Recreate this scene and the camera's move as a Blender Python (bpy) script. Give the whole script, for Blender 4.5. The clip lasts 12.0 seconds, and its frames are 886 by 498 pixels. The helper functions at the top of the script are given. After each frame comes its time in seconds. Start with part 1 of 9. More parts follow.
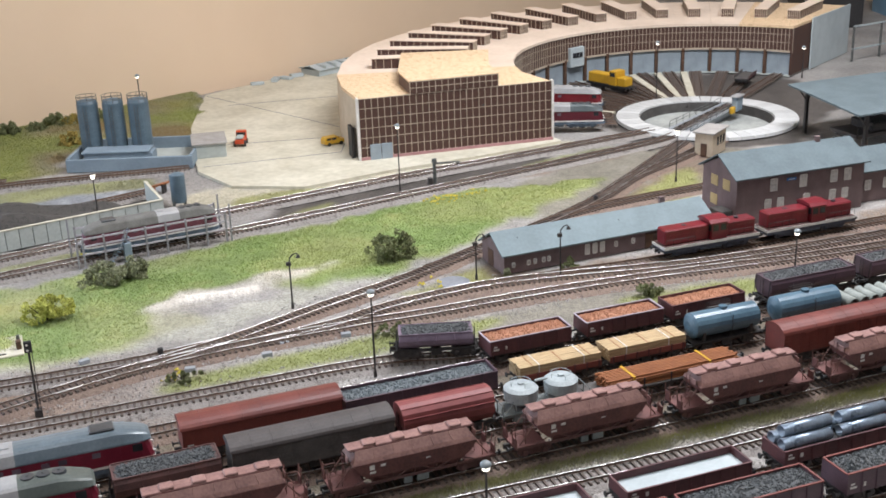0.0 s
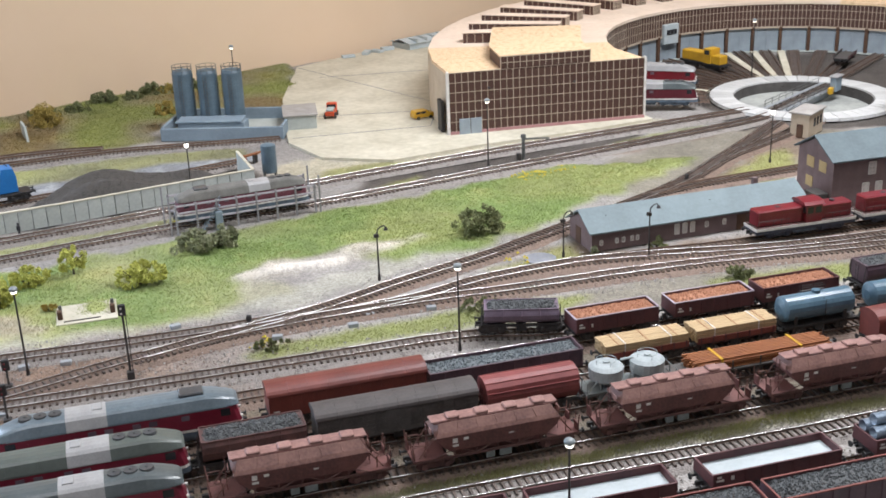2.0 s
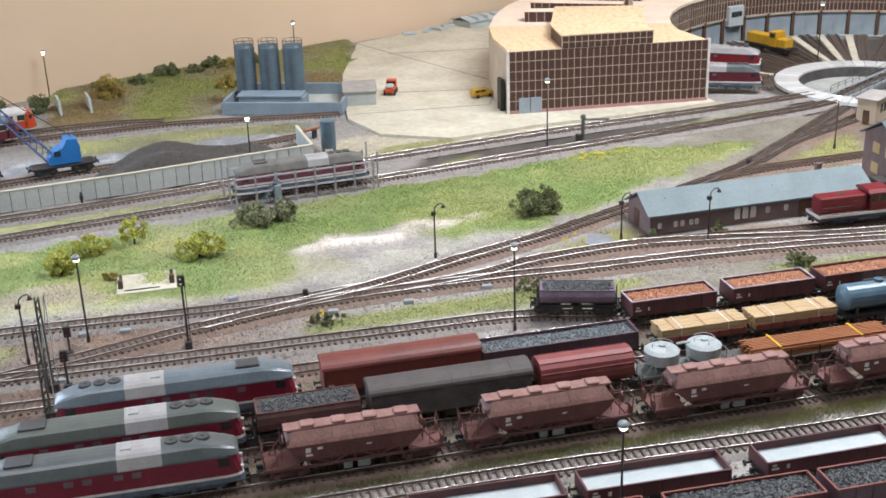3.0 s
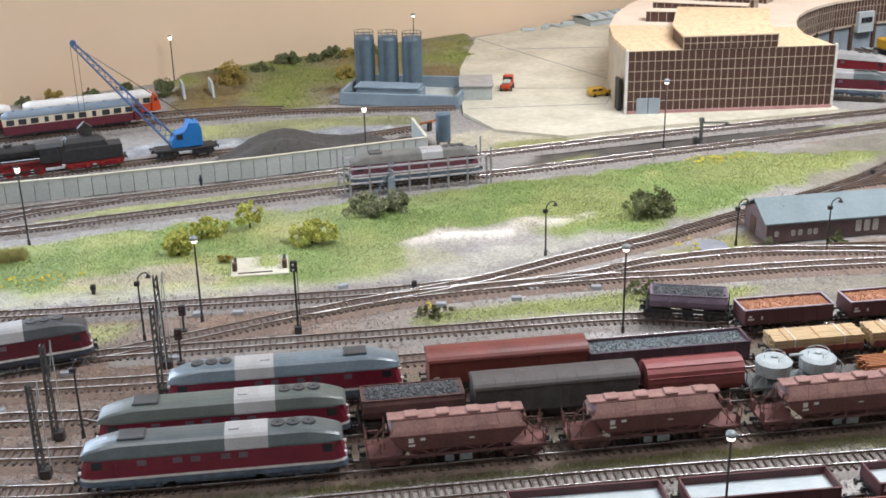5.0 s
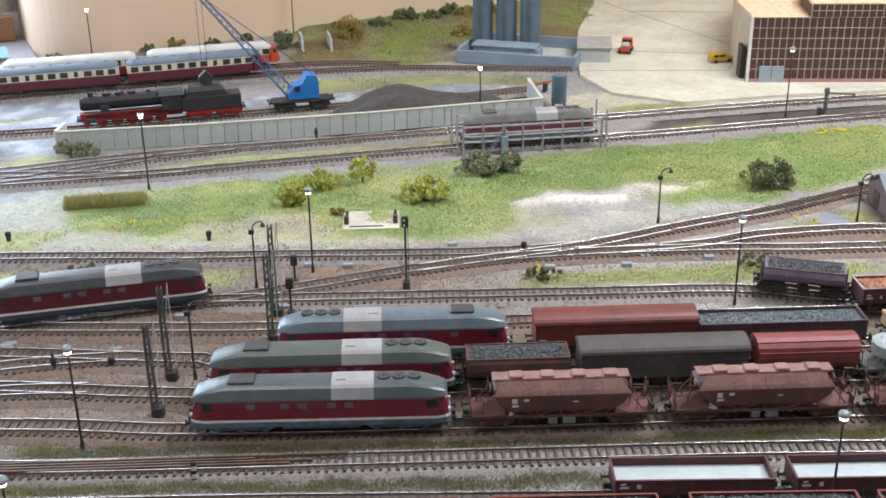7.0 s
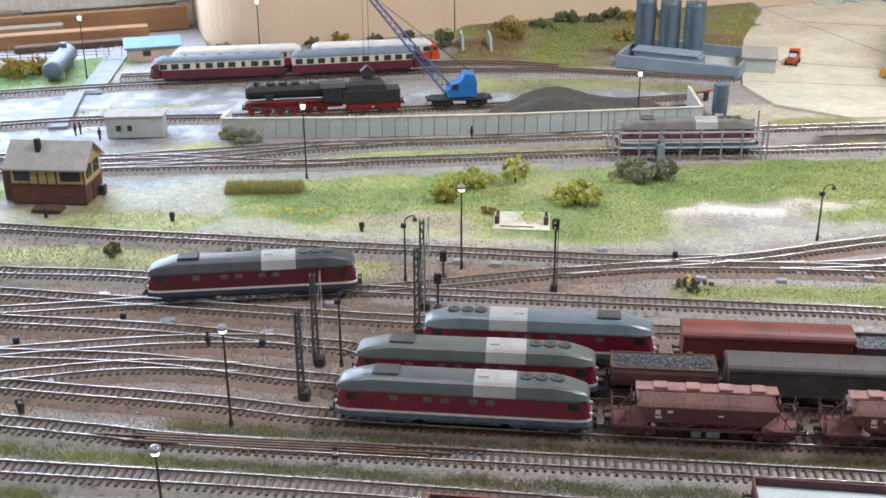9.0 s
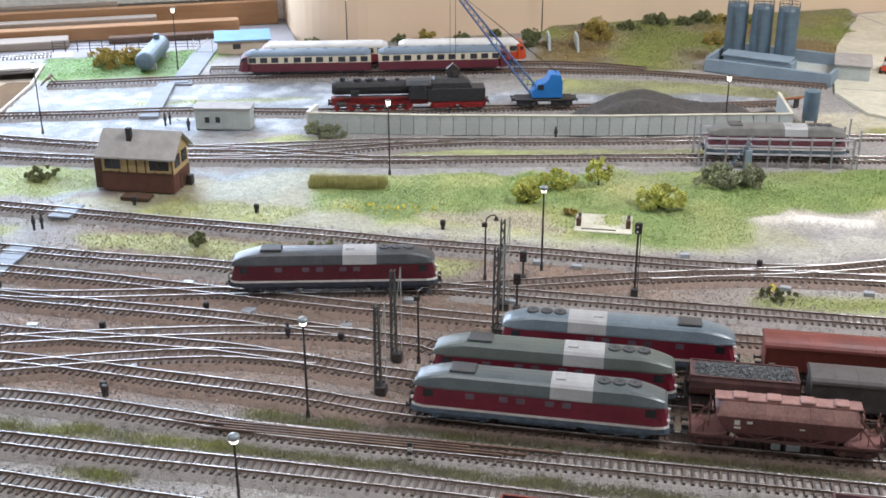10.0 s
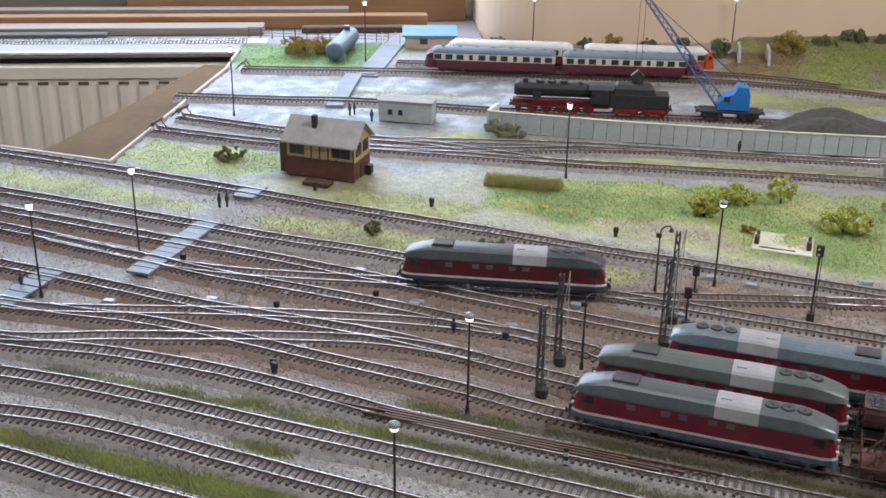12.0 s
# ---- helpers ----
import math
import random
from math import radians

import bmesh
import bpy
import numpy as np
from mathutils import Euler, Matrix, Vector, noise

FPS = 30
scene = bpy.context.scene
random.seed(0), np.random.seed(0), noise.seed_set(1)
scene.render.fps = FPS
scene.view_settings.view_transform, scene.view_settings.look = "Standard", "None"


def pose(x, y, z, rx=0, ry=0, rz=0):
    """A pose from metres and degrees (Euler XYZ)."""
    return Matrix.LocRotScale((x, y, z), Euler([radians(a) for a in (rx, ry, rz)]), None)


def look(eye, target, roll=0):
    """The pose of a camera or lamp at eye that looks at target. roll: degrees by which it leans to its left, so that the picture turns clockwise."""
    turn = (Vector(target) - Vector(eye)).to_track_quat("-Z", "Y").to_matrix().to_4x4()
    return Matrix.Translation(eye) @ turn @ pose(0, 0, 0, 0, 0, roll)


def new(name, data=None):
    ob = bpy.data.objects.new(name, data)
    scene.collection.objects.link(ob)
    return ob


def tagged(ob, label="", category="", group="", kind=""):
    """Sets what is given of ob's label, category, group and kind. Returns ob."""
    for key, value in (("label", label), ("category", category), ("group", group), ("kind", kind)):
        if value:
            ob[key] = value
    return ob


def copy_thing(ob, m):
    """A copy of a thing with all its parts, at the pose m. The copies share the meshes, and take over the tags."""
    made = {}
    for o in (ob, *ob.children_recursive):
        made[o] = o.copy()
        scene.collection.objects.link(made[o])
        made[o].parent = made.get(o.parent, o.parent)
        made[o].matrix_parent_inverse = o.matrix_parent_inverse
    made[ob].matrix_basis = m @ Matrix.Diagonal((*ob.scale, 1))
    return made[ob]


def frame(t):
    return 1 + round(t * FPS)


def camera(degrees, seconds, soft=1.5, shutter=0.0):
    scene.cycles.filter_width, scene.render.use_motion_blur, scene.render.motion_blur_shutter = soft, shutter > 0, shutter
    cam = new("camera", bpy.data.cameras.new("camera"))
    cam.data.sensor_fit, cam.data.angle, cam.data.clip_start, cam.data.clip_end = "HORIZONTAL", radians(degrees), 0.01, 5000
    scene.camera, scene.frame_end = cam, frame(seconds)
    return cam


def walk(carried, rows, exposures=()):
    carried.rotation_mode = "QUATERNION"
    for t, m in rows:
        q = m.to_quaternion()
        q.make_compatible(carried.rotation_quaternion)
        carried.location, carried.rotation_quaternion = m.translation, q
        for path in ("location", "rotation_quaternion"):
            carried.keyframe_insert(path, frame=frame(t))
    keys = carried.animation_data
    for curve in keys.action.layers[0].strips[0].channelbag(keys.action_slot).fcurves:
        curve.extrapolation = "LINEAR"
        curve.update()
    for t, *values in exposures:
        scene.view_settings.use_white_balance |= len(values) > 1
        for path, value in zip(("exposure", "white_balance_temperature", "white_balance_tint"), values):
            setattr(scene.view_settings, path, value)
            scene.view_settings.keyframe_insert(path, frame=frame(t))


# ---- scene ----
cam = camera(41.7, 12.0, soft=1.7)
PATH = [
    (0, (-0.1822, -0.1266, 0.5703), (0.4835, 1.6335, -0.1072), -2.09),
    (0.5, (-0.1832, -0.1268, 0.5697), (0.4764, 1.6335, -0.1131), -2.07),
    (1, (-0.1823, -0.1253, 0.568), (0.4614, 1.6336, -0.1331), -2.12),
    (1.5, (-0.1848, -0.1245, 0.5687), (0.3985, 1.65, -0.1461), -2.21),
    (2, (-0.1849, -0.1241, 0.5681), (0.3379, 1.6707, -0.1427), -2.17),
    (2.5, (-0.1866, -0.1234, 0.5682), (0.2998, 1.678, -0.1518), -1.87),
    (3, (-0.1875, -0.1226, 0.5668), (0.2408, 1.685, -0.1742), -1.80),
    (5, (-0.1916, -0.1215, 0.567), (0.0562, 1.7184, -0.1768), -1.19),
    (5.5, (-0.1928, -0.1211, 0.566), (0.005, 1.7217, -0.1855), -1.07),
    (6, (-0.1933, -0.1201, 0.5652), (-0.0431, 1.7181, -0.2086), -0.98),
    (6.5, (-0.1942, -0.119, 0.5652), (-0.0873, 1.7121, -0.2319), -0.91),
    (6.7, (-0.1954, -0.1189, 0.5654), (-0.1037, 1.7109, -0.2368), -0.83),
    (8.5, (-0.1987, -0.1201, 0.5666), (-0.3252, 1.706, -0.2391), -0.56),
    (9, (-0.2013, -0.1212, 0.565), (-0.3865, 1.7029, -0.2339), -0.42),
    (9.5, (-0.2015, -0.1217, 0.5658), (-0.4606, 1.6918, -0.2367), -0.35),
    (10, (-0.204, -0.1213, 0.5654), (-0.522, 1.6838, -0.235), -0.14),
    (10.5, (-0.2053, -0.1211, 0.5642), (-0.5931, 1.6702, -0.2363), -0.02),
    (11, (-0.207, -0.1229, 0.567), (-0.6847, 1.6448, -0.2374), 0.05),
    (11.5, (-0.2062, -0.1228, 0.5656), (-0.7571, 1.6246, -0.2364), 0.54),
    (12, (-0.2076, -0.123, 0.5656), (-0.8034, 1.6104, -0.2346), 0.73),
]
EXPO = [(0.0, 0.32), (5.0, 0.40), (6.5, 0.38), (9.0, 0.38), (11.0, 0.26), (12.0, 0.10)]
walk(cam, [(t, look(eye, target, roll)) for t, eye, target, roll in PATH], EXPO)

# ---- light: daylight through the window beside the layout, and assumed overhead lights ----
world = bpy.data.worlds.new("daylight")
scene.world = world
world.use_nodes = True
wn = world.node_tree.nodes
sky = wn.new("ShaderNodeTexSky")
sky.sky_type, sky.sun_disc = "NISHITA", False
sky.sun_elevation, sky.sun_rotation = radians(35), radians(200)
world.node_tree.links.new(sky.outputs[0], wn["Background"].inputs[0])
wn["Background"].inputs[1].default_value = 0.12


def lamp(name, m, sx, sy, watts, colour):
    data = bpy.data.lights.new(name, "AREA")
    data.shape, data.size, data.size_y, data.energy, data.color = "RECTANGLE", sx, sy, watts, colour
    ob = new(name, data)
    ob.matrix_world = m
    return ob


# window opening in the north wall, above the radiator
lamp("window_daylight", look((-1.65, 2.078, 0.62), (-1.25, 1.161, 0.62)), 1.40, 1.0, 40, (0.64, 0.775, 1.0))
# unseen overhead lights: an assumed main one, and a weaker fill
lamp("assumed_overhead_light", pose(1.0, 1.15, 1.62, 0, 0, 0), 1.2, 0.6, 48, (0.93, 0.942, 1.0))
lamp("assumed_overhead_light", pose(-0.9, 0.2, 1.62, 0, 0, 0), 1.2, 0.6, 12, (0.93, 0.942, 1.0))

# ---- helpers ----
S = 1 / 87.0
RAIL = 0.0078


def mat(name, c1, c2=None, rough=0.7, metal=0.0, scale=60.0, bump=0.0, bscale=None, fine=0.25, coat=0.0, random_amt=0.0, stretch=None, spec=0.5):
    """Two-scale noise between two colours, with grain and relief."""
    m = bpy.data.materials.new(name)
    m.use_nodes = True
    nt = m.node_tree
    N, L = nt.nodes, nt.links
    p = N["Principled BSDF"]
    c2 = c2 or tuple(v * 0.72 for v in c1)
    tc = N.new("ShaderNodeTexCoord")
    vec = tc.outputs["Object"]
    if stretch:
        mp = N.new("ShaderNodeMapping")
        mp.inputs["Scale"].default_value = stretch
        L.new(vec, mp.inputs[0])
        vec = mp.outputs[0]
    n1, n2 = N.new("ShaderNodeTexNoise"), N.new("ShaderNodeTexNoise")
    n1.inputs["Scale"].default_value, n1.inputs["Detail"].default_value = scale, 5
    n2.inputs["Scale"].default_value, n2.inputs["Detail"].default_value = scale * 9, 3
    L.new(vec, n1.inputs["Vector"])
    L.new(vec, n2.inputs["Vector"])
    mix = N.new("ShaderNodeMath")
    mix.operation = "MULTIPLY_ADD"
    L.new(n2.outputs[0], mix.inputs[0])
    mix.inputs[1].default_value = fine * 2
    L.new(n1.outputs[0], mix.inputs[2])
    ramp = N.new("ShaderNodeValToRGB")
    ramp.color_ramp.elements[0].position, ramp.color_ramp.elements[1].position = 0.30 + fine, 0.70 + fine
    ramp.color_ramp.elements[0].color, ramp.color_ramp.elements[1].color = (*c2, 1), (*c1, 1)
    L.new(mix.outputs[0], ramp.inputs[0])
    col = ramp.outputs[0]
    if random_amt:
        oi, hsv, ma = N.new("ShaderNodeObjectInfo"), N.new("ShaderNodeHueSaturation"), N.new("ShaderNodeMath")
        ma.operation = "MULTIPLY_ADD"
        ma.inputs[1].default_value, ma.inputs[2].default_value = random_amt, 1 - random_amt / 2
        L.new(oi.outputs["Random"], ma.inputs[0])
        L.new(ma.outputs[0], hsv.inputs["Value"])
        L.new(col, hsv.inputs["Color"])
        col = hsv.outputs[0]
    L.new(col, p.inputs["Base Color"])
    rr = N.new("ShaderNodeMath")
    rr.operation = "MULTIPLY_ADD"
    rr.inputs[1].default_value, rr.inputs[2].default_value = 0.25, max(rough - 0.12, 0.02)
    L.new(n1.outputs[0], rr.inputs[0])
    L.new(rr.outputs[0], p.inputs["Roughness"])
    p.inputs["Metallic"].default_value = metal
    p.inputs["Specular IOR Level"].default_value = spec
    p.inputs["Coat Weight"].default_value = coat
    if bump:
        b, n3 = N.new("ShaderNodeBump"), N.new("ShaderNodeTexNoise")
        n3.inputs["Scale"].default_value = bscale or scale * 6
        n3.inputs["Detail"].default_value = 4
        L.new(tc.outputs["Object"], n3.inputs["Vector"])
        L.new(n3.outputs[0], b.inputs["Height"])
        b.inputs["Strength"].default_value, b.inputs["Distance"].default_value = min(bump, 1), 0.0015
        L.new(b.outputs[0], p.inputs["Normal"])
    return m


def thing(name, label, category, group="", m=None, kind=""):
    ob = new(name)
    ob.empty_display_size = 0.02
    ob.matrix_basis = m or Matrix()
    return tagged(ob, label, category, group, kind)


def part(name, bm, material, parent=None, label="", scale=1.0, smooth=False):
    """Links a bmesh as one mesh object, under a thing or a part."""
    if scale != 1.0:
        bmesh.ops.scale(bm, vec=(scale,) * 3, verts=bm.verts)
    me = bpy.data.meshes.new(name)
    bmesh.ops.recalc_face_normals(bm, faces=bm.faces)
    bm.to_mesh(me)
    bm.free()
    if smooth:
        me.polygons.foreach_set("use_smooth", [True] * len(me.polygons))
    me.materials.append(material)
    ob = new(name, me)
    if parent:
        ob.parent = parent
    if label:
        tagged(ob, label)
    return ob


def share(name, me, parent, m):
    ob = new(name, me)
    ob.parent = parent
    ob.matrix_basis = m
    return ob


def raw(name, verts, faces, material, parent=None, label="", smooth=False):
    me = bpy.data.meshes.new(name)
    me.from_pydata(verts, [], faces)
    me.update()
    if smooth:
        me.polygons.foreach_set("use_smooth", [True] * len(me.polygons))
    me.materials.append(material)
    ob = new(name, me)
    if parent:
        ob.parent = parent
    if label:
        tagged(ob, label)
    return ob


def box(bm, x0, x1, y0, y1, z0, z1, bev=0.0, m=None):
    vs = [bm.verts.new(v) for v in ((x0, y0, z0), (x1, y0, z0), (x1, y1, z0), (x0, y1, z0), (x0, y0, z1), (x1, y0, z1), (x1, y1, z1), (x0, y1, z1))]
    fs = [bm.faces.new([vs[i] for i in f]) for f in ((3, 2, 1, 0), (4, 5, 6, 7), (0, 1, 5, 4), (1, 2, 6, 5), (2, 3, 7, 6), (3, 0, 4, 7))]
    if bev:
        es = list({e for f in fs for e in f.edges})
        r = bmesh.ops.bevel(bm, geom=es, offset=bev, segments=1, affect="EDGES")
        if m is not None:
            bmesh.ops.transform(bm, matrix=m, verts=list({v for f in r["faces"] for v in f.verts}))
    elif m is not None:
        bmesh.ops.transform(bm, matrix=m, verts=vs)
    return bm


def prism(bm, prof, x0, x1, axis="x", shrink=None):
    """Extrudes a closed outline of (u, w) along an axis. shrink: outline at the far end."""
    far = shrink or prof

    def at(u, w, a):
        return (a, u, w) if axis == "x" else ((u, a, w) if axis == "y" else (u, w, a))
    a = [bm.verts.new(at(u, w, x0)) for u, w in prof]
    b = [bm.verts.new(at(u, w, x1)) for u, w in far]
    n = len(a)
    bm.faces.new(a[::-1])
    bm.faces.new(b)
    for i in range(n):
        bm.faces.new((a[i], a[(i + 1) % n], b[(i + 1) % n], b[i]))
    return bm


def loft(bm, rings, caps=True):
    """Skins a list of rings with the same number of points."""
    rs = [[bm.verts.new(v) for v in r] for r in rings]
    n = len(rs[0])
    for a, b in zip(rs, rs[1:]):
        for i in range(n):
            bm.faces.new((a[i], a[(i + 1) % n], b[(i + 1) % n], b[i]))
    if caps:
        bm.faces.new(rs[0][::-1])
        bm.faces.new(rs[-1])
    return bm


def cyl(bm, p0, p1, r0, r1=None, n=8, caps=True):
    p0, p1 = Vector(p0), Vector(p1)
    r1 = r0 if r1 is None else r1
    q = (p1 - p0).to_track_quat("Z", "Y")
    ring = [Vector((math.cos(2 * math.pi * i / n), math.sin(2 * math.pi * i / n), 0)) for i in range(n)]
    return loft(bm, [[p0 + q @ (v * r0) for v in ring], [p1 + q @ (v * r1) for v in ring]], caps)


def nb():
    return bmesh.new()


def arch(w, h0, h1, n=8):
    """A roof outline: eaves at h0, crown at h1, half width w."""
    return [(w * math.cos(math.pi * i / n), h0 + (h1 - h0) * math.sin(math.pi * i / n)) for i in range(n + 1)]


rnd = random.Random(7)

# ---- materials ----
M_rail = mat("rail_steel", (0.78, 0.77, 0.76), (0.56, 0.52, 0.50), 0.27, 0.9, 40)
M_sleeper = mat("weathered_sleeper", (0.125, 0.092, 0.074), (0.065, 0.05, 0.042), 0.50, 0, 300, 0.4, random_amt=0.5)
M_bed = mat("ballast", (0.27, 0.243, 0.222), (0.08, 0.063, 0.054), 0.58, 0, 130, 1.0, 700, 0.6)
M_bedrust = mat("rusty_ballast", (0.215, 0.15, 0.115), (0.07, 0.044, 0.035), 0.58, 0, 130, 1.0, 700, 0.6)
M_black = mat("black_frame", (0.035, 0.033, 0.034), (0.015, 0.014, 0.014), 0.6, 0, 200)
M_iron = mat("dark_iron", (0.055, 0.05, 0.048), (0.025, 0.02, 0.018), 0.55, 0.2, 200)
M_wheel = mat("wheel_steel", (0.10, 0.085, 0.075), (0.04, 0.03, 0.025), 0.5, 0.5, 300)
M_lred = mat("wine_red_paint", (0.20, 0.016, 0.036), (0.14, 0.011, 0.026), 0.36, 0, 50, coat=0.15)
M_lroofblue = mat("pale_blue_grey_roof_paint", (0.15, 0.19, 0.215), (0.10, 0.13, 0.15), 0.35, 0, 40, coat=0.1)
M_lroof = mat("grey_roof_paint", (0.095, 0.113, 0.115), (0.064, 0.077, 0.08), 0.35, 0, 40, coat=0.1)
M_lroof2 = mat("olive_grey_roof_paint", (0.105, 0.122, 0.108), (0.075, 0.088, 0.078), 0.42, 0, 40)
M_lroof3 = mat("dark_roof_paint", (0.07, 0.075, 0.08), (0.04, 0.042, 0.045), 0.4, 0, 40)
M_lightpanel = mat("pale_roof_panel", (0.36, 0.355, 0.35), (0.27, 0.268, 0.265), 0.42, 0, 60)
M_white = mat("white_line", (0.72, 0.70, 0.66), (0.55, 0.52, 0.48), 0.55, 0, 90)
M_bogie = mat("blue_grey_bogie", (0.12, 0.165, 0.215), (0.06, 0.08, 0.105), 0.6, 0, 150)
M_shuntframe = mat("blue_black_frame", (0.05, 0.06, 0.085), (0.03, 0.034, 0.045), 0.6, 0, 150)
M_glass = mat("dark_window_glass", (0.035, 0.036, 0.04), (0.022, 0.023, 0.026), 0.12, 0, 30)
M_loco_glass = mat("dull_engine_window", (0.17, 0.14, 0.165), (0.10, 0.075, 0.095), 0.3, 0, 30)
M_scaff = mat("grey_scaffold", (0.33, 0.32, 0.335), (0.22, 0.215, 0.225), 0.6, 0.1, 100)
M_pinkred = mat("faded_red_hopper", (0.24, 0.062, 0.058), (0.165, 0.042, 0.042), 0.5, 0, 40)
# frame brown darkened to paint the shade under hoppers; also tub body, shunter deck
M_hopdark = mat("shade_dark_brown_frame", (0.135, 0.062, 0.054), (0.065, 0.032, 0.029), 0.7, 0, 60)
M_silverdark = mat("dirty_grey_frame", (0.20, 0.22, 0.215), (0.12, 0.135, 0.135), 0.6, 0, 60)
M_railrust = mat("rusty_rail", (0.19, 0.125, 0.09), (0.10, 0.062, 0.045), 0.6, 0.3, 60)
# hopper browns: dark sides, paler shoulders, palest roof walk
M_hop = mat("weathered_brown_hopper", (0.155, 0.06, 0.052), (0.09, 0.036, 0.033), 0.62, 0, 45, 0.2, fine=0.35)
M_hopslope = mat("pale_brown_slope", (0.195, 0.097, 0.077), (0.11, 0.05, 0.042), 0.6, 0, 45, 0.15, fine=0.35)
M_hoproof = mat("paler_brown_roof", (0.30, 0.165, 0.14), (0.18, 0.09, 0.078), 0.6, 0, 45, fine=0.35)
M_red = mat("oxide_red", (0.2, 0.045, 0.032), (0.14, 0.032, 0.025), 0.55, 0, 40)
M_redroof = mat("oxide_red_roof", (0.175, 0.042, 0.031), (0.115, 0.028, 0.022), 0.5, 0, 30)
M_brown = mat("red_brown_wagon", (0.11, 0.036, 0.038), (0.065, 0.022, 0.025), 0.6, 0, 45)
M_lilac = mat("lilac_grey_paint", (0.20, 0.15, 0.20), (0.13, 0.095, 0.13), 0.5, 0, 45)
M_rim = mat("worn_pale_lilac_rim", (0.42, 0.38, 0.42), (0.26, 0.22, 0.26), 0.5, 0, 90)
M_violet = mat("faded_violet_brown_wagon", (0.105, 0.06, 0.075), (0.065, 0.038, 0.05), 0.5, 0, 45)
M_greywood = mat("grey_boards", (0.095, 0.088, 0.082), (0.055, 0.05, 0.047), 0.75, 0, 60, 0.3)
M_greyroof = mat("grey_brown_roof", (0.082, 0.07, 0.066), (0.05, 0.042, 0.039), 0.65, 0, 40)
M_coal = mat("coal", (0.075, 0.08, 0.082), (0.02, 0.021, 0.022), 0.55, 0, 220, 1.0, 500, 0.6)
M_bluecoal = mat("grey_blue_coal", (0.13, 0.15, 0.158), (0.05, 0.06, 0.066), 0.65, 0, 220, 1.0, 500, 0.6)
M_ore = mat("rust_orange_load", (0.42, 0.20, 0.115), (0.22, 0.085, 0.045), 0.8, 0, 260, 1.0, 500, 0.6)
M_plank = mat("yellow_planks", (0.50, 0.365, 0.205), (0.36, 0.25, 0.13), 0.6, 0, 60, 0.2, stretch=(1, 8, 8))
M_rust = mat("rusty_bars", (0.36, 0.135, 0.045), (0.22, 0.075, 0.03), 0.7, 0, 120, 0.3, stretch=(1, 6, 6))
M_tank = mat("blue_tank_paint", (0.095, 0.165, 0.215), (0.06, 0.11, 0.15), 0.33, 0, 40, coat=0.15)
M_silo = mat("blue_grey_storage_tank", (0.115, 0.165, 0.20), (0.07, 0.105, 0.13), 0.5, 0, 40)
M_silver = mat("pale_grey_silo", (0.42, 0.46, 0.46), (0.27, 0.31, 0.32), 0.45, 0, 60)
M_pipe = mat("galvanised_pipe", (0.34, 0.41, 0.49), (0.16, 0.20, 0.25), 0.3, 0.6, 90, 0.2)
M_pipe2 = mat("grey_green_pipe", (0.33, 0.36, 0.33), (0.22, 0.24, 0.22), 0.6, 0, 80)
M_wgrey = mat("white_wagon_lining", (0.47, 0.52, 0.53), (0.38, 0.43, 0.44), 0.5, 0, 30)
M_dred = mat("bright_red_diesel", (0.19, 0.014, 0.022), (0.125, 0.01, 0.015), 0.36, 0, 40, coat=0.25)
M_orange = mat("orange_red_nose", (0.55, 0.075, 0.02), (0.43, 0.05, 0.015), 0.35, 0, 40)
M_maroon = mat("dark_maroon_paint", (0.115, 0.014, 0.024), (0.08, 0.01, 0.018), 0.4, 0, 50)
M_curtain = mat("pale_curtained_pane", (0.66, 0.65, 0.62), (0.46, 0.45, 0.43), 0.3, 0, 200)
M_sill = mat("lavender_grey_sill", (0.26, 0.24, 0.245), (0.21, 0.195, 0.20), 0.6, 0, 6)
M_cream = mat("cream_paint", (0.66, 0.58, 0.44), (0.55, 0.47, 0.34), 0.45, 0, 50)
M_carroof = mat("blue_grey_coach_roof", (0.17, 0.215, 0.26), (0.12, 0.155, 0.19), 0.6, 0, 30)
M_whiteroof = mat("off_white_coach_roof", (0.66, 0.64, 0.60), (0.52, 0.50, 0.47), 0.45, 0, 30)
M_yellow = mat("yellow_orange_paint", (0.58, 0.34, 0.022), (0.46, 0.25, 0.018), 0.4, 0, 50)
M_crane = mat("bright_blue_crane", (0.022, 0.19, 0.50), (0.016, 0.14, 0.40), 0.4, 0, 50)
M_boom = mat("blue_lattice", (0.06, 0.12, 0.26), (0.04, 0.08, 0.18), 0.5, 0, 50)
M_wheelred = mat("red_driving_wheels", (0.34, 0.02, 0.02), (0.19, 0.015, 0.015), 0.45, 0, 80)
M_concrete = mat("pale_concrete", (0.61, 0.57, 0.46), (0.44, 0.405, 0.31), 0.75, 0, 9, 0.15, 300, 0.3)
M_concgrey = mat("grey_green_concrete", (0.43, 0.46, 0.43), (0.33, 0.355, 0.335), 0.8, 0, 14, 0.2, 300)
M_bluegrey = mat("blue_grey_render", (0.235, 0.295, 0.34), (0.18, 0.23, 0.27), 0.75, 0, 20, 0.1)
M_osb = mat("chipboard_roof", (0.74, 0.54, 0.34), (0.46, 0.31, 0.17), 0.75, 0, 110, 0.3, 400, 0.5)
M_card = mat("beige_card_roof", (0.76, 0.62, 0.50), (0.64, 0.51, 0.40), 0.8, 0, 12)
M_panel = mat("dark_brown_glazing", (0.085, 0.038, 0.025), (0.05, 0.022, 0.016), 0.6, 0, 60)
M_mullion = mat("beige_mullion", (0.47, 0.39, 0.305), (0.36, 0.295, 0.225), 0.7, 0, 120)
M_pink = mat("pink_plinth", (0.40, 0.215, 0.21), (0.32, 0.165, 0.16), 0.8, 0, 50)
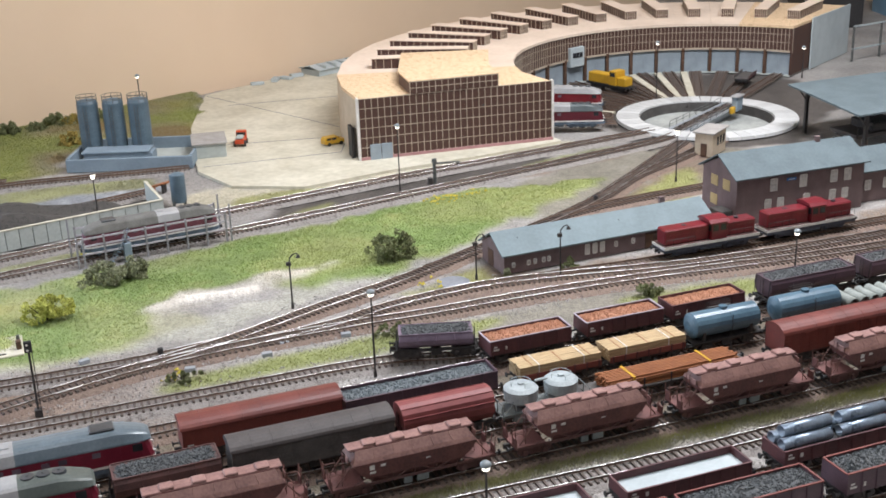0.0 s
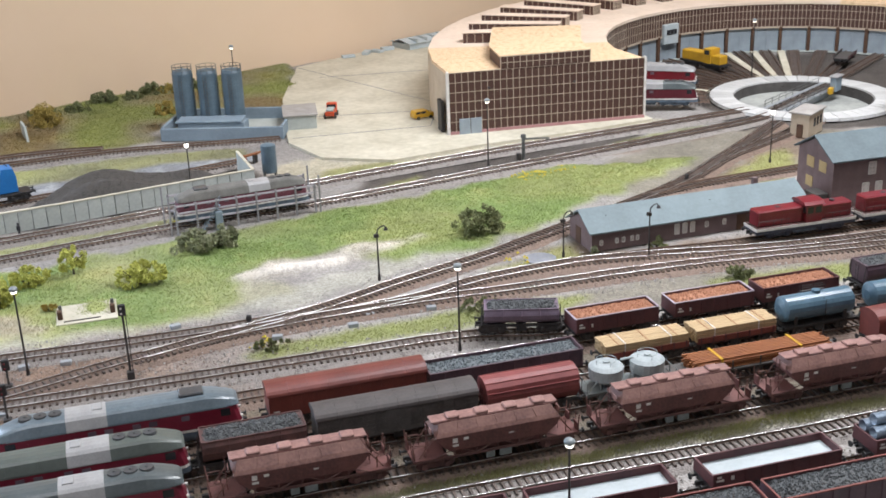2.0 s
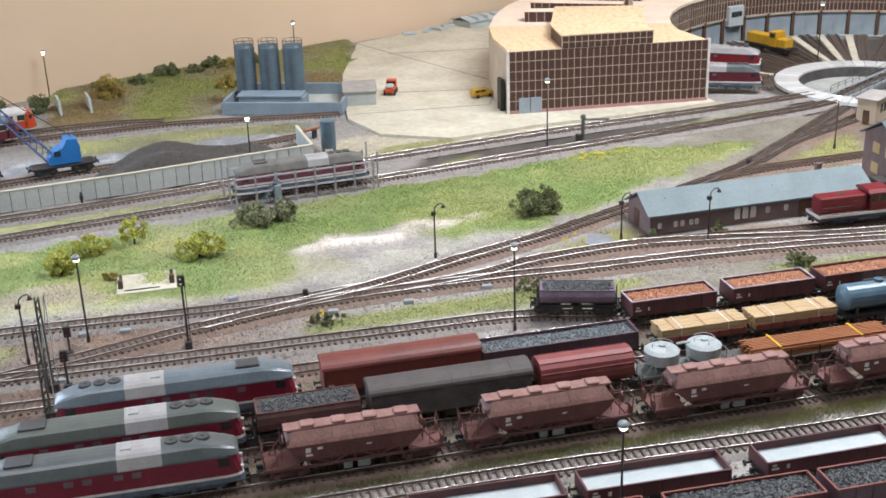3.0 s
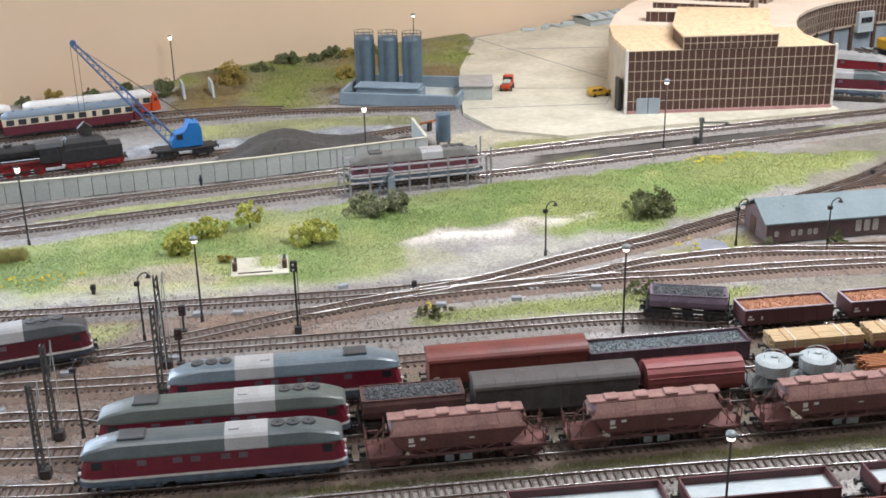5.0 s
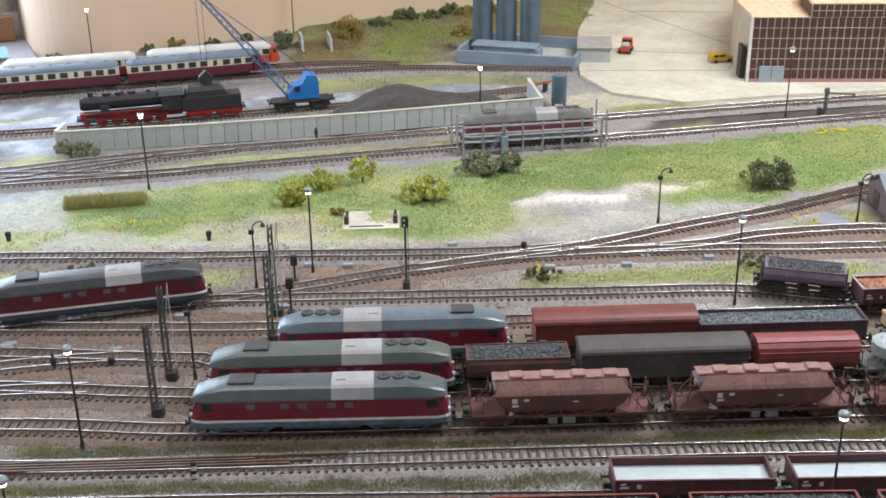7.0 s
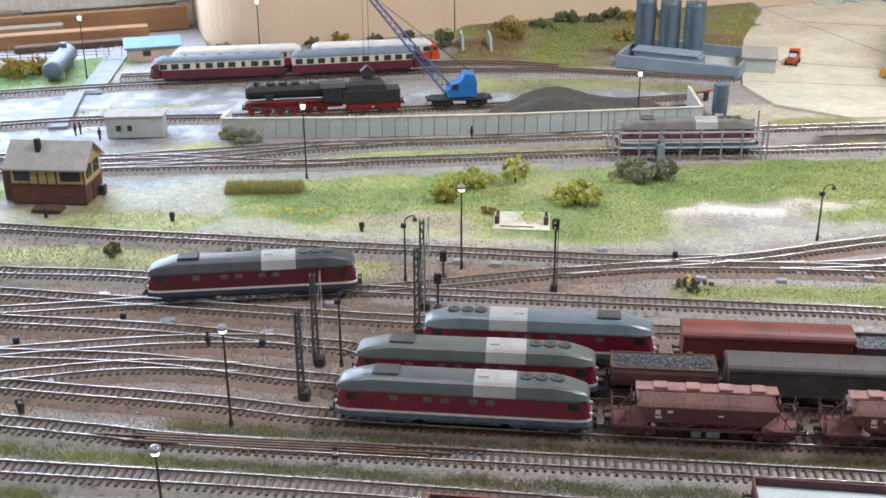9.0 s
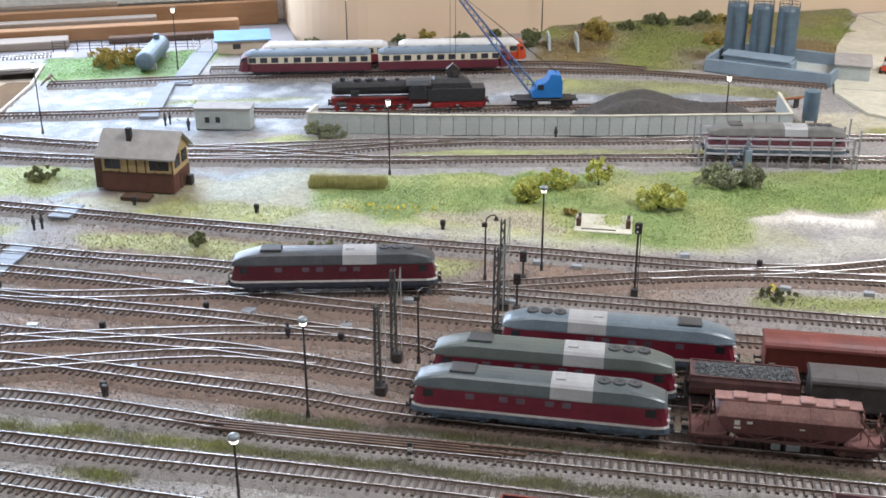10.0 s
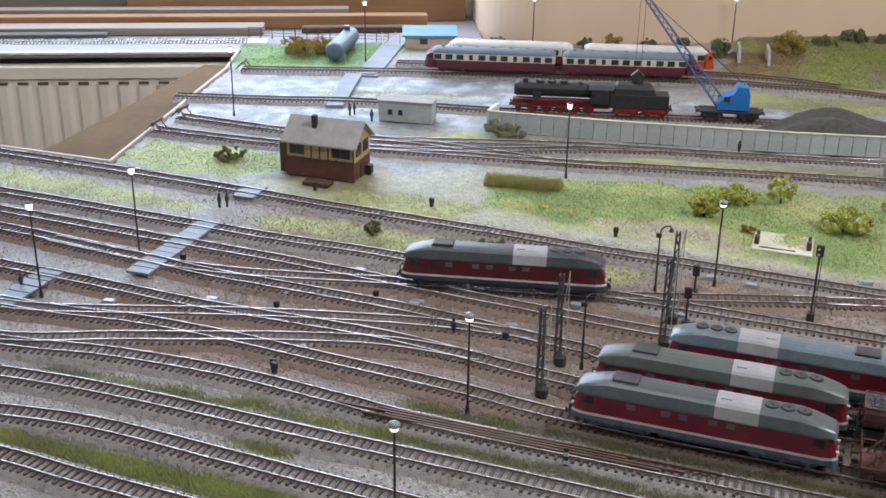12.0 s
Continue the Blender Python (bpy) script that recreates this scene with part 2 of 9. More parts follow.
M_door = mat("grey_blue_door", (0.29, 0.34, 0.375), (0.22, 0.26, 0.29), 0.6, 0, 40)
M_brick = mat("purple_brown_brick", (0.19, 0.135, 0.132), (0.135, 0.092, 0.09), 0.85, 0, 50, 0.3, 900)
M_roofgrey = mat("blue_grey_roof_felt", (0.19, 0.238, 0.252), (0.148, 0.188, 0.20), 0.8, 0, 25, 0.15)
M_sandstone = mat("sand_render", (0.53, 0.44, 0.33), (0.44, 0.36, 0.265), 0.8, 0, 40)
M_timber = mat("dark_timber", (0.105, 0.055, 0.03), (0.06, 0.03, 0.018), 0.75, 0, 80, 0.3)
M_boxbrick = mat("red_brown_brick", (0.15, 0.062, 0.042), (0.09, 0.037, 0.027), 0.8, 0, 60, 0.4, 700)
M_ochre = mat("ochre_panel", (0.46, 0.34, 0.16), (0.36, 0.26, 0.12), 0.75, 0, 50)
M_shingle = mat("pale_grey_roof", (0.38, 0.355, 0.33), (0.28, 0.26, 0.24), 0.8, 0, 60, 0.3, 500)
M_pole = mat("lattice_grey_mast", (0.135, 0.14, 0.135), (0.07, 0.073, 0.07), 0.6, 0.2, 150)
M_lampglass = mat("lamp_globe", (0.24, 0.27, 0.28), (0.18, 0.205, 0.21), 0.28, 0, 30)
M_leaf = mat("dark_foliage", (0.21, 0.225, 0.105), (0.13, 0.145, 0.06), 0.85, 0, 120, random_amt=0.2)
M_leafy = mat("yellow_green_foliage", (0.56, 0.56, 0.15), (0.40, 0.41, 0.09), 0.85, 0, 120)
M_leafo = mat("autumn_foliage", (0.46, 0.35, 0.09), (0.30, 0.22, 0.055), 0.85, 0, 120)
M_leafg = mat("grey_green_foliage", (0.32, 0.33, 0.20), (0.20, 0.21, 0.12), 0.85, 0, 120)
M_bark = mat("bark", (0.09, 0.065, 0.045), None, 0.9)
M_grass = bpy.data.materials.new("grass_fibre")
M_grass.use_nodes = True
gN, gL = M_grass.node_tree.nodes, M_grass.node_tree.links
gV, gI, gM, gH = gN.new("ShaderNodeVertexColor"), gN.new("ShaderNodeNewGeometry"), gN.new("ShaderNodeMath"), gN.new("ShaderNodeHueSaturation")
gV.layer_name = "tint"
gM.operation = "MULTIPLY_ADD"
gM.inputs[1].default_value, gM.inputs[2].default_value = 0.35, 0.92
gL.new(gI.outputs["Random Per Island"], gM.inputs[0])
gL.new(gV.outputs[0], gH.inputs["Color"])
gL.new(gM.outputs[0], gH.inputs["Value"])
gL.new(gH.outputs[0], gN["Principled BSDF"].inputs["Base Color"])
gT, gX = gN.new("ShaderNodeBsdfTranslucent"), gN.new("ShaderNodeMixShader")
gX.inputs[0].default_value = 0.5
gL.new(gH.outputs[0], gT.inputs["Color"])
gL.new(gN["Principled BSDF"].outputs[0], gX.inputs[1])
gL.new(gT.outputs[0], gX.inputs[2])
gL.new(gX.outputs[0], gN["Material Output"].inputs["Surface"])
gN["Principled BSDF"].inputs["Roughness"].default_value = 0.9
gN["Principled BSDF"].inputs["Specular IOR Level"].default_value = 0.2
M_flower = mat("yellow_flowers", (0.62, 0.5, 0.06), (0.5, 0.4, 0.04), 0.8, 0, 200)
M_stone = mat("ballast_stones", (0.40, 0.38, 0.355), (0.23, 0.205, 0.185), 0.85, 0, 150)
M_wallpaint = mat("sand_orange_wall", (0.72, 0.545, 0.385), (0.69, 0.515, 0.355), 0.8, 0, 1.2)
M_roomwall = mat("room_wall", (0.72, 0.7, 0.67), (0.67, 0.65, 0.62), 0.85, 0, 2)
M_ceil = mat("room_ceiling", (0.78, 0.77, 0.74), None, 0.9, 0, 2)
M_floor = mat("room_floor", (0.2, 0.155, 0.12), (0.15, 0.11, 0.085), 0.5, 0, 6)
M_radiator = mat("cream_radiator", (0.86, 0.76, 0.63), (0.80, 0.69, 0.56), 0.5, 0, 5)
M_fascia = mat("pale_board_edge", (0.62, 0.55, 0.47), (0.50, 0.43, 0.36), 0.6, 0, 20)
M_wood = mat("pine_board", (0.35, 0.19, 0.09), (0.27, 0.135, 0.06), 0.6, 0, 8, stretch=(1, 10, 10))
M_woodpale = mat("pale_board", (0.29, 0.235, 0.19), (0.22, 0.175, 0.14), 0.6, 0, 8, stretch=(1, 10, 10))
M_asphalt = mat("worn_path", (0.24, 0.25, 0.275), (0.17, 0.18, 0.20), 0.7, 0, 30)
M_metalplate = mat("grey_plate", (0.36, 0.39, 0.42), (0.26, 0.28, 0.30), 0.4, 0.2, 60)
M_figure = mat("painted_figure", (0.045, 0.045, 0.055), (0.025, 0.025, 0.03), 0.7)
M_slate = mat("slate_blue_roof_felt", (0.128, 0.163, 0.175), (0.092, 0.12, 0.13), 0.8, 0, 25, 0.15)
M_bluepaint = mat("light_blue_roof", (0.17, 0.31, 0.45), (0.13, 0.25, 0.37), 0.8, 0, 30)

# ---- the room ----
WALL_A = math.atan(0.436)
WALL_O = Vector((-1.038, 2.06, 0))
WU = Vector((math.cos(WALL_A), math.sin(WALL_A), 0))
WN = Vector((WU.y, -WU.x, 0))            # into the room


def wallpose(u, n, z):
    """A point u metres along the rear wall, n metres out of it."""
    p = WALL_O + WU * u + WN * n
    return Matrix.Translation((p.x, p.y, z)) @ Matrix.Rotation(WALL_A, 4, "Z")


FLOOR_Z, CEIL_Z = -0.95, 1.65
bm = nb()
W0, W1, G0, G1 = -1.40, 0.16, -0.05, 1.25
for x0, x1, z0, z1 in ((-3.0, W0, FLOOR_Z, CEIL_Z), (W0, W1, FLOOR_Z, G0), (W0, W1, G1, CEIL_Z)):
    box(bm, x0, x1, 0.0, 0.34, z0, z1)
RC = 0.16
prism(bm, [(5.0, 0.0), (5.0, 0.34), (W1, 0.34), (W1, RC)] + [(W1 + RC - RC * math.cos(a), RC - RC * math.sin(a)) for a in [math.radians(7.5 * k) for k in range(1, 12)]] + [(W1 + RC, 0.0)], FLOOR_Z, CEIL_Z, "z")
wall = part("wall_north", bm, M_wallpaint)
wall.matrix_basis = wallpose(0, 0, 0)
tagged(wall, "smooth sand-orange painted wall behind the layout", "wall", kind="structure")
bm = nb()
for x0, x1, z0, z1 in ((W0, W1, G0 + 0.09, G0 + 0.15), (W0, W1, G1 - 0.04, G1), (W0, W0 + 0.04, G0, G1), (W1 - 0.04, W1, G0, G1), (-0.64, -0.60, G0 + 0.15, G1 - 0.04)):
    box(bm, x0, x1, 0.29, 0.33, z0, z1, 0.004)
wf = part("window_1", bm, M_white)
wf.matrix_basis = wallpose(0, 0, 0)
tagged(wf, "white window frame in the sand-orange wall", "window", kind="structure")
for nm, b in (("wall_south", (-3.6, 3.9, -2.1, -2.0, FLOOR_Z, CEIL_Z)), ("wall_west", (-3.7, -3.6, -2.1, 2.0, FLOOR_Z, CEIL_Z)), ("wall_east", (3.9, 4.0, -2.1, 4.6, FLOOR_Z, CEIL_Z))):
    tagged(part(nm, box(nb(), *b), M_roomwall), "plain pale painted room wall", "wall", kind="structure")
tagged(part("floor", box(nb(), -3.7, 4.0, -2.1, 4.8, FLOOR_Z - 0.05, FLOOR_Z), M_floor), "brown wooden room floor", "floor", kind="structure")
tagged(part("ceiling", box(nb(), -3.7, 4.0, -2.1, 4.8, CEIL_Z, CEIL_Z + 0.08), M_ceil), "white painted room ceiling", "ceiling", kind="structure")

# ---- track plan: centre lines, from the front of the yard to the rear ----
TRACKS = {
    "slip_upper": [(-1.1, 0.775), (-0.99, 0.787), (-0.9, 0.813), (-0.786, 0.851), (-0.663, 0.884), (-0.56, 0.905), (-0.46, 0.913)],
    "slip_lower": [(-1.1, 0.703), (-0.962, 0.724), (-0.866, 0.762), (-0.789, 0.79), (-0.70, 0.822), (-0.60, 0.848), (-0.5, 0.851)],
    "front_siding": [(-1.05, 0.55), (-0.83, 0.545), (-0.72, 0.539), (-0.4, 0.53), (0.3, 0.52)],
    "coal_siding": [(-1.1, 0.575), (-0.95, 0.592), (-0.8, 0.613), (-0.65, 0.608), (-0.545, 0.603), (-0.3, 0.594), (0, 0.588), (0.4, 0.578), (1.2, 0.577)],
    "pipe_siding": [(-1.15, 0.63), (-1.0, 0.652), (-0.836, 0.667), (-0.6, 0.665), (-0.37, 0.662), (-0.1, 0.652), (0.1, 0.645), (0.4, 0.640), (1.2, 0.64)],
    "open_siding": [(-1.3, 0.70), (-1.1, 0.705), (-0.95, 0.716), (-0.849, 0.732), (-0.724, 0.737), (-0.6, 0.728), (-0.5, 0.720), (-0.19, 0.717), (0.1, 0.714), (0.36, 0.704), (0.6, 0.704), (1.4, 0.704)],
    "hopper_siding": [(-1.3, 0.79), (-0.99, 0.79), (-0.87, 0.802), (-0.76, 0.802), (-0.654, 0.795), (-0.51, 0.786), (-0.40, 0.773), (-0.2, 0.768), (0.2, 0.767), (1.4, 0.767)],
    "mixed_siding": [(-1.4, 0.875), (-1.01, 0.866), (-0.82, 0.857), (-0.66, 0.860), (-0.574, 0.857), (-0.412, 0.836), (-0.2, 0.829), (1.4, 0.829)],
    "boxcar_siding": [(-1.5, 0.97), (-1.155, 0.96), (-0.956, 0.943), (-0.86, 0.932), (-0.77, 0.930), (-0.596, 0.925), (-0.414, 0.904), (-0.2, 0.894), (1.4, 0.894)],
    "gondola_siding": [(-1.6, 1.015), (-1.194, 1.008), (-0.98, 1.0), (-0.806, 0.995), (-0.719, 0.989), (-0.486, 0.974), (-0.325, 0.966), (0, 0.966), (0.33, 0.966), (1.4, 0.966)],
    "through_line": [(-1.6, 1.065), (-1.238, 1.065), (-0.965, 1.057), (-0.824, 1.052), (-0.704, 1.054), (-0.6, 1.047), (-0.43, 1.038), (0, 1.030), (0.12, 1.029), (0.19, 1.022), (0.26, 1.0), (0.35, 0.98), (0.45, 0.968)],
    "depot_line": [(-1.08, 0.952), (-0.96, 0.942), (-0.87, 0.940), (-0.785, 0.953), (-0.66, 0.982), (-0.5, 1.015), (-0.4, 1.038), (-0.31, 1.065), (-0.2, 1.1), (-0.114, 1.122), (0.022, 1.159), (0.149, 1.210), (0.269, 1.253), (0.369, 1.299), (0.629, 1.421), (0.809, 1.548), (1.0, 1.70)],
    "outer_line": [(-1.7, 1.19), (-1.5, 1.195), (-1.328, 1.197), (-1.063, 1.190), (-0.798, 1.174), (-0.6, 1.166), (-0.458, 1.157), (-0.32, 1.154), (-0.185, 1.148), (-0.07, 1.148), (0.022, 1.159)],
    "yard_lead": [(-0.18, 1.103), (-0.09, 1.126), (0.05, 1.138), (0.185, 1.138), (0.273, 1.133), (0.421, 1.131), (0.58, 1.119), (0.872, 1.084), (1.4, 1.05)],
    "second_lead": [(0.06, 1.139), (0.16, 1.152), (0.243, 1.177), (0.374, 1.188), (0.482, 1.173), (0.676, 1.135), (0.937, 1.118), (1.4, 1.10)],
    "diesel_siding": [(0.40, 1.186), (0.5, 1.180), (0.62, 1.170), (0.96, 1.167), (1.4, 1.167)],
    "station_line": [(0.60, 1.405), (0.68, 1.42), (0.80, 1.43), (1.0, 1.44), (1.5, 1.46)],
    "ring_lead": [(0.70, 1.462), (0.80, 1.535), (0.90, 1.585), (1.0, 1.64), (1.08, 1.70)],
    "wash_line": [(-1.2, 1.375), (-0.983, 1.383), (-0.845, 1.412), (-0.594, 1.448), (-0.351, 1.493), (-0.119, 1.537), (0.13, 1.568), (0.397, 1.617), (0.608, 1.655), (0.92, 1.715), (1.02, 1.75)],
    "fuel_line": [(-1.2, 1.45), (-1.014, 1.443), (-0.859, 1.455), (-0.564, 1.537), (-0.358, 1.571), (-0.116, 1.618), (0.156, 1.675), (0.427, 1.722), (0.658, 1.752), (0.905, 1.785), (1.0, 1.80)],
    "crossover": [(-0.86, 1.412), (-0.75, 1.440), (-0.65, 1.48), (-0.55, 1.525), (-0.45, 1.555)],
    "scissors_line": [(-0.87, 1.452), (-0.78, 1.462), (-0.68, 1.457), (-0.58, 1.452), (-0.50, 1.463)],
    "coal_line": [(-1.27, 1.552), (-1.1, 1.595), (-0.959, 1.637), (-0.713, 1.672), (-0.453, 1.733), (-0.3, 1.767), (-0.1, 1.808), (0.03, 1.845)],
    "railcar_line": [(-1.25, 1.752), (-1.154, 1.783), (-0.943, 1.852), (-0.69, 1.915), (-0.446, 1.978), (-0.3, 1.996), (-0.187, 2.003), (-0.094, 1.993), (0.123, 1.965)],
    "rear_line": [(-1.0, 1.90), (-0.7, 1.972), (-0.43, 2.035), (-0.30, 2.045), (-0.2, 2.03)],
}
RUSTY = ("slip_upper", "slip_lower", "hopper_siding", "mixed_siding", "boxcar_siding", "gondola_siding", "depot_line", "second_lead", "yard_lead", "diesel_siding", "ring_lead", "station_line")
DULL = ("coal_line", "rear_line", "station_line", "diesel_siding", "railcar_line")
APART = ("coal_siding", "pipe_siding", "open_siding", "hopper_siding", "mixed_siding", "boxcar_siding", "gondola_siding", "through_line", "depot_line", "outer_line")
TT = Vector((1.145, 1.842, 0))             # turntable centre
RH = Vector((1.185, 1.878, 0))            # roundhouse centre


def spline(pts, step):
    """Catmull-Rom through the points, sampled at even steps."""
    p = [np.array(v, float) for v in pts]
    p = [2 * p[0] - p[1]] + p + [2 * p[-1] - p[-2]]
    out = []
    for i in range(1, len(p) - 2):
        n = max(4, int(np.linalg.norm(p[i + 1] - p[i]) / 0.002))
        for k in range(n):
            t = k / n
            out.append(0.5 * (2 * p[i] + (p[i + 1] - p[i - 1]) * t + (2 * p[i - 1] - 5 * p[i] + 4 * p[i + 1] - p[i + 2]) * t * t + (3 * p[i] - p[i - 1] - 3 * p[i + 1] + p[i + 2]) * t ** 3))
    out.append(p[-2])
    out = np.array(out)
    d = np.r_[0, np.cumsum(np.linalg.norm(np.diff(out, axis=0), axis=1))]
    s = np.arange(0, d[-1], step)
    return np.c_[np.interp(s, d, out[:, 0]), np.interp(s, d, out[:, 1])]


LINES = {k: spline(v, 0.0075) for k, v in TRACKS.items()}
ALLPTS = np.concatenate([v for v in LINES.values()])


def side(line):
    t = np.gradient(line, axis=0)
    t /= np.linalg.norm(t, axis=1)[:, None]
    return np.c_[-t[:, 1], t[:, 0]], t


# ---- ground: one sheet with zones of gravel, soil, grass, sand, cinder, and painted window light ----
def inside(x, y, poly):
    r = np.zeros(x.shape, bool)
    j = len(poly) - 1
    for i in range(len(poly)):
        (xi, yi), (xj, yj) = poly[i], poly[j]
        r ^= ((yi > y) != (yj > y)) & (x < (xj - xi) * (y - yi) / (yj - yi + 1e-12) + xi)
        j = i
    return r


GRASS = [
    [(-0.041, 1.49), (0.113, 1.52), (0.241, 1.543), (0.489, 1.595), (0.691, 1.575), (0.76, 1.56), (0.654, 1.495), (0.488, 1.415), (0.391, 1.351), (0.287, 1.301), (0.176, 1.30), (0.083, 1.343), (0.0, 1.33)],
    [(-0.652, 1.36), (-0.552, 1.404), (-0.377, 1.435), (-0.12, 1.49), (0.092, 1.522), (0.274, 1.552), (0.243, 1.36), (0.12, 1.365), (0.036, 1.345), (-0.057, 1.27), (-0.095, 1.208), (-0.192, 1.20), (-0.314, 1.22), (-0.402, 1.226), (-0.502, 1.228), (-0.617, 1.25)],
    [(-1.31, 1.79), (-1.38, 1.99), (-1.141, 2.08), (-1.0, 2.1), (-1.045, 1.86), (-1.245, 1.785)],
    [(-1.20, 1.25), (-1.19, 1.355), (-1.066, 1.355), (-0.983, 1.355), (-0.93, 1.293), (-0.97, 1.25), (-1.088, 1.232)],
]
DRY = [
    [(-0.90, 1.13), (-0.737, 1.14), (-0.603, 1.132), (-0.379, 1.121), (-0.40, 1.078), (-0.589, 1.085), (-0.719, 1.086), (-0.86, 1.09)],
    [(-1.5, 1.15), (-1.159, 1.151), (-0.97, 1.135), (-0.97, 1.10), (-1.181, 1.10), (-1.5, 1.10)],
    [(-0.56, 0.757), (-0.385, 0.754), (-0.184, 0.755), (0.081, 0.753), (0.7, 0.755), (1.2, 0.755), (1.2, 0.727), (0.624, 0.727), (0.2, 0.733), (-0.184, 0.738), (-0.382, 0.742), (-0.538, 0.745)],
    [(-0.70, 0.70), (-0.526, 0.704), (-0.374, 0.697), (-0.1, 0.690), (0.2, 0.682), (0.2, 0.672), (-0.229, 0.680), (-0.37, 0.683), (-0.519, 0.688), (-0.7, 0.691)],
    [(-0.98, 0.580), (-0.862, 0.588), (-0.773, 0.586), (-0.6, 0.582), (-0.5, 0.576), (-0.55, 0.557), (-0.775, 0.560), (-0.98, 0.560)],
    [(-0.677, 0.644), (-0.643, 0.648), (-0.596, 0.645), (-0.619, 0.630)],
    [(-0.93, 0.69), (-0.80, 0.695), (-0.66, 0.70), (-0.55, 0.697), (-0.66, 0.688), (-0.80, 0.686)],
    [(-0.077, 1.078), (0.041, 1.096), (0.172, 1.106), (0.26, 1.108), (0.36, 1.09), (0.30, 1.055), (0.201, 1.055), (0.069, 1.058), (-0.043, 1.052)],
    [(0.508, 1.072), (0.60, 1.072), (0.80, 1.05), (1.1, 1.02), (1.1, 1.0), (0.75, 1.01), (0.523, 1.03)],
    [(-0.56, 1.505), (-0.45, 1.535), (-0.36, 1.552), (-0.186, 1.585), (-0.06, 1.607), (-0.06, 1.575), (-0.186, 1.548), (-0.36, 1.512), (-0.5, 1.488), (-0.56, 1.478)],
    [(0.20, 1.615), (0.25, 1.645), (0.31, 1.652), (0.28, 1.632)],
    [(0.45, 1.66), (0.66, 1.70), (0.86, 1.748), (0.88, 1.735), (0.66, 1.685), (0.5, 1.655)],
    [(-0.90, 1.165), (-0.82, 1.25), (-0.62, 1.262), (-0.66, 1.195), (-0.80, 1.19)],
    [(0.68, 1.40), (0.80, 1.405), (0.86, 1.42), (0.93, 1.56), (0.85, 1.52), (0.76, 1.46)],
    [(-0.42, 1.95), (-0.105, 1.97), (0.05, 1.945), (0.05, 1.90), (-0.107, 1.90), (-0.384, 1.86)],
    [(0.15, 1.74), (0.22, 1.76), (0.32, 1.735), (0.24, 1.70), (0.13, 1.695)],
    [(0.26, 1.215), (0.33, 1.235), (0.40, 1.27), (0.40, 1.21), (0.33, 1.198)],
    [(-0.80, 1.50), (-0.70, 1.52), (-0.66, 1.545), (-0.74, 1.56)],
    [(-1.08, 1.66), (-0.80, 1.74), (-0.74, 1.77), (-0.85, 1.75), (-1.05, 1.69)],
]
BANK = [[(-0.42, 2.065), (-0.42, 2.35), (-0.192, 2.46), (0.25, 2.66), (0.21, 2.205), (-0.09, 2.19), (-0.12, 2.055), (-0.26, 2.045)]]
BARE = [[(-0.47, 1.262), (-0.40, 1.285), (-0.33, 1.275), (-0.27, 1.255), (-0.30, 1.225), (-0.45, 1.235)]]
SAND = [[(-0.055, 1.300), (0.005, 1.338), (0.075, 1.352), (0.150, 1.362), (0.225, 1.368), (0.205, 1.350), (0.150, 1.332), (0.095, 1.305), (0.02, 1.285), (-0.035, 1.283)]]
CINDER = [[(0.25, 1.700), (0.317, 1.720), (0.512, 1.745), (0.477, 1.662), (0.314, 1.640), (0.18, 1.615)], [(0.14, 1.585), (0.22, 1.69), (0.36, 1.722), (0.64, 1.745), (0.75, 1.742), (0.70, 1.68), (0.4, 1.605), (0.25, 1.575)], [(-0.66, 1.60), (-0.62, 1.74), (-0.3, 1.80), (0.03, 1.86), (0.06, 1.70), (-0.2, 1.65)], [(0.9, 1.70), (1.05, 2.3), (1.5, 2.2), (1.55, 1.9), (1.2, 1.6)]]
DIRT = [[(0.2, 1.16), (0.6, 1.38), (0.8, 1.5), (0.95, 1.62), (1.02, 1.58), (0.8, 1.42), (0.6, 1.33), (0.42, 1.2), (1.4, 1.22), (1.4, 1.02), (0.6, 1.10), (0.3, 1.12)], [(0.30, 1.62), (0.60, 1.66), (0.95, 1.74), (0.95, 1.70), (0.60, 1.63)], [(-0.95, 1.22), (-0.80, 1.24), (-0.78, 1.28), (-0.80, 1.36), (-0.95, 1.27)]]
PALE_GLARE = [[(-1.28, 1.56), (-1.2, 1.74), (-0.981, 1.82), (-0.70, 1.89), (-0.55, 1.90), (-0.60, 1.80), (-0.73, 1.66), (-0.73, 1.58), (-0.972, 1.51), (-1.2, 1.48)], [(-0.50, 1.79), (-0.45, 1.85), (-0.1, 1.90), (0.06, 1.90), (0.06, 1.86), (-0.1, 1.84), (-0.3, 1.81)]]
BLUISH = [[(-1.0, 1.235), (-0.94, 1.31), (-0.83, 1.36), (-0.70, 1.41), (-0.60, 1.42), (-0.66, 1.37), (-0.70, 1.28), (-0.80, 1.24), (-0.9, 1.215)]]
APRON = [(0.135, 2.0), (0.128, 1.93), (0.165, 1.81), (0.277, 1.745), (0.45, 1.775), (0.62, 1.785), (0.80, 1.81), (0.80, 1.86), (0.45, 1.9), (0.72, 2.55), (0.90, 2.80), (0.69, 2.765), (0.461, 2.70), (0.263, 2.59), (0.175, 2.276)]

GS = 0.0065
gx = np.arange(-1.75, 2.6, GS)
gy = np.arange(0.40, 3.6, GS)
X, Y = np.meshgrid(gx, gy, indexing="ij")
rs = np.random.RandomState(3)


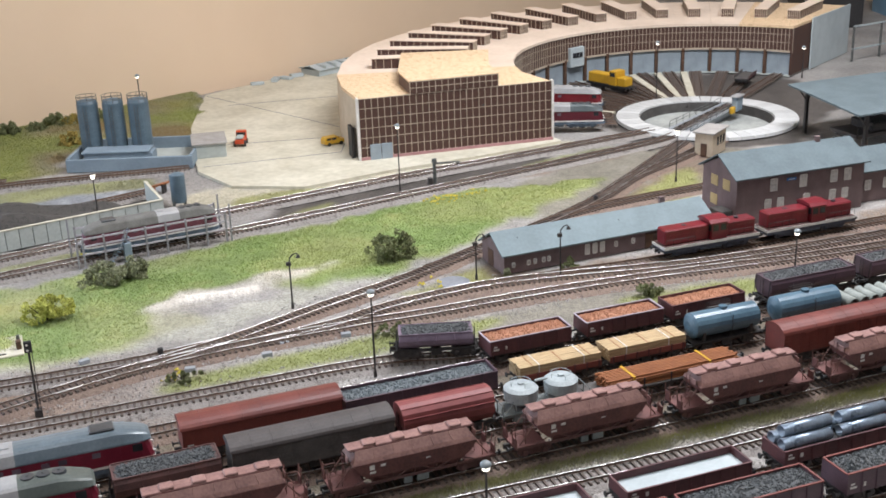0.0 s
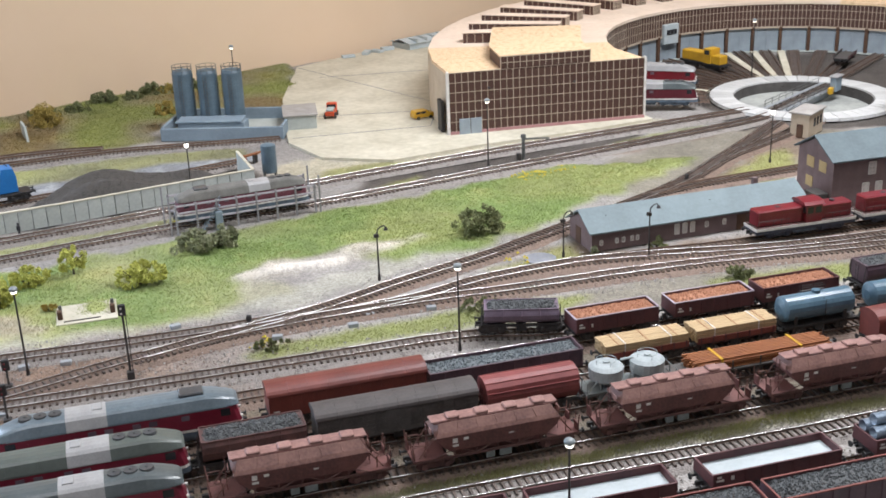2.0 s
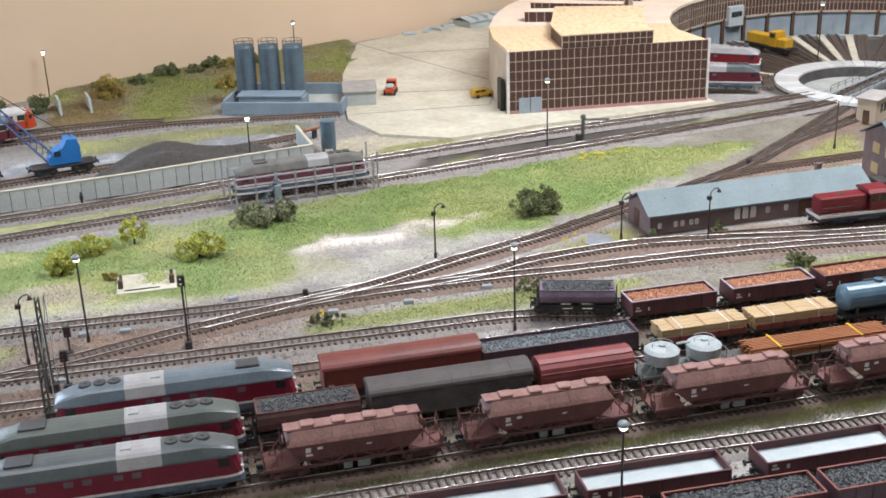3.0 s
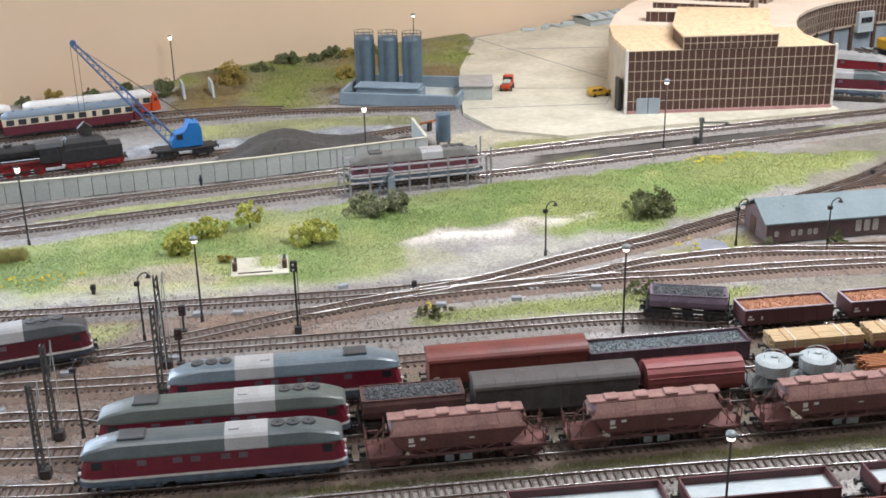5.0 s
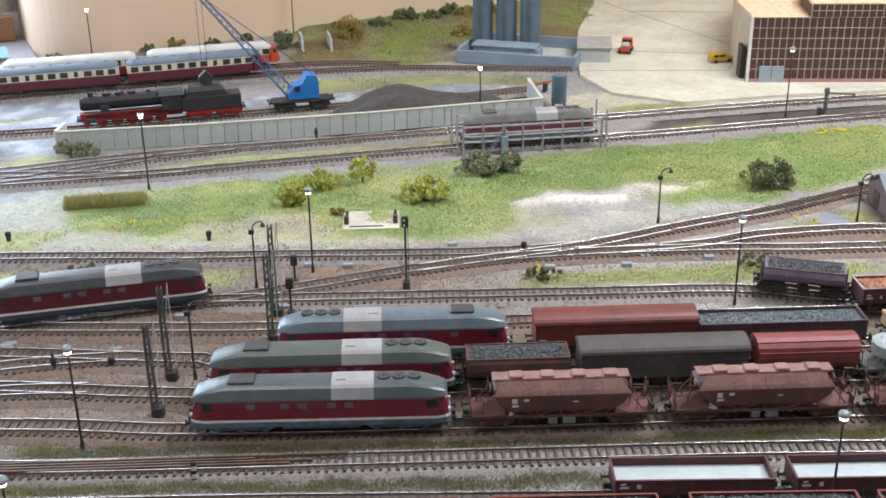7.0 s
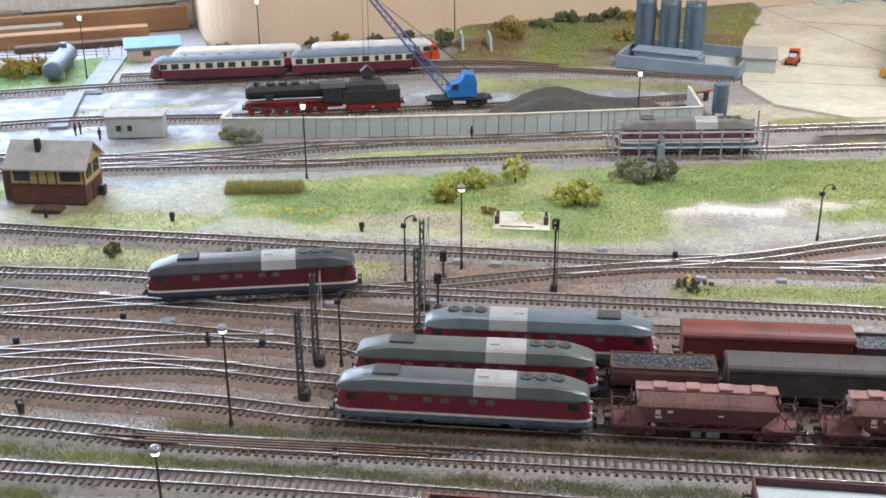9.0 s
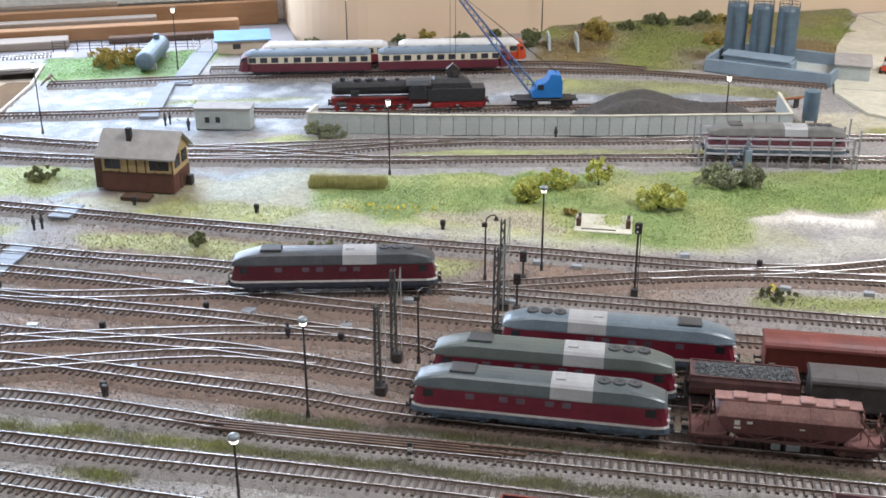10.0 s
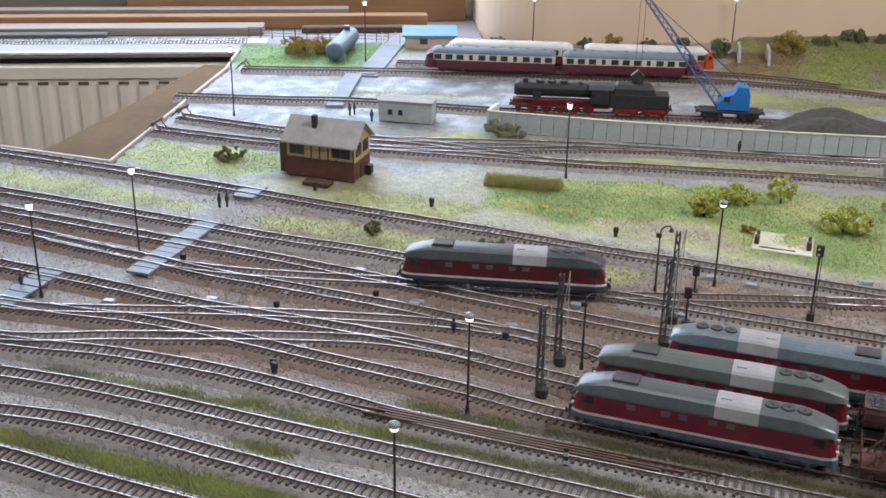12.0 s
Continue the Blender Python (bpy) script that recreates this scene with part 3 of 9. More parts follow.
def smoothnoise(shape, cell):
    """Value noise on the grid, bilinear between random corners."""
    nx, ny = int(shape[0] / cell) + 3, int(shape[1] / cell) + 3
    v = rs.rand(nx, ny)
    ix, iy = np.arange(shape[0]) / cell, np.arange(shape[1]) / cell
    i0, j0 = ix.astype(int), iy.astype(int)
    fx, fy = (ix - i0)[:, None], (iy - j0)[None, :]
    fx, fy = fx * fx * (3 - 2 * fx), fy * fy * (3 - 2 * fy)
    a, b, c, d = v[np.ix_(i0, j0)], v[np.ix_(i0 + 1, j0)], v[np.ix_(i0, j0 + 1)], v[np.ix_(i0 + 1, j0 + 1)]
    return (a * (1 - fx) + b * fx) * (1 - fy) + (c * (1 - fx) + d * fx) * fy


NZ = smoothnoise(X.shape, 9)
NF = smoothnoise(X.shape, 3)
NL = smoothnoise(X.shape, 17)
JX, JY = (smoothnoise(X.shape, 5) - 0.5) * 0.035, (smoothnoise(X.shape, 5) - 0.5) * 0.035


def zone(polys, jitter=1.0):
    m = np.zeros(X.shape)
    for p in polys:
        m = np.maximum(m, inside(X + JX * jitter, Y + JY * jitter, p))
    k = m.copy()
    for _ in range(2):
        k = (k + np.roll(k, 1, 0) + np.roll(k, -1, 0) + np.roll(k, 1, 1) + np.roll(k, -1, 1)) / 5
    return k


zg, zd, zb = zone(GRASS), zone(DRY, 0.4), zone(BANK)
zs, zc, zglare, zbluish = zone(SAND), zone(CINDER), zone(PALE_GLARE), zone(BLUISH)
# nearness to the tracks
near = np.full(X.shape, 9.0)
for k, ln in LINES.items():
    for px, py in ln[::3]:
        i0, i1 = int((px - 0.04 - gx[0]) / GS), int((px + 0.04 - gx[0]) / GS) + 1
        j0, j1 = int((py - 0.04 - gy[0]) / GS), int((py + 0.04 - gy[0]) / GS) + 1
        i0, j0 = max(i0, 0), max(j0, 0)
        if i1 <= 0 or j1 <= 0 or i0 >= len(gx) or j0 >= len(gy):
            continue
        sub = near[i0:i1, j0:j1]
        near[i0:i1, j0:j1] = np.minimum(sub, np.hypot(X[i0:i1, j0:j1] - px, Y[i0:i1, j0:j1] - py))
clear = np.clip((near - 0.013) / 0.008, 0, 1)
zg, zd, zs = zg * clear, zd * clear, zs * clear

gravel = np.stack([np.full(X.shape, v) for v in (0.30, 0.28, 0.26)], -1) * (0.80 + 0.45 * NZ)[..., None]
soil = np.array((0.205, 0.128, 0.083))
yard = np.clip((1.2 - Y) / 0.06, 0, 1) * np.clip((Y - 0.74) / 0.03, 0, 1) * np.clip((X + 0.95) / 0.1, 0, 1) * np.clip((0.05 - X) / 0.25, 0, 1) * (0.45 + 0.55 * NZ)
col = gravel * (1 - yard)[..., None] + soil * yard[..., None] * (0.7 + 0.6 * NF)[..., None]


def over(c, z):
    global col
    col = col * (1 - z)[..., None] + (np.array(c) * (0.75 + 0.5 * (0.5 * NZ + 0.5 * NF))[..., None]) * z[..., None]


over((0.39, 0.375, 0.32), zone([[(-0.13, 1.19), (0.17, 1.31), (0.27, 1.285), (0.0, 1.185)]], ))
over((0.215, 0.195, 0.155), zone([[(0.20, 1.04), (0.30, 1.10), (0.75, 1.11), (1.3, 1.09), (1.3, 1.0), (0.5, 1.02)], [(0.55, 1.37), (0.62, 1.60), (0.78, 1.70), (1.0, 1.72), (1.1, 1.60), (0.95, 1.50), (0.78, 1.38)]]))
# darker olive-brown strip along the sidings with parked wagons
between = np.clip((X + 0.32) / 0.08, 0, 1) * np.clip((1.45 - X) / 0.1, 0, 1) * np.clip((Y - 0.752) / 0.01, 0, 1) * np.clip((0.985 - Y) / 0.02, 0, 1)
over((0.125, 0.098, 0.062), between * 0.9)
# plain blue-grey patch on the gravel
over((0.33, 0.37, 0.38), zbluish)
# window reflection painted into the gravel as pale bluish patches
over((0.27, 0.285, 0.305), zglare)
over((0.43, 0.445, 0.46), zglare * np.clip((NF - 0.45) * 3, 0, 1) * 0.8)
over((0.20, 0.145, 0.105), zone(DIRT) * 0.9)
over((0.50, 0.455, 0.33), zone([[(0.05, 1.72), (0.13, 1.84), (0.28, 1.76), (0.45, 1.79), (0.82, 1.83), (0.86, 1.79), (0.5, 1.742), (0.27, 1.712), (0.15, 1.685)]], 1.4) * 0.85)
over((0.085, 0.073, 0.064), zc)
# pool of light on the meadow, painted as a paler yellow-green
over((0.40, 0.385, 0.23), zone([[(-0.93, 1.17), (-0.6, 1.185), (-0.1, 1.185), (0.02, 1.25), (-0.05, 1.34), (-0.6, 1.42), (-0.80, 1.34), (-0.95, 1.24)]], 1.5) * clear * 0.6)
# grass colours lightened toward the window side, painting its light in
window_lit = np.clip((0.05 - X) / 0.4, 0, 1)
over((0.265, 0.30, 0.11), zg * (1 - window_lit))
over((0.43, 0.445, 0.185), zg * window_lit)
over((0.195, 0.275, 0.088), zg * np.clip((NL - 0.38) * 3, 0, 1) * 0.85)
over((0.25, 0.22, 0.10), zg * np.clip((NF - 0.76) * 5, 0, 1) * 0.35)
over((0.44, 0.43, 0.20), zg * np.clip((NZ - 0.60) * 4, 0, 1) * (0.25 + 0.35 * window_lit))
over((0.42, 0.36, 0.29), zone(BARE) * 0.8)
over((0.21, 0.20, 0.065), zone([[(-0.83, 1.25), (-0.80, 1.275), (-0.75, 1.272), (-0.71, 1.25), (-0.78, 1.237)]]) * 0.8)
front = np.clip((0.85 - Y) / 0.03, 0, 1)
over((0.42, 0.435, 0.20), zd * (1 - front) * window_lit * (0.65 + 0.35 * NZ))
over((0.33, 0.335, 0.14), zd * (1 - front) * (1 - window_lit) * (0.6 + 0.4 * NZ))
over((0.22, 0.245, 0.085), zd * (1 - front) * (Y < 1.13) * (X > -0.2) * 0.75)
over((0.15, 0.25, 0.085), zone([GRASS[2]]) * clear * 0.9)
over((0.20, 0.195, 0.062), zd * front * (0.75 + 0.25 * NZ))
over((0.33, 0.35, 0.12), zd * front * np.clip((-0.42 - X) / 0.15, 0, 1) * (0.6 + 0.4 * NZ))
over((0.235, 0.225, 0.075), zb * (0.55 + 0.45 * NZ))
over((0.19, 0.225, 0.06), zb * np.clip((NL - 0.5) * 4, 0, 1) * 0.8)
over((0.20, 0.13, 0.06), zb * np.clip((0.42 - NL) * 5, 0, 1) * 0.7)
NS = NF[np.ix_(np.arange(X.shape[0]) // 3, np.arange(X.shape[1]))]
over((0.40, 0.36, 0.31), zs * 0.8)
over((0.68, 0.63, 0.56), zs * np.clip((NS - 0.30) * 3.5, 0, 1))
HGT = 0.0015 * NZ + 0.0012 * NF + 0.004 * zg * NZ + 0.008 * zs * NS - 0.002 * zc
HGT = np.where(near < 0.03, np.minimum(HGT, 0.0015), HGT) - 0.0025
wallk = np.clip((Y - (2.06 + 0.436 * (X + 1.038)) + 0.35) / 0.35, 0, 1)
HGT += 0.012 * zb * wallk


def keep(x, y):
    """The outline of the baseboard."""
    left = np.where(y < 1.226, -1.75, np.where(y < 1.76, -1.183 - 0.192 * (y - 1.226), -1.284 - 0.35 * (y - 1.752)))
    r = (x > left) & (y < 2.06 + 0.436 * (x + 1.038) + 0.004) & (x < 2.5)
    pit = np.hypot(x - TT.x, y - TT.y) < 0.128
    return r & ~pit


ok = keep(X, Y)
cell = ok[:-1, :-1] & ok[1:, :-1] & ok[:-1, 1:] & ok[1:, 1:]
ids = np.arange(X.size).reshape(X.shape)
ci, cj = np.nonzero(cell)
quads = np.stack([ids[ci, cj], ids[ci + 1, cj], ids[ci + 1, cj + 1], ids[ci, cj + 1]], 1)
used, inv = np.unique(quads, return_inverse=True)
gv = np.stack([X.ravel()[used], Y.ravel()[used], HGT.ravel()[used]], 1)
me = bpy.data.meshes.new("ground")
me.from_pydata(gv.tolist(), [], inv.reshape(-1, 4).tolist())
at = me.color_attributes.new("tint", "FLOAT_COLOR", "POINT")
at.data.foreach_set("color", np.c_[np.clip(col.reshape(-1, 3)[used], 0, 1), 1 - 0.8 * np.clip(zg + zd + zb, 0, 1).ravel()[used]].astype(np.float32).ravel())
me.polygons.foreach_set("use_smooth", [True] * len(me.polygons))
ground = new("ground", me)
tagged(ground, "model landscape ground of gravel, brown soil, cinders and green scatter", "ground", kind="structure")

gm = bpy.data.materials.new("landscape_scatter")
gm.use_nodes = True
N, L = gm.node_tree.nodes, gm.node_tree.links
P = N["Principled BSDF"]
vc = N.new("ShaderNodeVertexColor")
vc.layer_name = "tint"
tc = N.new("ShaderNodeTexCoord")
vor, nz, nz2 = N.new("ShaderNodeTexVoronoi"), N.new("ShaderNodeTexNoise"), N.new("ShaderNodeTexNoise")
vor.inputs["Scale"].default_value = 420
nz.inputs["Scale"].default_value, nz.inputs["Detail"].default_value = 90, 6
nz2.inputs["Scale"].default_value, nz2.inputs["Detail"].default_value = 600, 3
for n in (vor, nz, nz2):
    L.new(tc.outputs["Object"], n.inputs["Vector"])
bw = N.new("ShaderNodeRGBToBW")
L.new(vor.outputs["Color"], bw.inputs[0])
m1 = N.new("ShaderNodeMath")
m1.operation = "MULTIPLY_ADD"
m0 = N.new("ShaderNodeMath")
m0.operation = "SUBTRACT"
m0.inputs[1].default_value = 0.5
L.new(bw.outputs[0], m0.inputs[0])
mA = N.new("ShaderNodeMath")
mA.operation = "MULTIPLY"
L.new(m0.outputs[0], mA.inputs[0])
L.new(vc.outputs["Alpha"], mA.inputs[1])
L.new(mA.outputs[0], m1.inputs[0])
m1.inputs[1].default_value, m1.inputs[2].default_value = 0.5, 0.64
m2 = N.new("ShaderNodeMath")
m2.operation = "MULTIPLY_ADD"
L.new(nz.outputs[0], m2.inputs[0])
m2.inputs[1].default_value = 0.65
L.new(m1.outputs[0], m2.inputs[2])
hs = N.new("ShaderNodeHueSaturation")
L.new(vc.outputs[0], hs.inputs["Color"])
L.new(m2.outputs[0], hs.inputs["Value"])
L.new(hs.outputs[0], P.inputs["Base Color"])
P.inputs["Roughness"].default_value = 0.64
bp = N.new("ShaderNodeBump")
L.new(vc.outputs["Alpha"], bp.inputs["Strength"])
bp.inputs["Distance"].default_value = 0.0014
L.new(vor.outputs["Distance"], bp.inputs["Height"])
L.new(bp.outputs[0], P.inputs["Normal"])
me.materials.append(gm)

# baseboard edge boards
bm = nb()
for a, b in (((-1.75, 1.226), (-1.183, 1.226)), ((-1.183, 1.226), (-1.284, 1.755)), ((-1.284, 1.755), (-1.33, 1.89))):
    d = Vector((b[0] - a[0], b[1] - a[1], 0))
    box(bm, 0, d.length, 0.0, 0.004, -0.11, 0.003, 0.0008, Matrix.Translation((*a, 0)) @ Matrix.Rotation(math.atan2(d.y, d.x), 4, "Z"))
box(bm, -1.75, 2.5, 0.392, 0.40, -0.11, 0.004)
tagged(part("trim", bm, M_fascia), "pale wooden edge board of the layout", "edge board", kind="structure")
bm = nb()
box(bm, -1.75, 2.5, 0.42, 1.2, -0.12, -0.045)
box(bm, -1.15, 2.5, 1.2, 2.0, -0.12, -0.045)
tagged(part("baseboard", bm, M_wood), "wooden baseboard under the layout", "baseboard", kind="structure")


# ---- tracks ----
def ribbon(line, half, z0, z1):
    n, _ = side(line)
    v, f = [], []
    for (x, y), (nx, ny) in zip(line, n):
        for w, z in ((-half - 0.007, z0), (-half, z1), (half, z1), (half + 0.007, z0)):
            v.append((x + nx * w, y + ny * w, z + (0.0006 * rs.rand() if abs(w) > half else 0.0003 * rs.rand())))
    for i in range(len(line) - 1):
        for k in range(3):
            a = i * 4 + k
            f.append((a, a + 1, a + 5, a + 4))
    return v, f


def rail_mesh(line, off, z0, z1, w):
    n, _ = side(line)
    v, f = [], []
    for (x, y), (nx, ny) in zip(line, n):
        for a, z in ((off - w * 1.7, z0), (off - w * 0.5, z0 + 0.0007), (off - w, z1 - 0.0005), (off - w * 0.6, z1 - 0.00004), (off, z1), (off + w * 0.6, z1 - 0.00004), (off + w, z1 - 0.0005), (off + w * 0.5, z0 + 0.0007), (off + w * 1.7, z0)):
            v.append((x + nx * a, y + ny * a, z))
    for i in range(len(line) - 1):
        for k in range(8):
            a = i * 9 + k
            f.append((a, a + 1, a + 10, a + 9))
    return v, f


def polished_rail(line, s, dz, parent, dull):
    """A rail with rusty web and foot, and a bright running surface on the lines in use."""
    ob = raw("rail", *rail_mesh(line, s * 0.0086, 0.0046 + dz, RAIL - 0.0006 + dz, 0.00060), M_railrust, parent)
    if not dull:
        ob.data.materials.append(M_rail)
        ob.data.polygons.foreach_set("material_index", [1 if i % 8 in (2, 3, 4, 5) else 0 for i in range(len(ob.data.polygons))])
        ob.data.polygons.foreach_set("use_smooth", [i % 8 in (2, 3, 4, 5) for i in range(len(ob.data.polygons))])


bm = box(nb(), -0.0013, 0.0013, -0.0150, 0.0150, -0.0012, 0.0012, 0.0003)
me_sleeper = bpy.data.meshes.new("sleeper")
bm.to_mesh(me_sleeper)
bm.free()
me_sleeper.materials.append(M_sleeper)
SLV = [tuple(v.co) for v in me_sleeper.vertices]
SLF = [tuple(p.vertices) for p in me_sleeper.polygons]
for ti, (k, ln) in enumerate(LINES.items()):
    dz = 0.00012 * (ti % 5)
    tr = thing("railway_track", "brown ballasted model track with steel rails and dark sleepers", "railway track", "tracks of the yard", kind="structure")
    tagged(raw("ballast_bed", *ribbon(ln, 0.0165, -0.002, 0.0025 + dz), M_bedrust if k in RUSTY else M_bed, tr), kind="stuff")
    for s in (-1, 1):
        polished_rail(ln, s, dz, tr, k in DULL)
    _, tg = side(ln)
    sv, sf, cnt = [], [], 0
    for (x, y), (tx, ty) in zip(ln, tg):
        a = math.atan2(ty, tx) + rnd.uniform(-0.02, 0.02)
        z = 0.0037 + dz + rnd.uniform(-0.0002, 0.0002)
        if k in APART and -1.0 < x < 0.75 and cnt < 290:
            cnt += 1
            share("sleeper", me_sleeper, tr, Matrix.Translation((x, y, z)) @ Matrix.Rotation(a, 4, "Z"))
        else:
            o, ca, sa = len(sv), math.cos(a), math.sin(a)
            sv += [(x + ca * u - sa * w, y + sa * u + ca * w, z + h) for u, w, h in SLV]
            sf += [tuple(i + o for i in f) for f in SLF]
    if sv:
        tagged(raw("sleepers", sv, sf, M_sleeper, tr), kind="stuff")


def on_track(k, x, flip=0):
    """The pose of a vehicle that stands on a track, its middle at x."""
    ln = LINES[k]
    i = int(np.argmin(abs(ln[:, 0] - x)))
    i = min(max(i, 4), len(ln) - 5)
    d = ln[i + 4] - ln[i - 4]
    return pose(ln[i, 0], ln[i, 1], RAIL, 0, 0, math.degrees(math.atan2(d[1], d[0])) + flip)

# ---- rolling stock, in prototype metres at 1:87 ----
def vpart(name, bm, m, parent, label="", smooth=False):
    return part(name, bm, m, parent, label, S, smooth)


def vsplit(name, bm, m, parent, label=""):
    """Like vpart, but each loose piece becomes a part of its own."""
    left, made = set(bm.verts), []
    while left:
        stack, isle = [left.pop()], []
        while stack:
            v = stack.pop()
            isle.append(v)
            for e in v.link_edges:
                w = e.other_vert(v)
                if w in left:
                    left.discard(w)
                    stack.append(w)
        made.append(isle)
    for isle in sorted(made, key=lambda q: (round(min(v.co.x for v in q), 4), round(min(v.co.y for v in q), 4), round(min(v.co.z for v in q), 4))):
        b2 = bmesh.new()
        vm = {v: b2.verts.new(v.co) for v in isle}
        for f in {f for v in isle for f in v.link_faces}:
            b2.faces.new([vm[v] for v in f.verts])
        vpart(name, b2, m, parent, label)
    bm.free()


def vsplit_plain(name, bm, m, parent):
    """Like vsplit, for a mesh in metres."""
    bmesh.ops.scale(bm, vec=(1 / S,) * 3, verts=bm.verts)
    vsplit(name, bm, m, parent)


def wheelset(parent, x, r=0.5, material=None):
    bm = nb()
    for s in (-1, 1):
        cyl(bm, (x, s * 0.64, r), (x, s * 0.78, r), r, r * 0.94, 14)
    cyl(bm, (x, -0.64, r), (x, 0.64, r), 0.09, n=6)
    return vpart("wheelset", bm, material or M_wheel, parent)


def bogie(parent, x, wb, axles, material, z=0.5, w=1.05, r=0.5):
    bm = nb()
    for s in (-1, 1):
        prism(bm, [(x - wb / 2 - 0.7, z + 0.1), (x - wb / 2 - 0.4, z - 0.15), (x + wb / 2 + 0.4, z - 0.15), (x + wb / 2 + 0.7, z + 0.1), (x + wb / 2 + 0.5, z + 0.4), (x + 0.6, z + 0.35), (x - 0.6, z + 0.35), (x - wb / 2 - 0.5, z + 0.4)], s * w - 0.08, s * w + 0.08, "y")
        for a in range(axles):
            ax = x - wb / 2 + wb * a / max(axles - 1, 1)
            box(bm, ax - 0.22, ax + 0.22, s * (w + 0.12) - 0.12, s * (w + 0.12) + 0.12, z - 0.2, z + 0.3, 0.05)
            box(bm, ax - 0.55, ax - 0.35, s * (w + 0.05) - 0.1, s * (w + 0.05) + 0.1, z + 0.05, z + 0.5)
    box(bm, x - 0.5, x + 0.5, -w, w, z, z + 0.35)
    b = vpart("bogie", bm, material, parent)
    for a in range(axles):
        wheelset(b, x - wb / 2 + wb * a / max(axles - 1, 1), r)
    return b


def buffers(parent, half, z=1.05, material=None):
    for e in (-1, 1):
        bm = nb()
        for s in (-0.875, 0.875):
            loft(bm, [[(e * (half + dx), s + r * math.cos(math.pi * k / 4), z + r * math.sin(math.pi * k / 4)) for k in range(8)] for dx, r in ((-0.62, 0.1), (-0.1, 0.1), (-0.09, 0.25), (0, 0.25))])
        vpart("coupler", box(nb(), e * (half - 0.35) - 0.3, e * (half - 0.35) + 0.3, -0.12, 0.12, z - 0.35, z + 0.05), M_black, parent)
        vsplit("buffer", bm, material or M_black, parent)


def end_ladder(bm, x, y0, z0, z1, w=0.45):
    for s in (0, w):
        cyl(bm, (x, y0 + s, z0), (x, y0 + s, z1), 0.035, n=4)
    n = max(2, int((z1 - z0) / 0.4))
    for i in range(1, n + 1):
        z = z0 + (z1 - z0) * i / (n + 1)
        cyl(bm, (x, y0, z), (x, y0 + w, z), 0.03, n=4)


def big_diesel(m, label, roof=None, body=None, panel=None, under=None):
    """Six-axle diesel locomotive with a rounded roof, white waist line and pale roof panel."""
    roof, body, panel, under = roof or M_lroof, body or M_lred, panel or M_lightpanel, under or M_bogie
    lo = thing("diesel_locomotive", label, "locomotive", "large diesel locomotives")

    def hull(z0, z1, k=1.0):
        i0 = (z0 - 1.0) * 0.28
        i1 = (z1 - 1.0) * 0.28
        rs_ = []
        for x, w in ((-9.95, 1.02), (-9.62, 1.30), (-8.9, 1.47), (8.9, 1.47), (9.62, 1.30), (9.95, 1.02)):
            e = 1 if x < 0 else -1
            f = 1 if abs(x) > 9 else 0.55
            rs_.append([(x + e * i0 * f, -w * k, z0), (x + e * i1 * f, -w * k * (0.985 if z1 > 2.5 else 1), z1), (x + e * i1 * f, w * k * (0.985 if z1 > 2.5 else 1), z1), (x + e * i0 * f, w * k, z0)])
        return loft(nb(), rs_)
    vpart("underframe", hull(0.86, 1.31, 0.985), under, lo)
    vpart("waist_line", hull(1.31, 1.53, 1.004), M_white, lo, "thin off-white waist line")
    sidewall = vpart("body", hull(1.53, 3.06), body, lo)
    rings = []
    half_roof = ((9.66, 1.02, 0.10), (9.60, 1.14, 0.30), (9.40, 1.24, 0.48), (9.0, 1.34, 0.66), (8.4, 1.40, 0.86), (7.7, 1.44, 1.06), (7.0, 1.46, 1.20))
    for x, w, h in [(-a, b, c) for a, b, c in half_roof] + [(a, b, c) for a, b, c in half_roof[::-1]]:
        rings.append([(x, w * u, 3.06 + h * q) for u, q in ((-1, 0), (-0.988, 0.12), (-0.80, 0.74), (-0.66, 0.89), (-0.36, 0.97), (0, 1.0), (0.36, 0.97), (0.66, 0.89), (0.80, 0.74), (0.988, 0.12), (1, 0))])
    rf = vpart("roof", loft(nb(), rings), roof, lo)
    bm = nb()
    for s in (-1, 1):
        box(bm, -8.7, 8.7, s * 1.455 - 0.02, s * 1.455 + 0.02, 3.06, 3.11)
    vsplit("gutter", bm, roof, rf)
    bm = nb()
    prism(bm, [(-1.50, 3.10), (-1.475, 3.22), (-1.205, 3.96), (-0.99, 4.16), (-0.53, 4.265), (0, 4.30), (0.53, 4.265), (0.99, 4.16), (1.205, 3.96), (1.475, 3.22), (1.50, 3.10)], 0.9, 4.1)
    box(bm, 1.2, 2.0, -0.5, 0.5, 4.2, 4.36, 0.04)
    vpart("roof_panel", bm, panel, rf, "pale grey radiator roof panel")
    for i in range(3):
        bm = nb()
        x = 4.85 + i * 1.15
        cyl(bm, (x, 0, 4.15), (x, 0, 4.36), 0.56, 0.50, 14)
        cyl(bm, (x, 0, 4.40), (x, 0, 4.45), 0.14, 0.1, 8)
        vpart("roof_fan", bm, M_lroof3, rf)
    bm = box(nb(), -6.9, -4.9, -0.72, 0.72, 4.12, 4.42, 0.08)
    vpart("roof_hatch", bm, M_lroof3 if roof is not M_lroof3 else M_black, rf)
    bm = nb()
    for x in (-3.6, -1.2, 0.9):
        prism(bm, [(-1.45, 3.25), (-1.185, 3.96), (-0.975, 4.14), (-0.53, 4.24), (0, 4.28), (0.53, 4.24), (0.975, 4.14), (1.185, 3.96), (1.45, 3.25)], x - 0.03, x + 0.03)
    vsplit("roof_seam", bm, roof, rf)
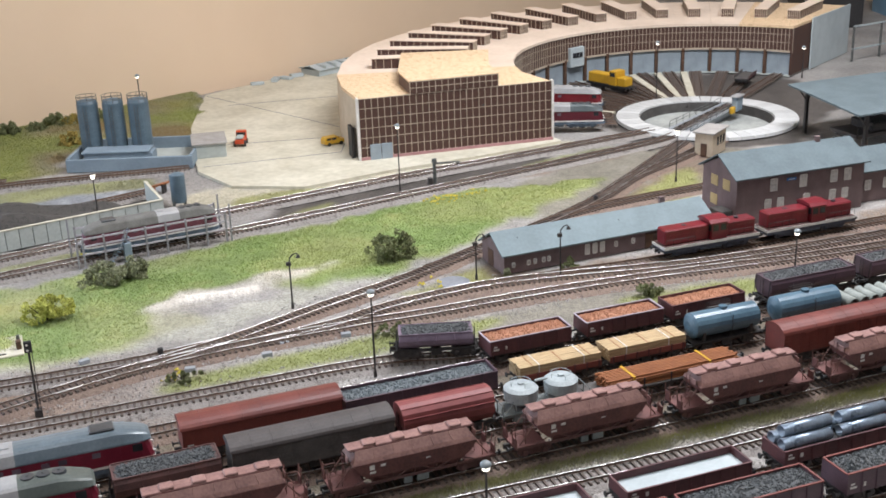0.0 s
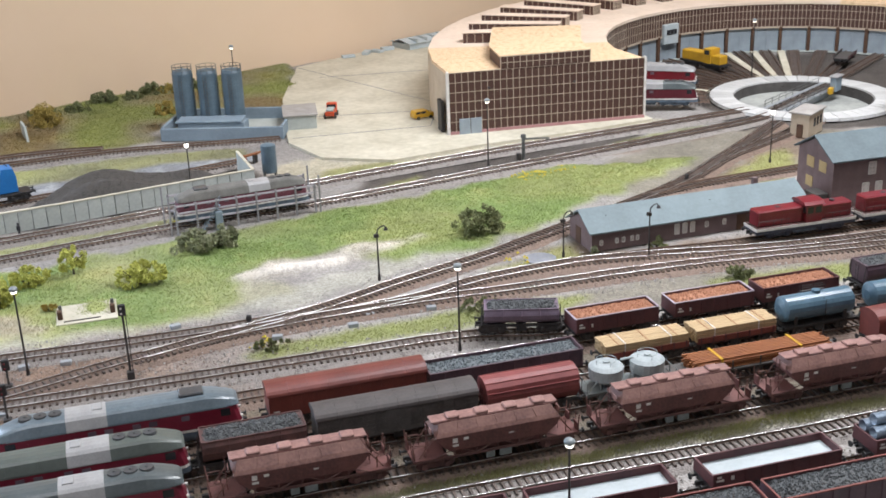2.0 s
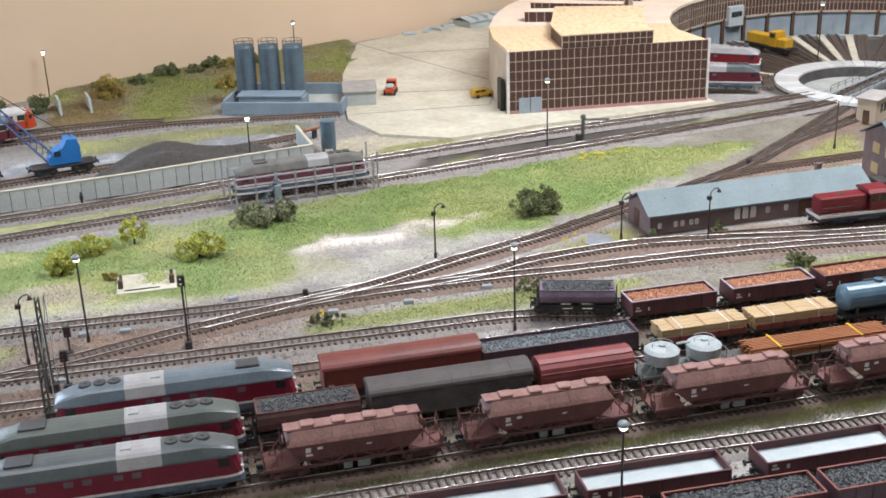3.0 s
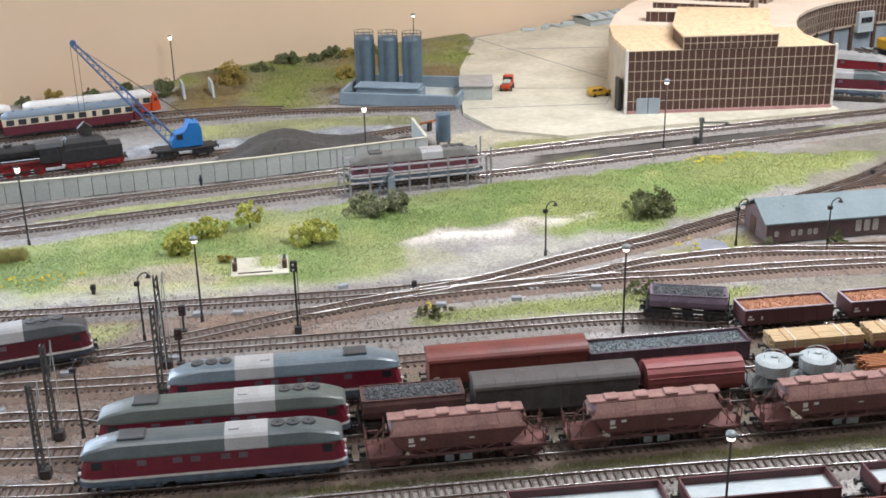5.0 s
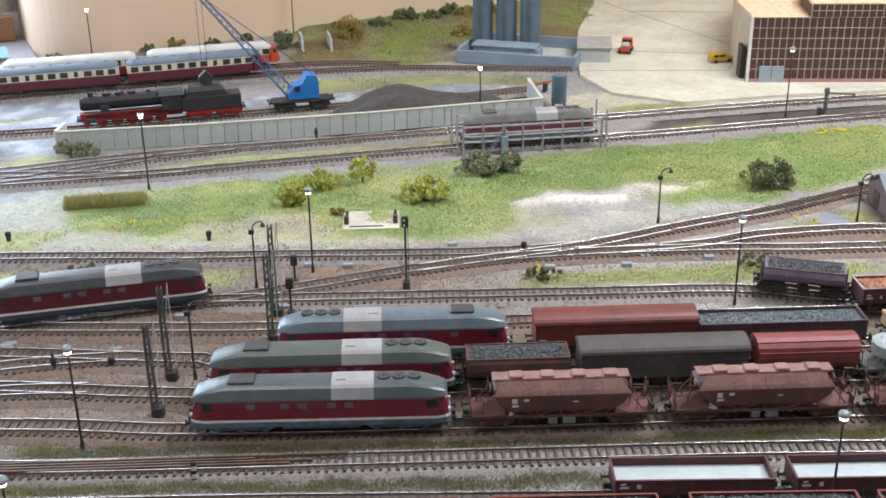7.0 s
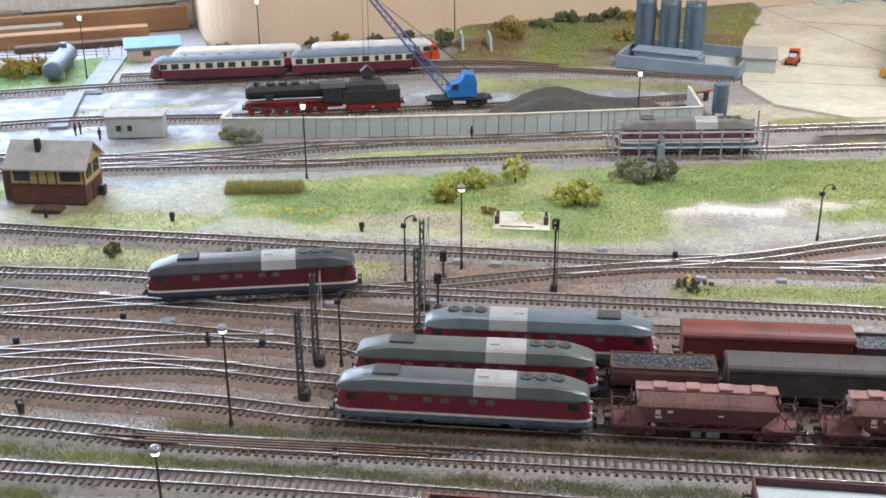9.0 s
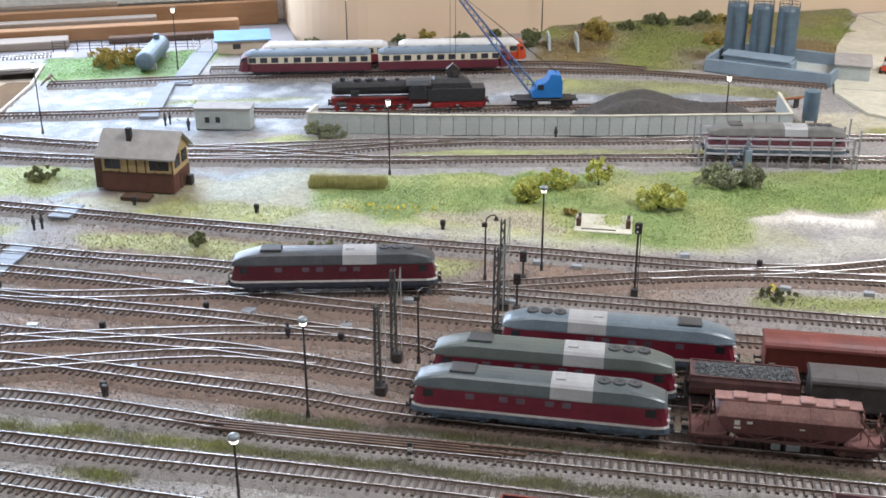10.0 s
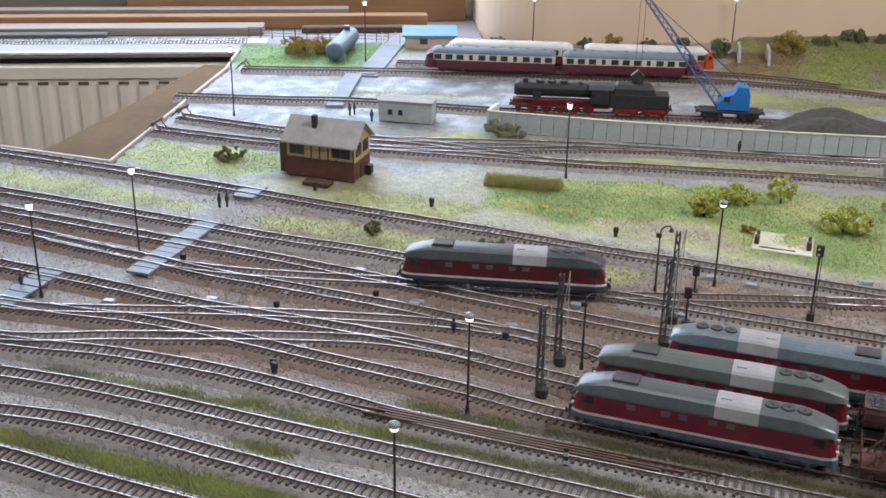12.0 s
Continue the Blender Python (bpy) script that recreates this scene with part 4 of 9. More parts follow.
    for x in (-5.2, -2.6, -1.3, 0.9, 2.2, 7.4, -7.4):
        bm = nb()
        wd = 0.33 if abs(x) < 6 else 0.3
        zz = (2.42, 2.86) if abs(x) < 6 else (1.65, 2.95)
        for s in (-1, 1):
            box(bm, x - wd, x + wd, s * 1.455 - 0.025, s * 1.455 + 0.025, *zz)
        vsplit("window" if abs(x) < 6 else "door", bm, M_loco_glass if abs(x) < 6 else body, sidewall)
    for e in (-1, 1):
        bm = nb()
        for s in (-1, 1):
            bm2 = [(e * 9.40, s * 0.10, 2.35), (e * 9.18, s * 0.10, 3.05), (e * 9.10, s * 1.02, 3.02), (e * 9.36, s * 1.08, 2.35)]
            vs = [bm.verts.new(v) for v in bm2] + [bm.verts.new((v[0] + e * 0.05, v[1], v[2])) for v in bm2]
            for f in ((0, 1, 2, 3), (4, 5, 6, 7), (0, 1, 5, 4), (1, 2, 6, 5), (2, 3, 7, 6), (3, 0, 4, 7)):
                bm.faces.new([vs[i] for i in f])
            box(bm, e * 8.45 - 0.4, e * 8.45 + 0.4, s * 1.455 - 0.02, s * 1.455 + 0.02, 2.3, 2.95)
        vsplit("cab_window", bm, M_glass, sidewall)
        bm = nb()
        for s in (-1, 1):
            cyl(bm, (e * 9.5, s * 0.85, 1.8), (e * 9.92, s * 0.85, 1.8), 0.14, n=8)
        cyl(bm, (e * 9.1, 0, 3.25), (e * 9.45, 0, 3.22), 0.12, n=8)
        vsplit("headlight", bm, M_white, lo)
    bm = box(nb(), -3.0, 3.0, -1.15, 1.15, 0.4, 1.0, 0.08)
    for x in (-1.6, 0.1, 1.8):
        box(bm, x - 0.5, x + 0.5, -1.25, 1.25, 0.5, 0.95, 0.05)
    vpart("fuel_tank", bm, under, lo)
    bogie(lo, -6.1, 3.7, 3, under, 0.52)
    bogie(lo, 6.1, 3.7, 3, under, 0.52)
    buffers(lo, 10.31)
    lo.matrix_basis = m
    return lo


def frame_and_wheels(w, half, wheels, z=1.0, material=None, r=0.48):
    """Sole bars, running gear and buffers of a wagon."""
    material = material or M_black
    bm = nb()
    for s in (-1, 1):
        box(bm, -half + 0.65, half - 0.65, s * 1.05 - 0.1, s * 1.05 + 0.1, z - 0.05, z + 0.25)
        box(bm, -0.5, 0.5, s * 0.9 - 0.15, s * 0.9 + 0.15, z - 0.55, z - 0.05)
    for x in (-half + 0.7, half - 0.7, 0):
        box(bm, x - 0.1, x + 0.1, -1.3, 1.3, z - 0.05, z + 0.24)
    box(bm, -half + 0.65, half - 0.65, -0.25, 0.25, z, z + 0.2)
    vpart("underframe", bm, material, w)
    for x, wb, n in wheels:
        bogie(w, x, wb, n, M_iron if material is M_black else material, r=r)
    buffers(w, half)


def hopper(m, label):
    """Bogie hopper: flat hatch strip, smooth sloped shoulders, dark belly on an open frame, plate platforms with handrails."""
    w = thing("hopper_wagon", label, "freight wagon", "brown saddle hoppers")
    for e in (-1, 1):
        bogie(w, e * 5.1, 1.8, 2, M_hopdark)
    buffers(w, 7.5)
    bm = nb()
    loft(bm, [[(-5.05, -1.42, 3.0), (5.25, -1.42, 3.0), (5.25, 1.42, 3.0), (-5.05, 1.42, 3.0)],
              [(-5.05, -1.44, 2.92), (5.25, -1.44, 2.92), (5.25, 1.44, 2.92), (-5.05, 1.44, 2.92)],
              [(-4.7, -1.42, 2.3), (4.9, -1.42, 2.3), (4.9, 1.42, 2.3), (-4.7, 1.42, 2.3)],
              [(-4.0, -1.36, 1.68), (4.2, -1.36, 1.68), (4.2, 1.36, 1.68), (-4.0, 1.36, 1.68)],
              [(-3.0, -0.8, 0.75), (3.2, -0.8, 0.75), (3.2, 0.8, 0.75), (-3.0, 0.8, 0.75)]])
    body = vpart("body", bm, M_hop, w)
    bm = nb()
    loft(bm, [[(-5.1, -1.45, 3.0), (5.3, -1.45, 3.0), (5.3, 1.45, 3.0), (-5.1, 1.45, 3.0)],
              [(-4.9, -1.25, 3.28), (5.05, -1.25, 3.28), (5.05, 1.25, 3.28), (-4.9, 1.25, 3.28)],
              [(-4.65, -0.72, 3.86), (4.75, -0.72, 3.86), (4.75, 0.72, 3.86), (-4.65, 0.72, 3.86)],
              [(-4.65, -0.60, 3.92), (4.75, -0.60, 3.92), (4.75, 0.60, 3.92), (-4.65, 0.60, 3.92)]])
    shoulder = vpart("shoulder", bm, M_hopslope, w, "paler brown sloped shoulders")
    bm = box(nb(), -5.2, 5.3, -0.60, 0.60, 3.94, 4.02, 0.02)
    rf = vpart("roof_walk", bm, M_hoproof, shoulder, "palest pink-brown roof walk")
    bm = nb()
    for s in (-1, 1):
        box(bm, -5.0, 5.1, s * 0.64 - 0.04, s * 0.64 + 0.04, 3.84, 3.95)
    vsplit("walk_edge", bm, M_hop, rf)
    for i in range(4):
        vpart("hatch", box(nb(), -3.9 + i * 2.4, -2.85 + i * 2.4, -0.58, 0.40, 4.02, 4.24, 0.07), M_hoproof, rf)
    bm = nb()
    for s in (-1, 1):
        for i in range(5):
            cyl(bm, (-3.3 + i * 1.65, s * 1.27, 3.27), (-3.1 + i * 1.55, s * 0.74, 3.85), 0.022, n=4)
    vsplit("weld_seam", bm, M_hopslope, shoulder)
    # open frame under the belly
    bm = nb()
    for s in (-1, 1):
        box(bm, -6.9, 6.9, s * 1.30 - 0.07, s * 1.30 + 0.07, 1.02, 1.20)
        for x in (-3.6, -1.8, 0.0, 1.8, 3.6):
            box(bm, x - 0.06, x + 0.06, s * 1.30 - 0.05, s * 1.30 + 0.05, 1.20, 1.95)
        for x0, x1 in ((-5.2, -3.6), (-1.9, -3.4), (-1.6, -0.2), (1.6, 0.2), (1.9, 3.4), (5.2, 3.6)):
            cyl(bm, (x0, s * 1.30, 1.20), (x1, s * 1.30, 1.80), 0.055, n=4)
    for x in (-6.85, -3.0, 0, 3.0, 6.85):
        box(bm, x - 0.08, x + 0.08, -1.23, 1.23, 1.04, 1.18)
    vsplit("frame_bar", bm, M_hopdark, w)
    bm = nb()
    for s in (-1, 1):
        box(bm, -0.95, -0.25, s * 1.22 - 0.16, s * 1.22 + 0.16, 0.42, 1.02, 0.06)
        box(bm, 0.15, 1.15, s * 1.22 - 0.16, s * 1.22 + 0.16, 0.42, 1.02, 0.06)
    vsplit("brake_box", bm, M_silverdark, w)
    for e in (-1, 1):
        pf = vpart("platform", box(nb(), min(e * 4.2, e * 6.95), max(e * 4.2, e * 6.95), -1.35, 1.35, 1.20, 1.27), M_hop, w)
        bm = nb()
        box(bm, e * 6.85 - 0.05, e * 6.85 + 0.05, -1.34, -0.55, 1.27, 2.0)
        box(bm, e * 6.85 - 0.05, e * 6.85 + 0.05, 0.55, 1.34, 1.27, 2.0)
        vsplit("end_plate", bm, M_hop, pf)
        bm = nb()
        for y in (-1.3, -0.6, 0.6, 1.3):
            cyl(bm, (e * 6.85, y, 1.27), (e * 6.95, y, 2.75), 0.055, n=4)
        for y in (-1.0, 1.0):
            cyl(bm, (e * 6.4, y, 1.27), (e * 5.2, y, 2.85), 0.06, n=4)
            cyl(bm, (e * 5.9, y, 1.27), (e * 5.9, y, 2.3), 0.05, n=4)
            cyl(bm, (e * 6.85, y, 2.3), (e * 5.9, y, 2.3), 0.04, n=4)
        vsplit("handrail", bm, M_hopslope, pf)
        bm = nb()
        end_ladder(bm, e * 5.5, -0.25, 1.27, 3.9)
        vpart("ladder", bm, M_hop, w)
        bm = box(nb(), e * 5.35 - 0.03, e * 5.35 + 0.03, -1.0, -0.3, 3.1, 3.6)
        vpart("step_plate", bm, M_hoproof, shoulder)
    bm = nb()
    for s in (-1, 1):
        box(bm, -3.75, -3.35, s * 1.428 - 0.012, s * 1.428 + 0.012, 2.35, 2.75)
        box(bm, -3.75, -3.25, s * 1.415 - 0.012, s * 1.415 + 0.012, 2.02, 2.2)
        box(bm, -2.85, -2.45, s * 1.432 - 0.012, s * 1.432 + 0.012, 2.5, 2.72)
        box(bm, 0.9, 1.3, s * 1.425 - 0.012, s * 1.425 + 0.012, 2.35, 2.45)
    vsplit("marking", bm, M_white, body, "faded white stencil marks")
    w.matrix_basis = m
    return w


def boxcar(m, label, half, body, roof, eaves=3.35, crown=4.05, boards=True, wheels=None):
    w = thing("box_wagon", label, "freight wagon", "covered box wagons")
    frame_and_wheels(w, half, wheels or ((-half * 0.55, 0.1, 1), (half * 0.55, 0.1, 1)), 0.98)
    L2 = half - 0.65
    bd = vpart("body", box(nb(), -L2, L2, -1.38, 1.38, 1.15, eaves, 0.03), body, w)
    bm = prism(nb(), [(-1.5, eaves)] + arch(1.5, eaves, crown, 10)[::-1][1:-1] + [(1.5, eaves)], -L2 - 0.12, L2 + 0.12)
    rf = vpart("roof", bm, roof, w, smooth=False)
    bm = nb()
    n = int(L2 * 2 / 0.95)
    for s in (-1, 1):
        for i in range(n + 1):
            x = -L2 + 0.04 + i * (2 * L2 - 0.08) / n
            box(bm, x - 0.045, x + 0.045, s * 1.39 - 0.04, s * 1.39 + 0.04, 1.15, eaves)
        if boards:
            for k in range(1, 6):
                z = 1.15 + k * (eaves - 1.15) / 6
                box(bm, -L2, L2, s * 1.385 - 0.012, s * 1.385 + 0.012, z - 0.015, z + 0.015)
    vsplit("post", bm, body, bd)
    for s in (-1, 1):
        d = vpart("sliding_door", box(nb(), -1.0, 1.0, s * 1.42 - 0.03, s * 1.42 + 0.03, 1.2, eaves - 0.1, 0.02), body, bd)
        bm = nb()
        for x in (-1.0, -0.33, 0.33, 1.0):
            box(bm, x - 0.03, x + 0.03, s * 1.455 - 0.015, s * 1.455 + 0.015, 1.2, eaves - 0.1)
        vpart("door_frame", bm, body, d)
        for x in (-L2 * 0.62, L2 * 0.62):
            vpart("vent", box(nb(), x - 0.45, x + 0.45, s * 1.40 - 0.03, s * 1.40 + 0.03, eaves - 0.55, eaves - 0.12, 0.02), body, bd)
    bm = nb()
    for x in np.linspace(-L2, L2, 9)[1:-1]:
        pts = arch(1.505, eaves, crown + 0.012, 10)
        for a, b in zip(pts, pts[1:]):
            cyl(bm, (x, a[0], a[1]), (x, b[0], b[1]), 0.018, n=4, caps=False)
    vsplit("roof_seam", bm, roof, rf)
    bm = nb()
    for s in (-1, 1):
        box(bm, -L2 + 0.35, -L2 + 0.95, s * 1.43 - 0.01, s * 1.43 + 0.01, 1.5, 1.62)
        box(bm, -L2 + 0.35, -L2 + 0.85, s * 1.43 - 0.01, s * 1.43 + 0.01, 1.72, 1.84)
    vsplit("marking", bm, M_white, bd)
    w.matrix_basis = m
    return w


def lumps(x0, x1, y0, y1, z, h, n, seed, size, squash=0.8):
    """A rough heap of broken lumps over a crowned bed."""
    r = random.Random(seed)
    v, f = [], []
    nx, ny = max(4, int((x1 - x0) / (size * 1.6))), max(4, int((y1 - y0) / (size * 1.6)))
    for i in range(nx + 1):
        for j in range(ny + 1):
            u, w = i / nx, j / ny
            e = min(u, 1 - u) * 2
            q = min(w, 1 - w) * 2
            v.append((x0 + (x1 - x0) * u, y0 + (y1 - y0) * w, z + h * min(1, e * 6) * math.sqrt(max(q, 0)) + r.uniform(-0.35, 0.35) * size))
    for i in range(nx):
        for j in range(ny):
            a = i * (ny + 1) + j
            f.append((a, a + ny + 1, a + ny + 2, a + 1))
    for _ in range(n):
        u, w = r.random(), r.random()
        e, q = min(u, 1 - u) * 2, min(w, 1 - w) * 2
        c = Vector((x0 + (x1 - x0) * u, y0 + (y1 - y0) * w, z + h * min(1, e * 6) * math.sqrt(q) + size * 0.1))
        o = len(v)
        k = size * r.uniform(0.5, 1.1)
        rot = Euler((r.random() * 6, r.random() * 6, r.random() * 6)).to_matrix()
        for d in ((1, 0, 0), (-1, 0, 0), (0, 1, 0), (0, -1, 0), (0, 0, squash), (0, 0, -squash)):
            v.append(tuple(c + rot @ (Vector(d) * k * r.uniform(0.7, 1.2))))
        for t in ((0, 2, 4), (2, 1, 4), (1, 3, 4), (3, 0, 4), (2, 0, 5), (1, 2, 5), (3, 1, 5), (0, 3, 5)):
            f.append(tuple(o + i for i in t))
    return v, f


def heap(name, args, material, parent, label=""):
    v, f = lumps(*args)
    ob = raw(name, [tuple(c * S for c in p) for p in v], f, material, parent, label)
    return tagged(ob, kind="stuff")


def gondola(m, label, half, body, load=None, top=2.75, rim=None, wheels=None, full=0.25, empty_floor=None, n=700, lsize=0.16):
    w = thing("open_wagon", label, "freight wagon", "open freight wagons")
    frame_and_wheels(w, half, wheels or ((-half * 0.6, 0.1, 1), (half * 0.6, 0.1, 1)), 0.98)
    L2 = half - 0.65
    bm = nb()
    for s in (-1, 1):
        box(bm, -L2, L2, s * 1.36 - 0.05, s * 1.36 + 0.05, 1.15, top)
        box(bm, min(s * L2, s * L2 - s * 0.1), max(s * L2, s * L2 - s * 0.1), -1.31, 1.31, 1.15, top)
    box(bm, -L2, L2, -1.31, 1.31, 1.12, 1.22)
    bd = vpart("body", bm, body, w)
    bm = nb()
    k = max(5, int(L2 * 2 / 1.25))
    for s in (-1, 1):
        for i in range(k + 1):
            x = -L2 + 0.08 + i * (2 * L2 - 0.16) / k
            prism(bm, [(s * 1.41, 1.12), (s * 1.55, 1.2), (s * 1.48, top), (s * 1.41, top)], x - 0.06, x + 0.06)
    vsplit("stanchion", bm, body, bd)
    bm = nb()
    for s in (-1, 1):
        box(bm, -L2 - 0.03, L2 + 0.03, s * 1.37 - 0.08, s * 1.37 + 0.08, top, top + 0.09)
        box(bm, s * L2 - 0.08, s * L2 + 0.08, -1.29, 1.29, top + 0.003, top + 0.093)
    vpart("rim", bm, rim or body, bd)
    bm = nb()
    for s in (-1, 1):
        box(bm, -L2 + 0.35, -L2 + 0.95, s * 1.42 - 0.01, s * 1.42 + 0.01, 1.6, 1.78)
        box(bm, -L2 + 0.40, -L2 + 0.75, s * 1.42 - 0.01, s * 1.42 + 0.01, 1.9, 2.05)
        box(bm, -L2 + 1.45, -L2 + 1.8, s * 1.42 - 0.01, s * 1.42 + 0.01, 1.6, 1.95)
    vsplit("marking", bm, M_white, bd)
    if load:
        heap("load", (-L2 + 0.1, L2 - 0.1, -1.30, 1.30, top - 0.25, full, n, int(half * 100), lsize), load, w)
    if empty_floor:
        vpart("lining", box(nb(), -L2 + 0.1, L2 - 0.1, -1.30, 1.30, top - 0.95, top - 0.55), empty_floor, w, "pale grey-white lining")
    w.matrix_basis = m
    return w


def saddle_hopper(m, label, half, body, top=2.9, load=M_coal):
    """Self-discharging coal wagon with belly-shaped sides and a heaped load."""
    w = thing("coal_hopper_wagon", label, "freight wagon", "coal hoppers")
    frame_and_wheels(w, half, ((-half * 0.62, 1.6, 2), (half * 0.62, 1.6, 2)), 0.95)
    L2 = half - 1.0
    prof = [(-1.30, top), (-1.46, top - 0.35), (-1.52, 2.2), (-1.42, 1.75), (-1.15, 1.42), (-0.8, 1.25), (0.8, 1.25), (1.15, 1.42), (1.42, 1.75), (1.52, 2.2), (1.46, top - 0.35), (1.30, top)]
    bd = vpart("body", prism(nb(), prof, -L2, L2), body, w)
    bm = nb()
    for s in (-1, 1):
        box(bm, -L2, L2, s * 1.30 - 0.05, s * 1.30 + 0.05, top - 0.05, top + 0.1)
        box(bm, s * L2 - 0.06, s * L2 + 0.06, -1.24, 1.24, top - 0.05, top + 0.1)
        for x in np.linspace(-L2, L2, 5):
            cyl(bm, (x, s * 1.32, top), (x, s * 1.53, 2.2), 0.05, n=4)
            cyl(bm, (x, s * 1.53, 2.2), (x, s * 1.12, 1.40), 0.05, n=4)
    vsplit("rib", bm, body, bd)
    for e in (-1, 1):
        bm = nb()
        end_ladder(bm, e * (half - 0.75), -0.3, 1.2, top)
        for y in (-1.2, 1.2):
            cyl(bm, (e * (half - 0.75), y, 1.2), (e * L2, y, top), 0.05, n=4)
        vpart("end_strut", bm, M_iron, w)
    heap("load", (-L2 + 0.08, L2 - 0.08, -1.20, 1.20, top - 0.12, 0.35, 800, int(half * 77), 0.15), load, w)
    w.matrix_basis = m
    return w


def roof_hopper(m, label, half):
    """Covered hopper with a rolled roof and belly sides."""
    w = thing("covered_hopper_wagon", label, "freight wagon", "covered hoppers")
    frame_and_wheels(w, half, ((-half * 0.58, 0.1, 1), (half * 0.58, 0.1, 1)), 0.95)
    L2 = half - 0.9
    prof = [(-1.30, 2.95), (-1.42, 2.55), (-1.36, 2.0), (-0.8, 1.2), (0.8, 1.2), (1.36, 2.0), (1.42, 2.55), (1.30, 2.95)]
    vpart("body", prism(nb(), prof, -L2, L2, shrink=None), M_pinkred, w)
    bm = prism(nb(), [(-1.32, 2.95), (-1.22, 3.35), (-0.85, 3.70), (-0.3, 3.86), (0.3, 3.86), (0.85, 3.70), (1.22, 3.35), (1.32, 2.95)], -L2 - 0.06, L2 + 0.06)
    rf = vpart("roof", bm, M_pinkred, w)
    bm = nb()
    for s in (-1, 1):
        box(bm, -L2, L2, s * 1.36 - 0.05, s * 1.36 + 0.05, 2.92, 3.0)
        box(bm, -L2, L2, s * 0.86 - 0.03, s * 0.86 + 0.03, 3.69, 3.75)
    vpart("roof_edge", bm, M_pinkred, rf)
    bm = nb()
    for s in (-1, 1):
        box(bm, -0.6, 0.6, s * 1.40 - 0.02, s * 1.40 + 0.02, 2.0, 2.15)
    vsplit("marking", bm, M_white, w)
    for e in (-1, 1):
        bm = nb()
        end_ladder(bm, e * (half - 0.75), -0.3, 1.2, 3.2)
        for y in (-1.1, 1.1):
            cyl(bm, (e * (half - 0.75), y, 1.2), (e * (half - 0.75), y, 2.2), 0.04, n=4)
        cyl(bm, (e * (half - 0.75), -1.1, 2.2), (e * (half - 0.75), 1.1, 2.2), 0.04, n=4)
        vpart("railing", bm, M_brown, w)
    w.matrix_basis = m
    return w


def silo_wagon(m, label):
    w = thing("silo_wagon", label, "freight wagon")
    frame_and_wheels(w, 4.9, ((-2.5, 0.1, 1), (2.5, 0.1, 1)), 0.95, M_silverdark)
    vpart("deck", box(nb(), -4.2, 4.2, -1.3, 1.3, 1.15, 1.25), M_silverdark, w)
    for x in (-1.95, 1.95):
        bm = nb()
        rings = []
        for z, r in ((1.35, 0.4), (2.05, 1.50), (3.02, 1.54), (3.26, 1.2), (3.38, 0.3)):
            rings.append([(x + r * math.cos(2 * math.pi * i / 20), r * math.sin(2 * math.pi * i / 20), z) for i in range(20)])
        si = vpart("silo", loft(bm, rings), M_silver, w)
        bm = nb()
        cyl(bm, (x, 0, 3.33), (x, 0, 3.55), 0.32, n=10)
        for i in range(12):
            a, b = 2 * math.pi * i / 12, 2 * math.pi * (i + 1) / 12
            cyl(bm, (x + 0.9 * math.cos(a), 0.9 * math.sin(a), 3.66), (x + 0.9 * math.cos(b), 0.9 * math.sin(b), 3.66), 0.03, n=4, caps=False)
            if i % 3 == 0:
                cyl(bm, (x + 0.9 * math.cos(a), 0.9 * math.sin(a), 3.28), (x + 0.9 * math.cos(a), 0.9 * math.sin(a), 3.66), 0.03, n=4)
        vpart("hatch_ring", bm, M_silver, si)
        bm = nb()
        for i in range(4):
            a = math.pi / 4 + i * math.pi / 2
            cyl(bm, (x + 1.2 * math.cos(a), 1.2 * math.sin(a), 1.2), (x + 1.4 * math.cos(a), 1.4 * math.sin(a), 2.1), 0.07, n=5)
        vpart("leg", bm, M_silver, si)
    bm = nb()
    end_ladder(bm, 0.0, -1.35, 1.2, 3.5)
    cyl(bm, (-0.6, 0, 3.4), (0.6, 0, 3.4), 0.12, n=6)
    vpart("ladder", bm, M_silver, w)
    for e in (-1, 1):
        bm = nb()
        for y in (-1.2, 0, 1.2):
            cyl(bm, (e * 4.2, y, 1.2), (e * 4.2, y, 2.2), 0.05, n=4)
        cyl(bm, (e * 4.2, -1.2, 2.2), (e * 4.2, 1.2, 2.2), 0.05, n=4)
        cyl(bm, (e * 4.2, -1.2, 1.25), (e * 3.2, -1.2, 2.4), 0.05, n=4)
        vpart("railing", bm, M_silverdark, w)
    w.matrix_basis = m
    return w


def flat_wagon(m, label, half, body, low_sides=True):
    w = thing("flat_wagon", label, "freight wagon", "flat wagons")
    frame_and_wheels(w, half, ((-half * 0.62, 0.1, 1), (half * 0.62, 0.1, 1)), 0.98)
    L2 = half - 0.65
    vpart("deck", box(nb(), -L2, L2, -1.36, 1.36, 1.15, 1.27), body, w)
    if low_sides:
        bm = nb()
        for s in (-1, 1):
            box(bm, -L2, L2, s * 1.38 - 0.03, s * 1.38 + 0.03, 1.27, 1.75)
        vpart("side_board", bm, body, w)
    bm = nb()
    for s in (-1, 1):
        for x in np.linspace(-L2 + 0.3, L2 - 0.3, 7):
            box(bm, x - 0.05, x + 0.05, s * 1.45 - 0.05, s * 1.45 + 0.05, 1.05, 2.15 if not low_sides else 1.85)
    vsplit("stanchion", bm, M_brown if low_sides else M_iron, w)
    w.matrix_basis = m
    return w


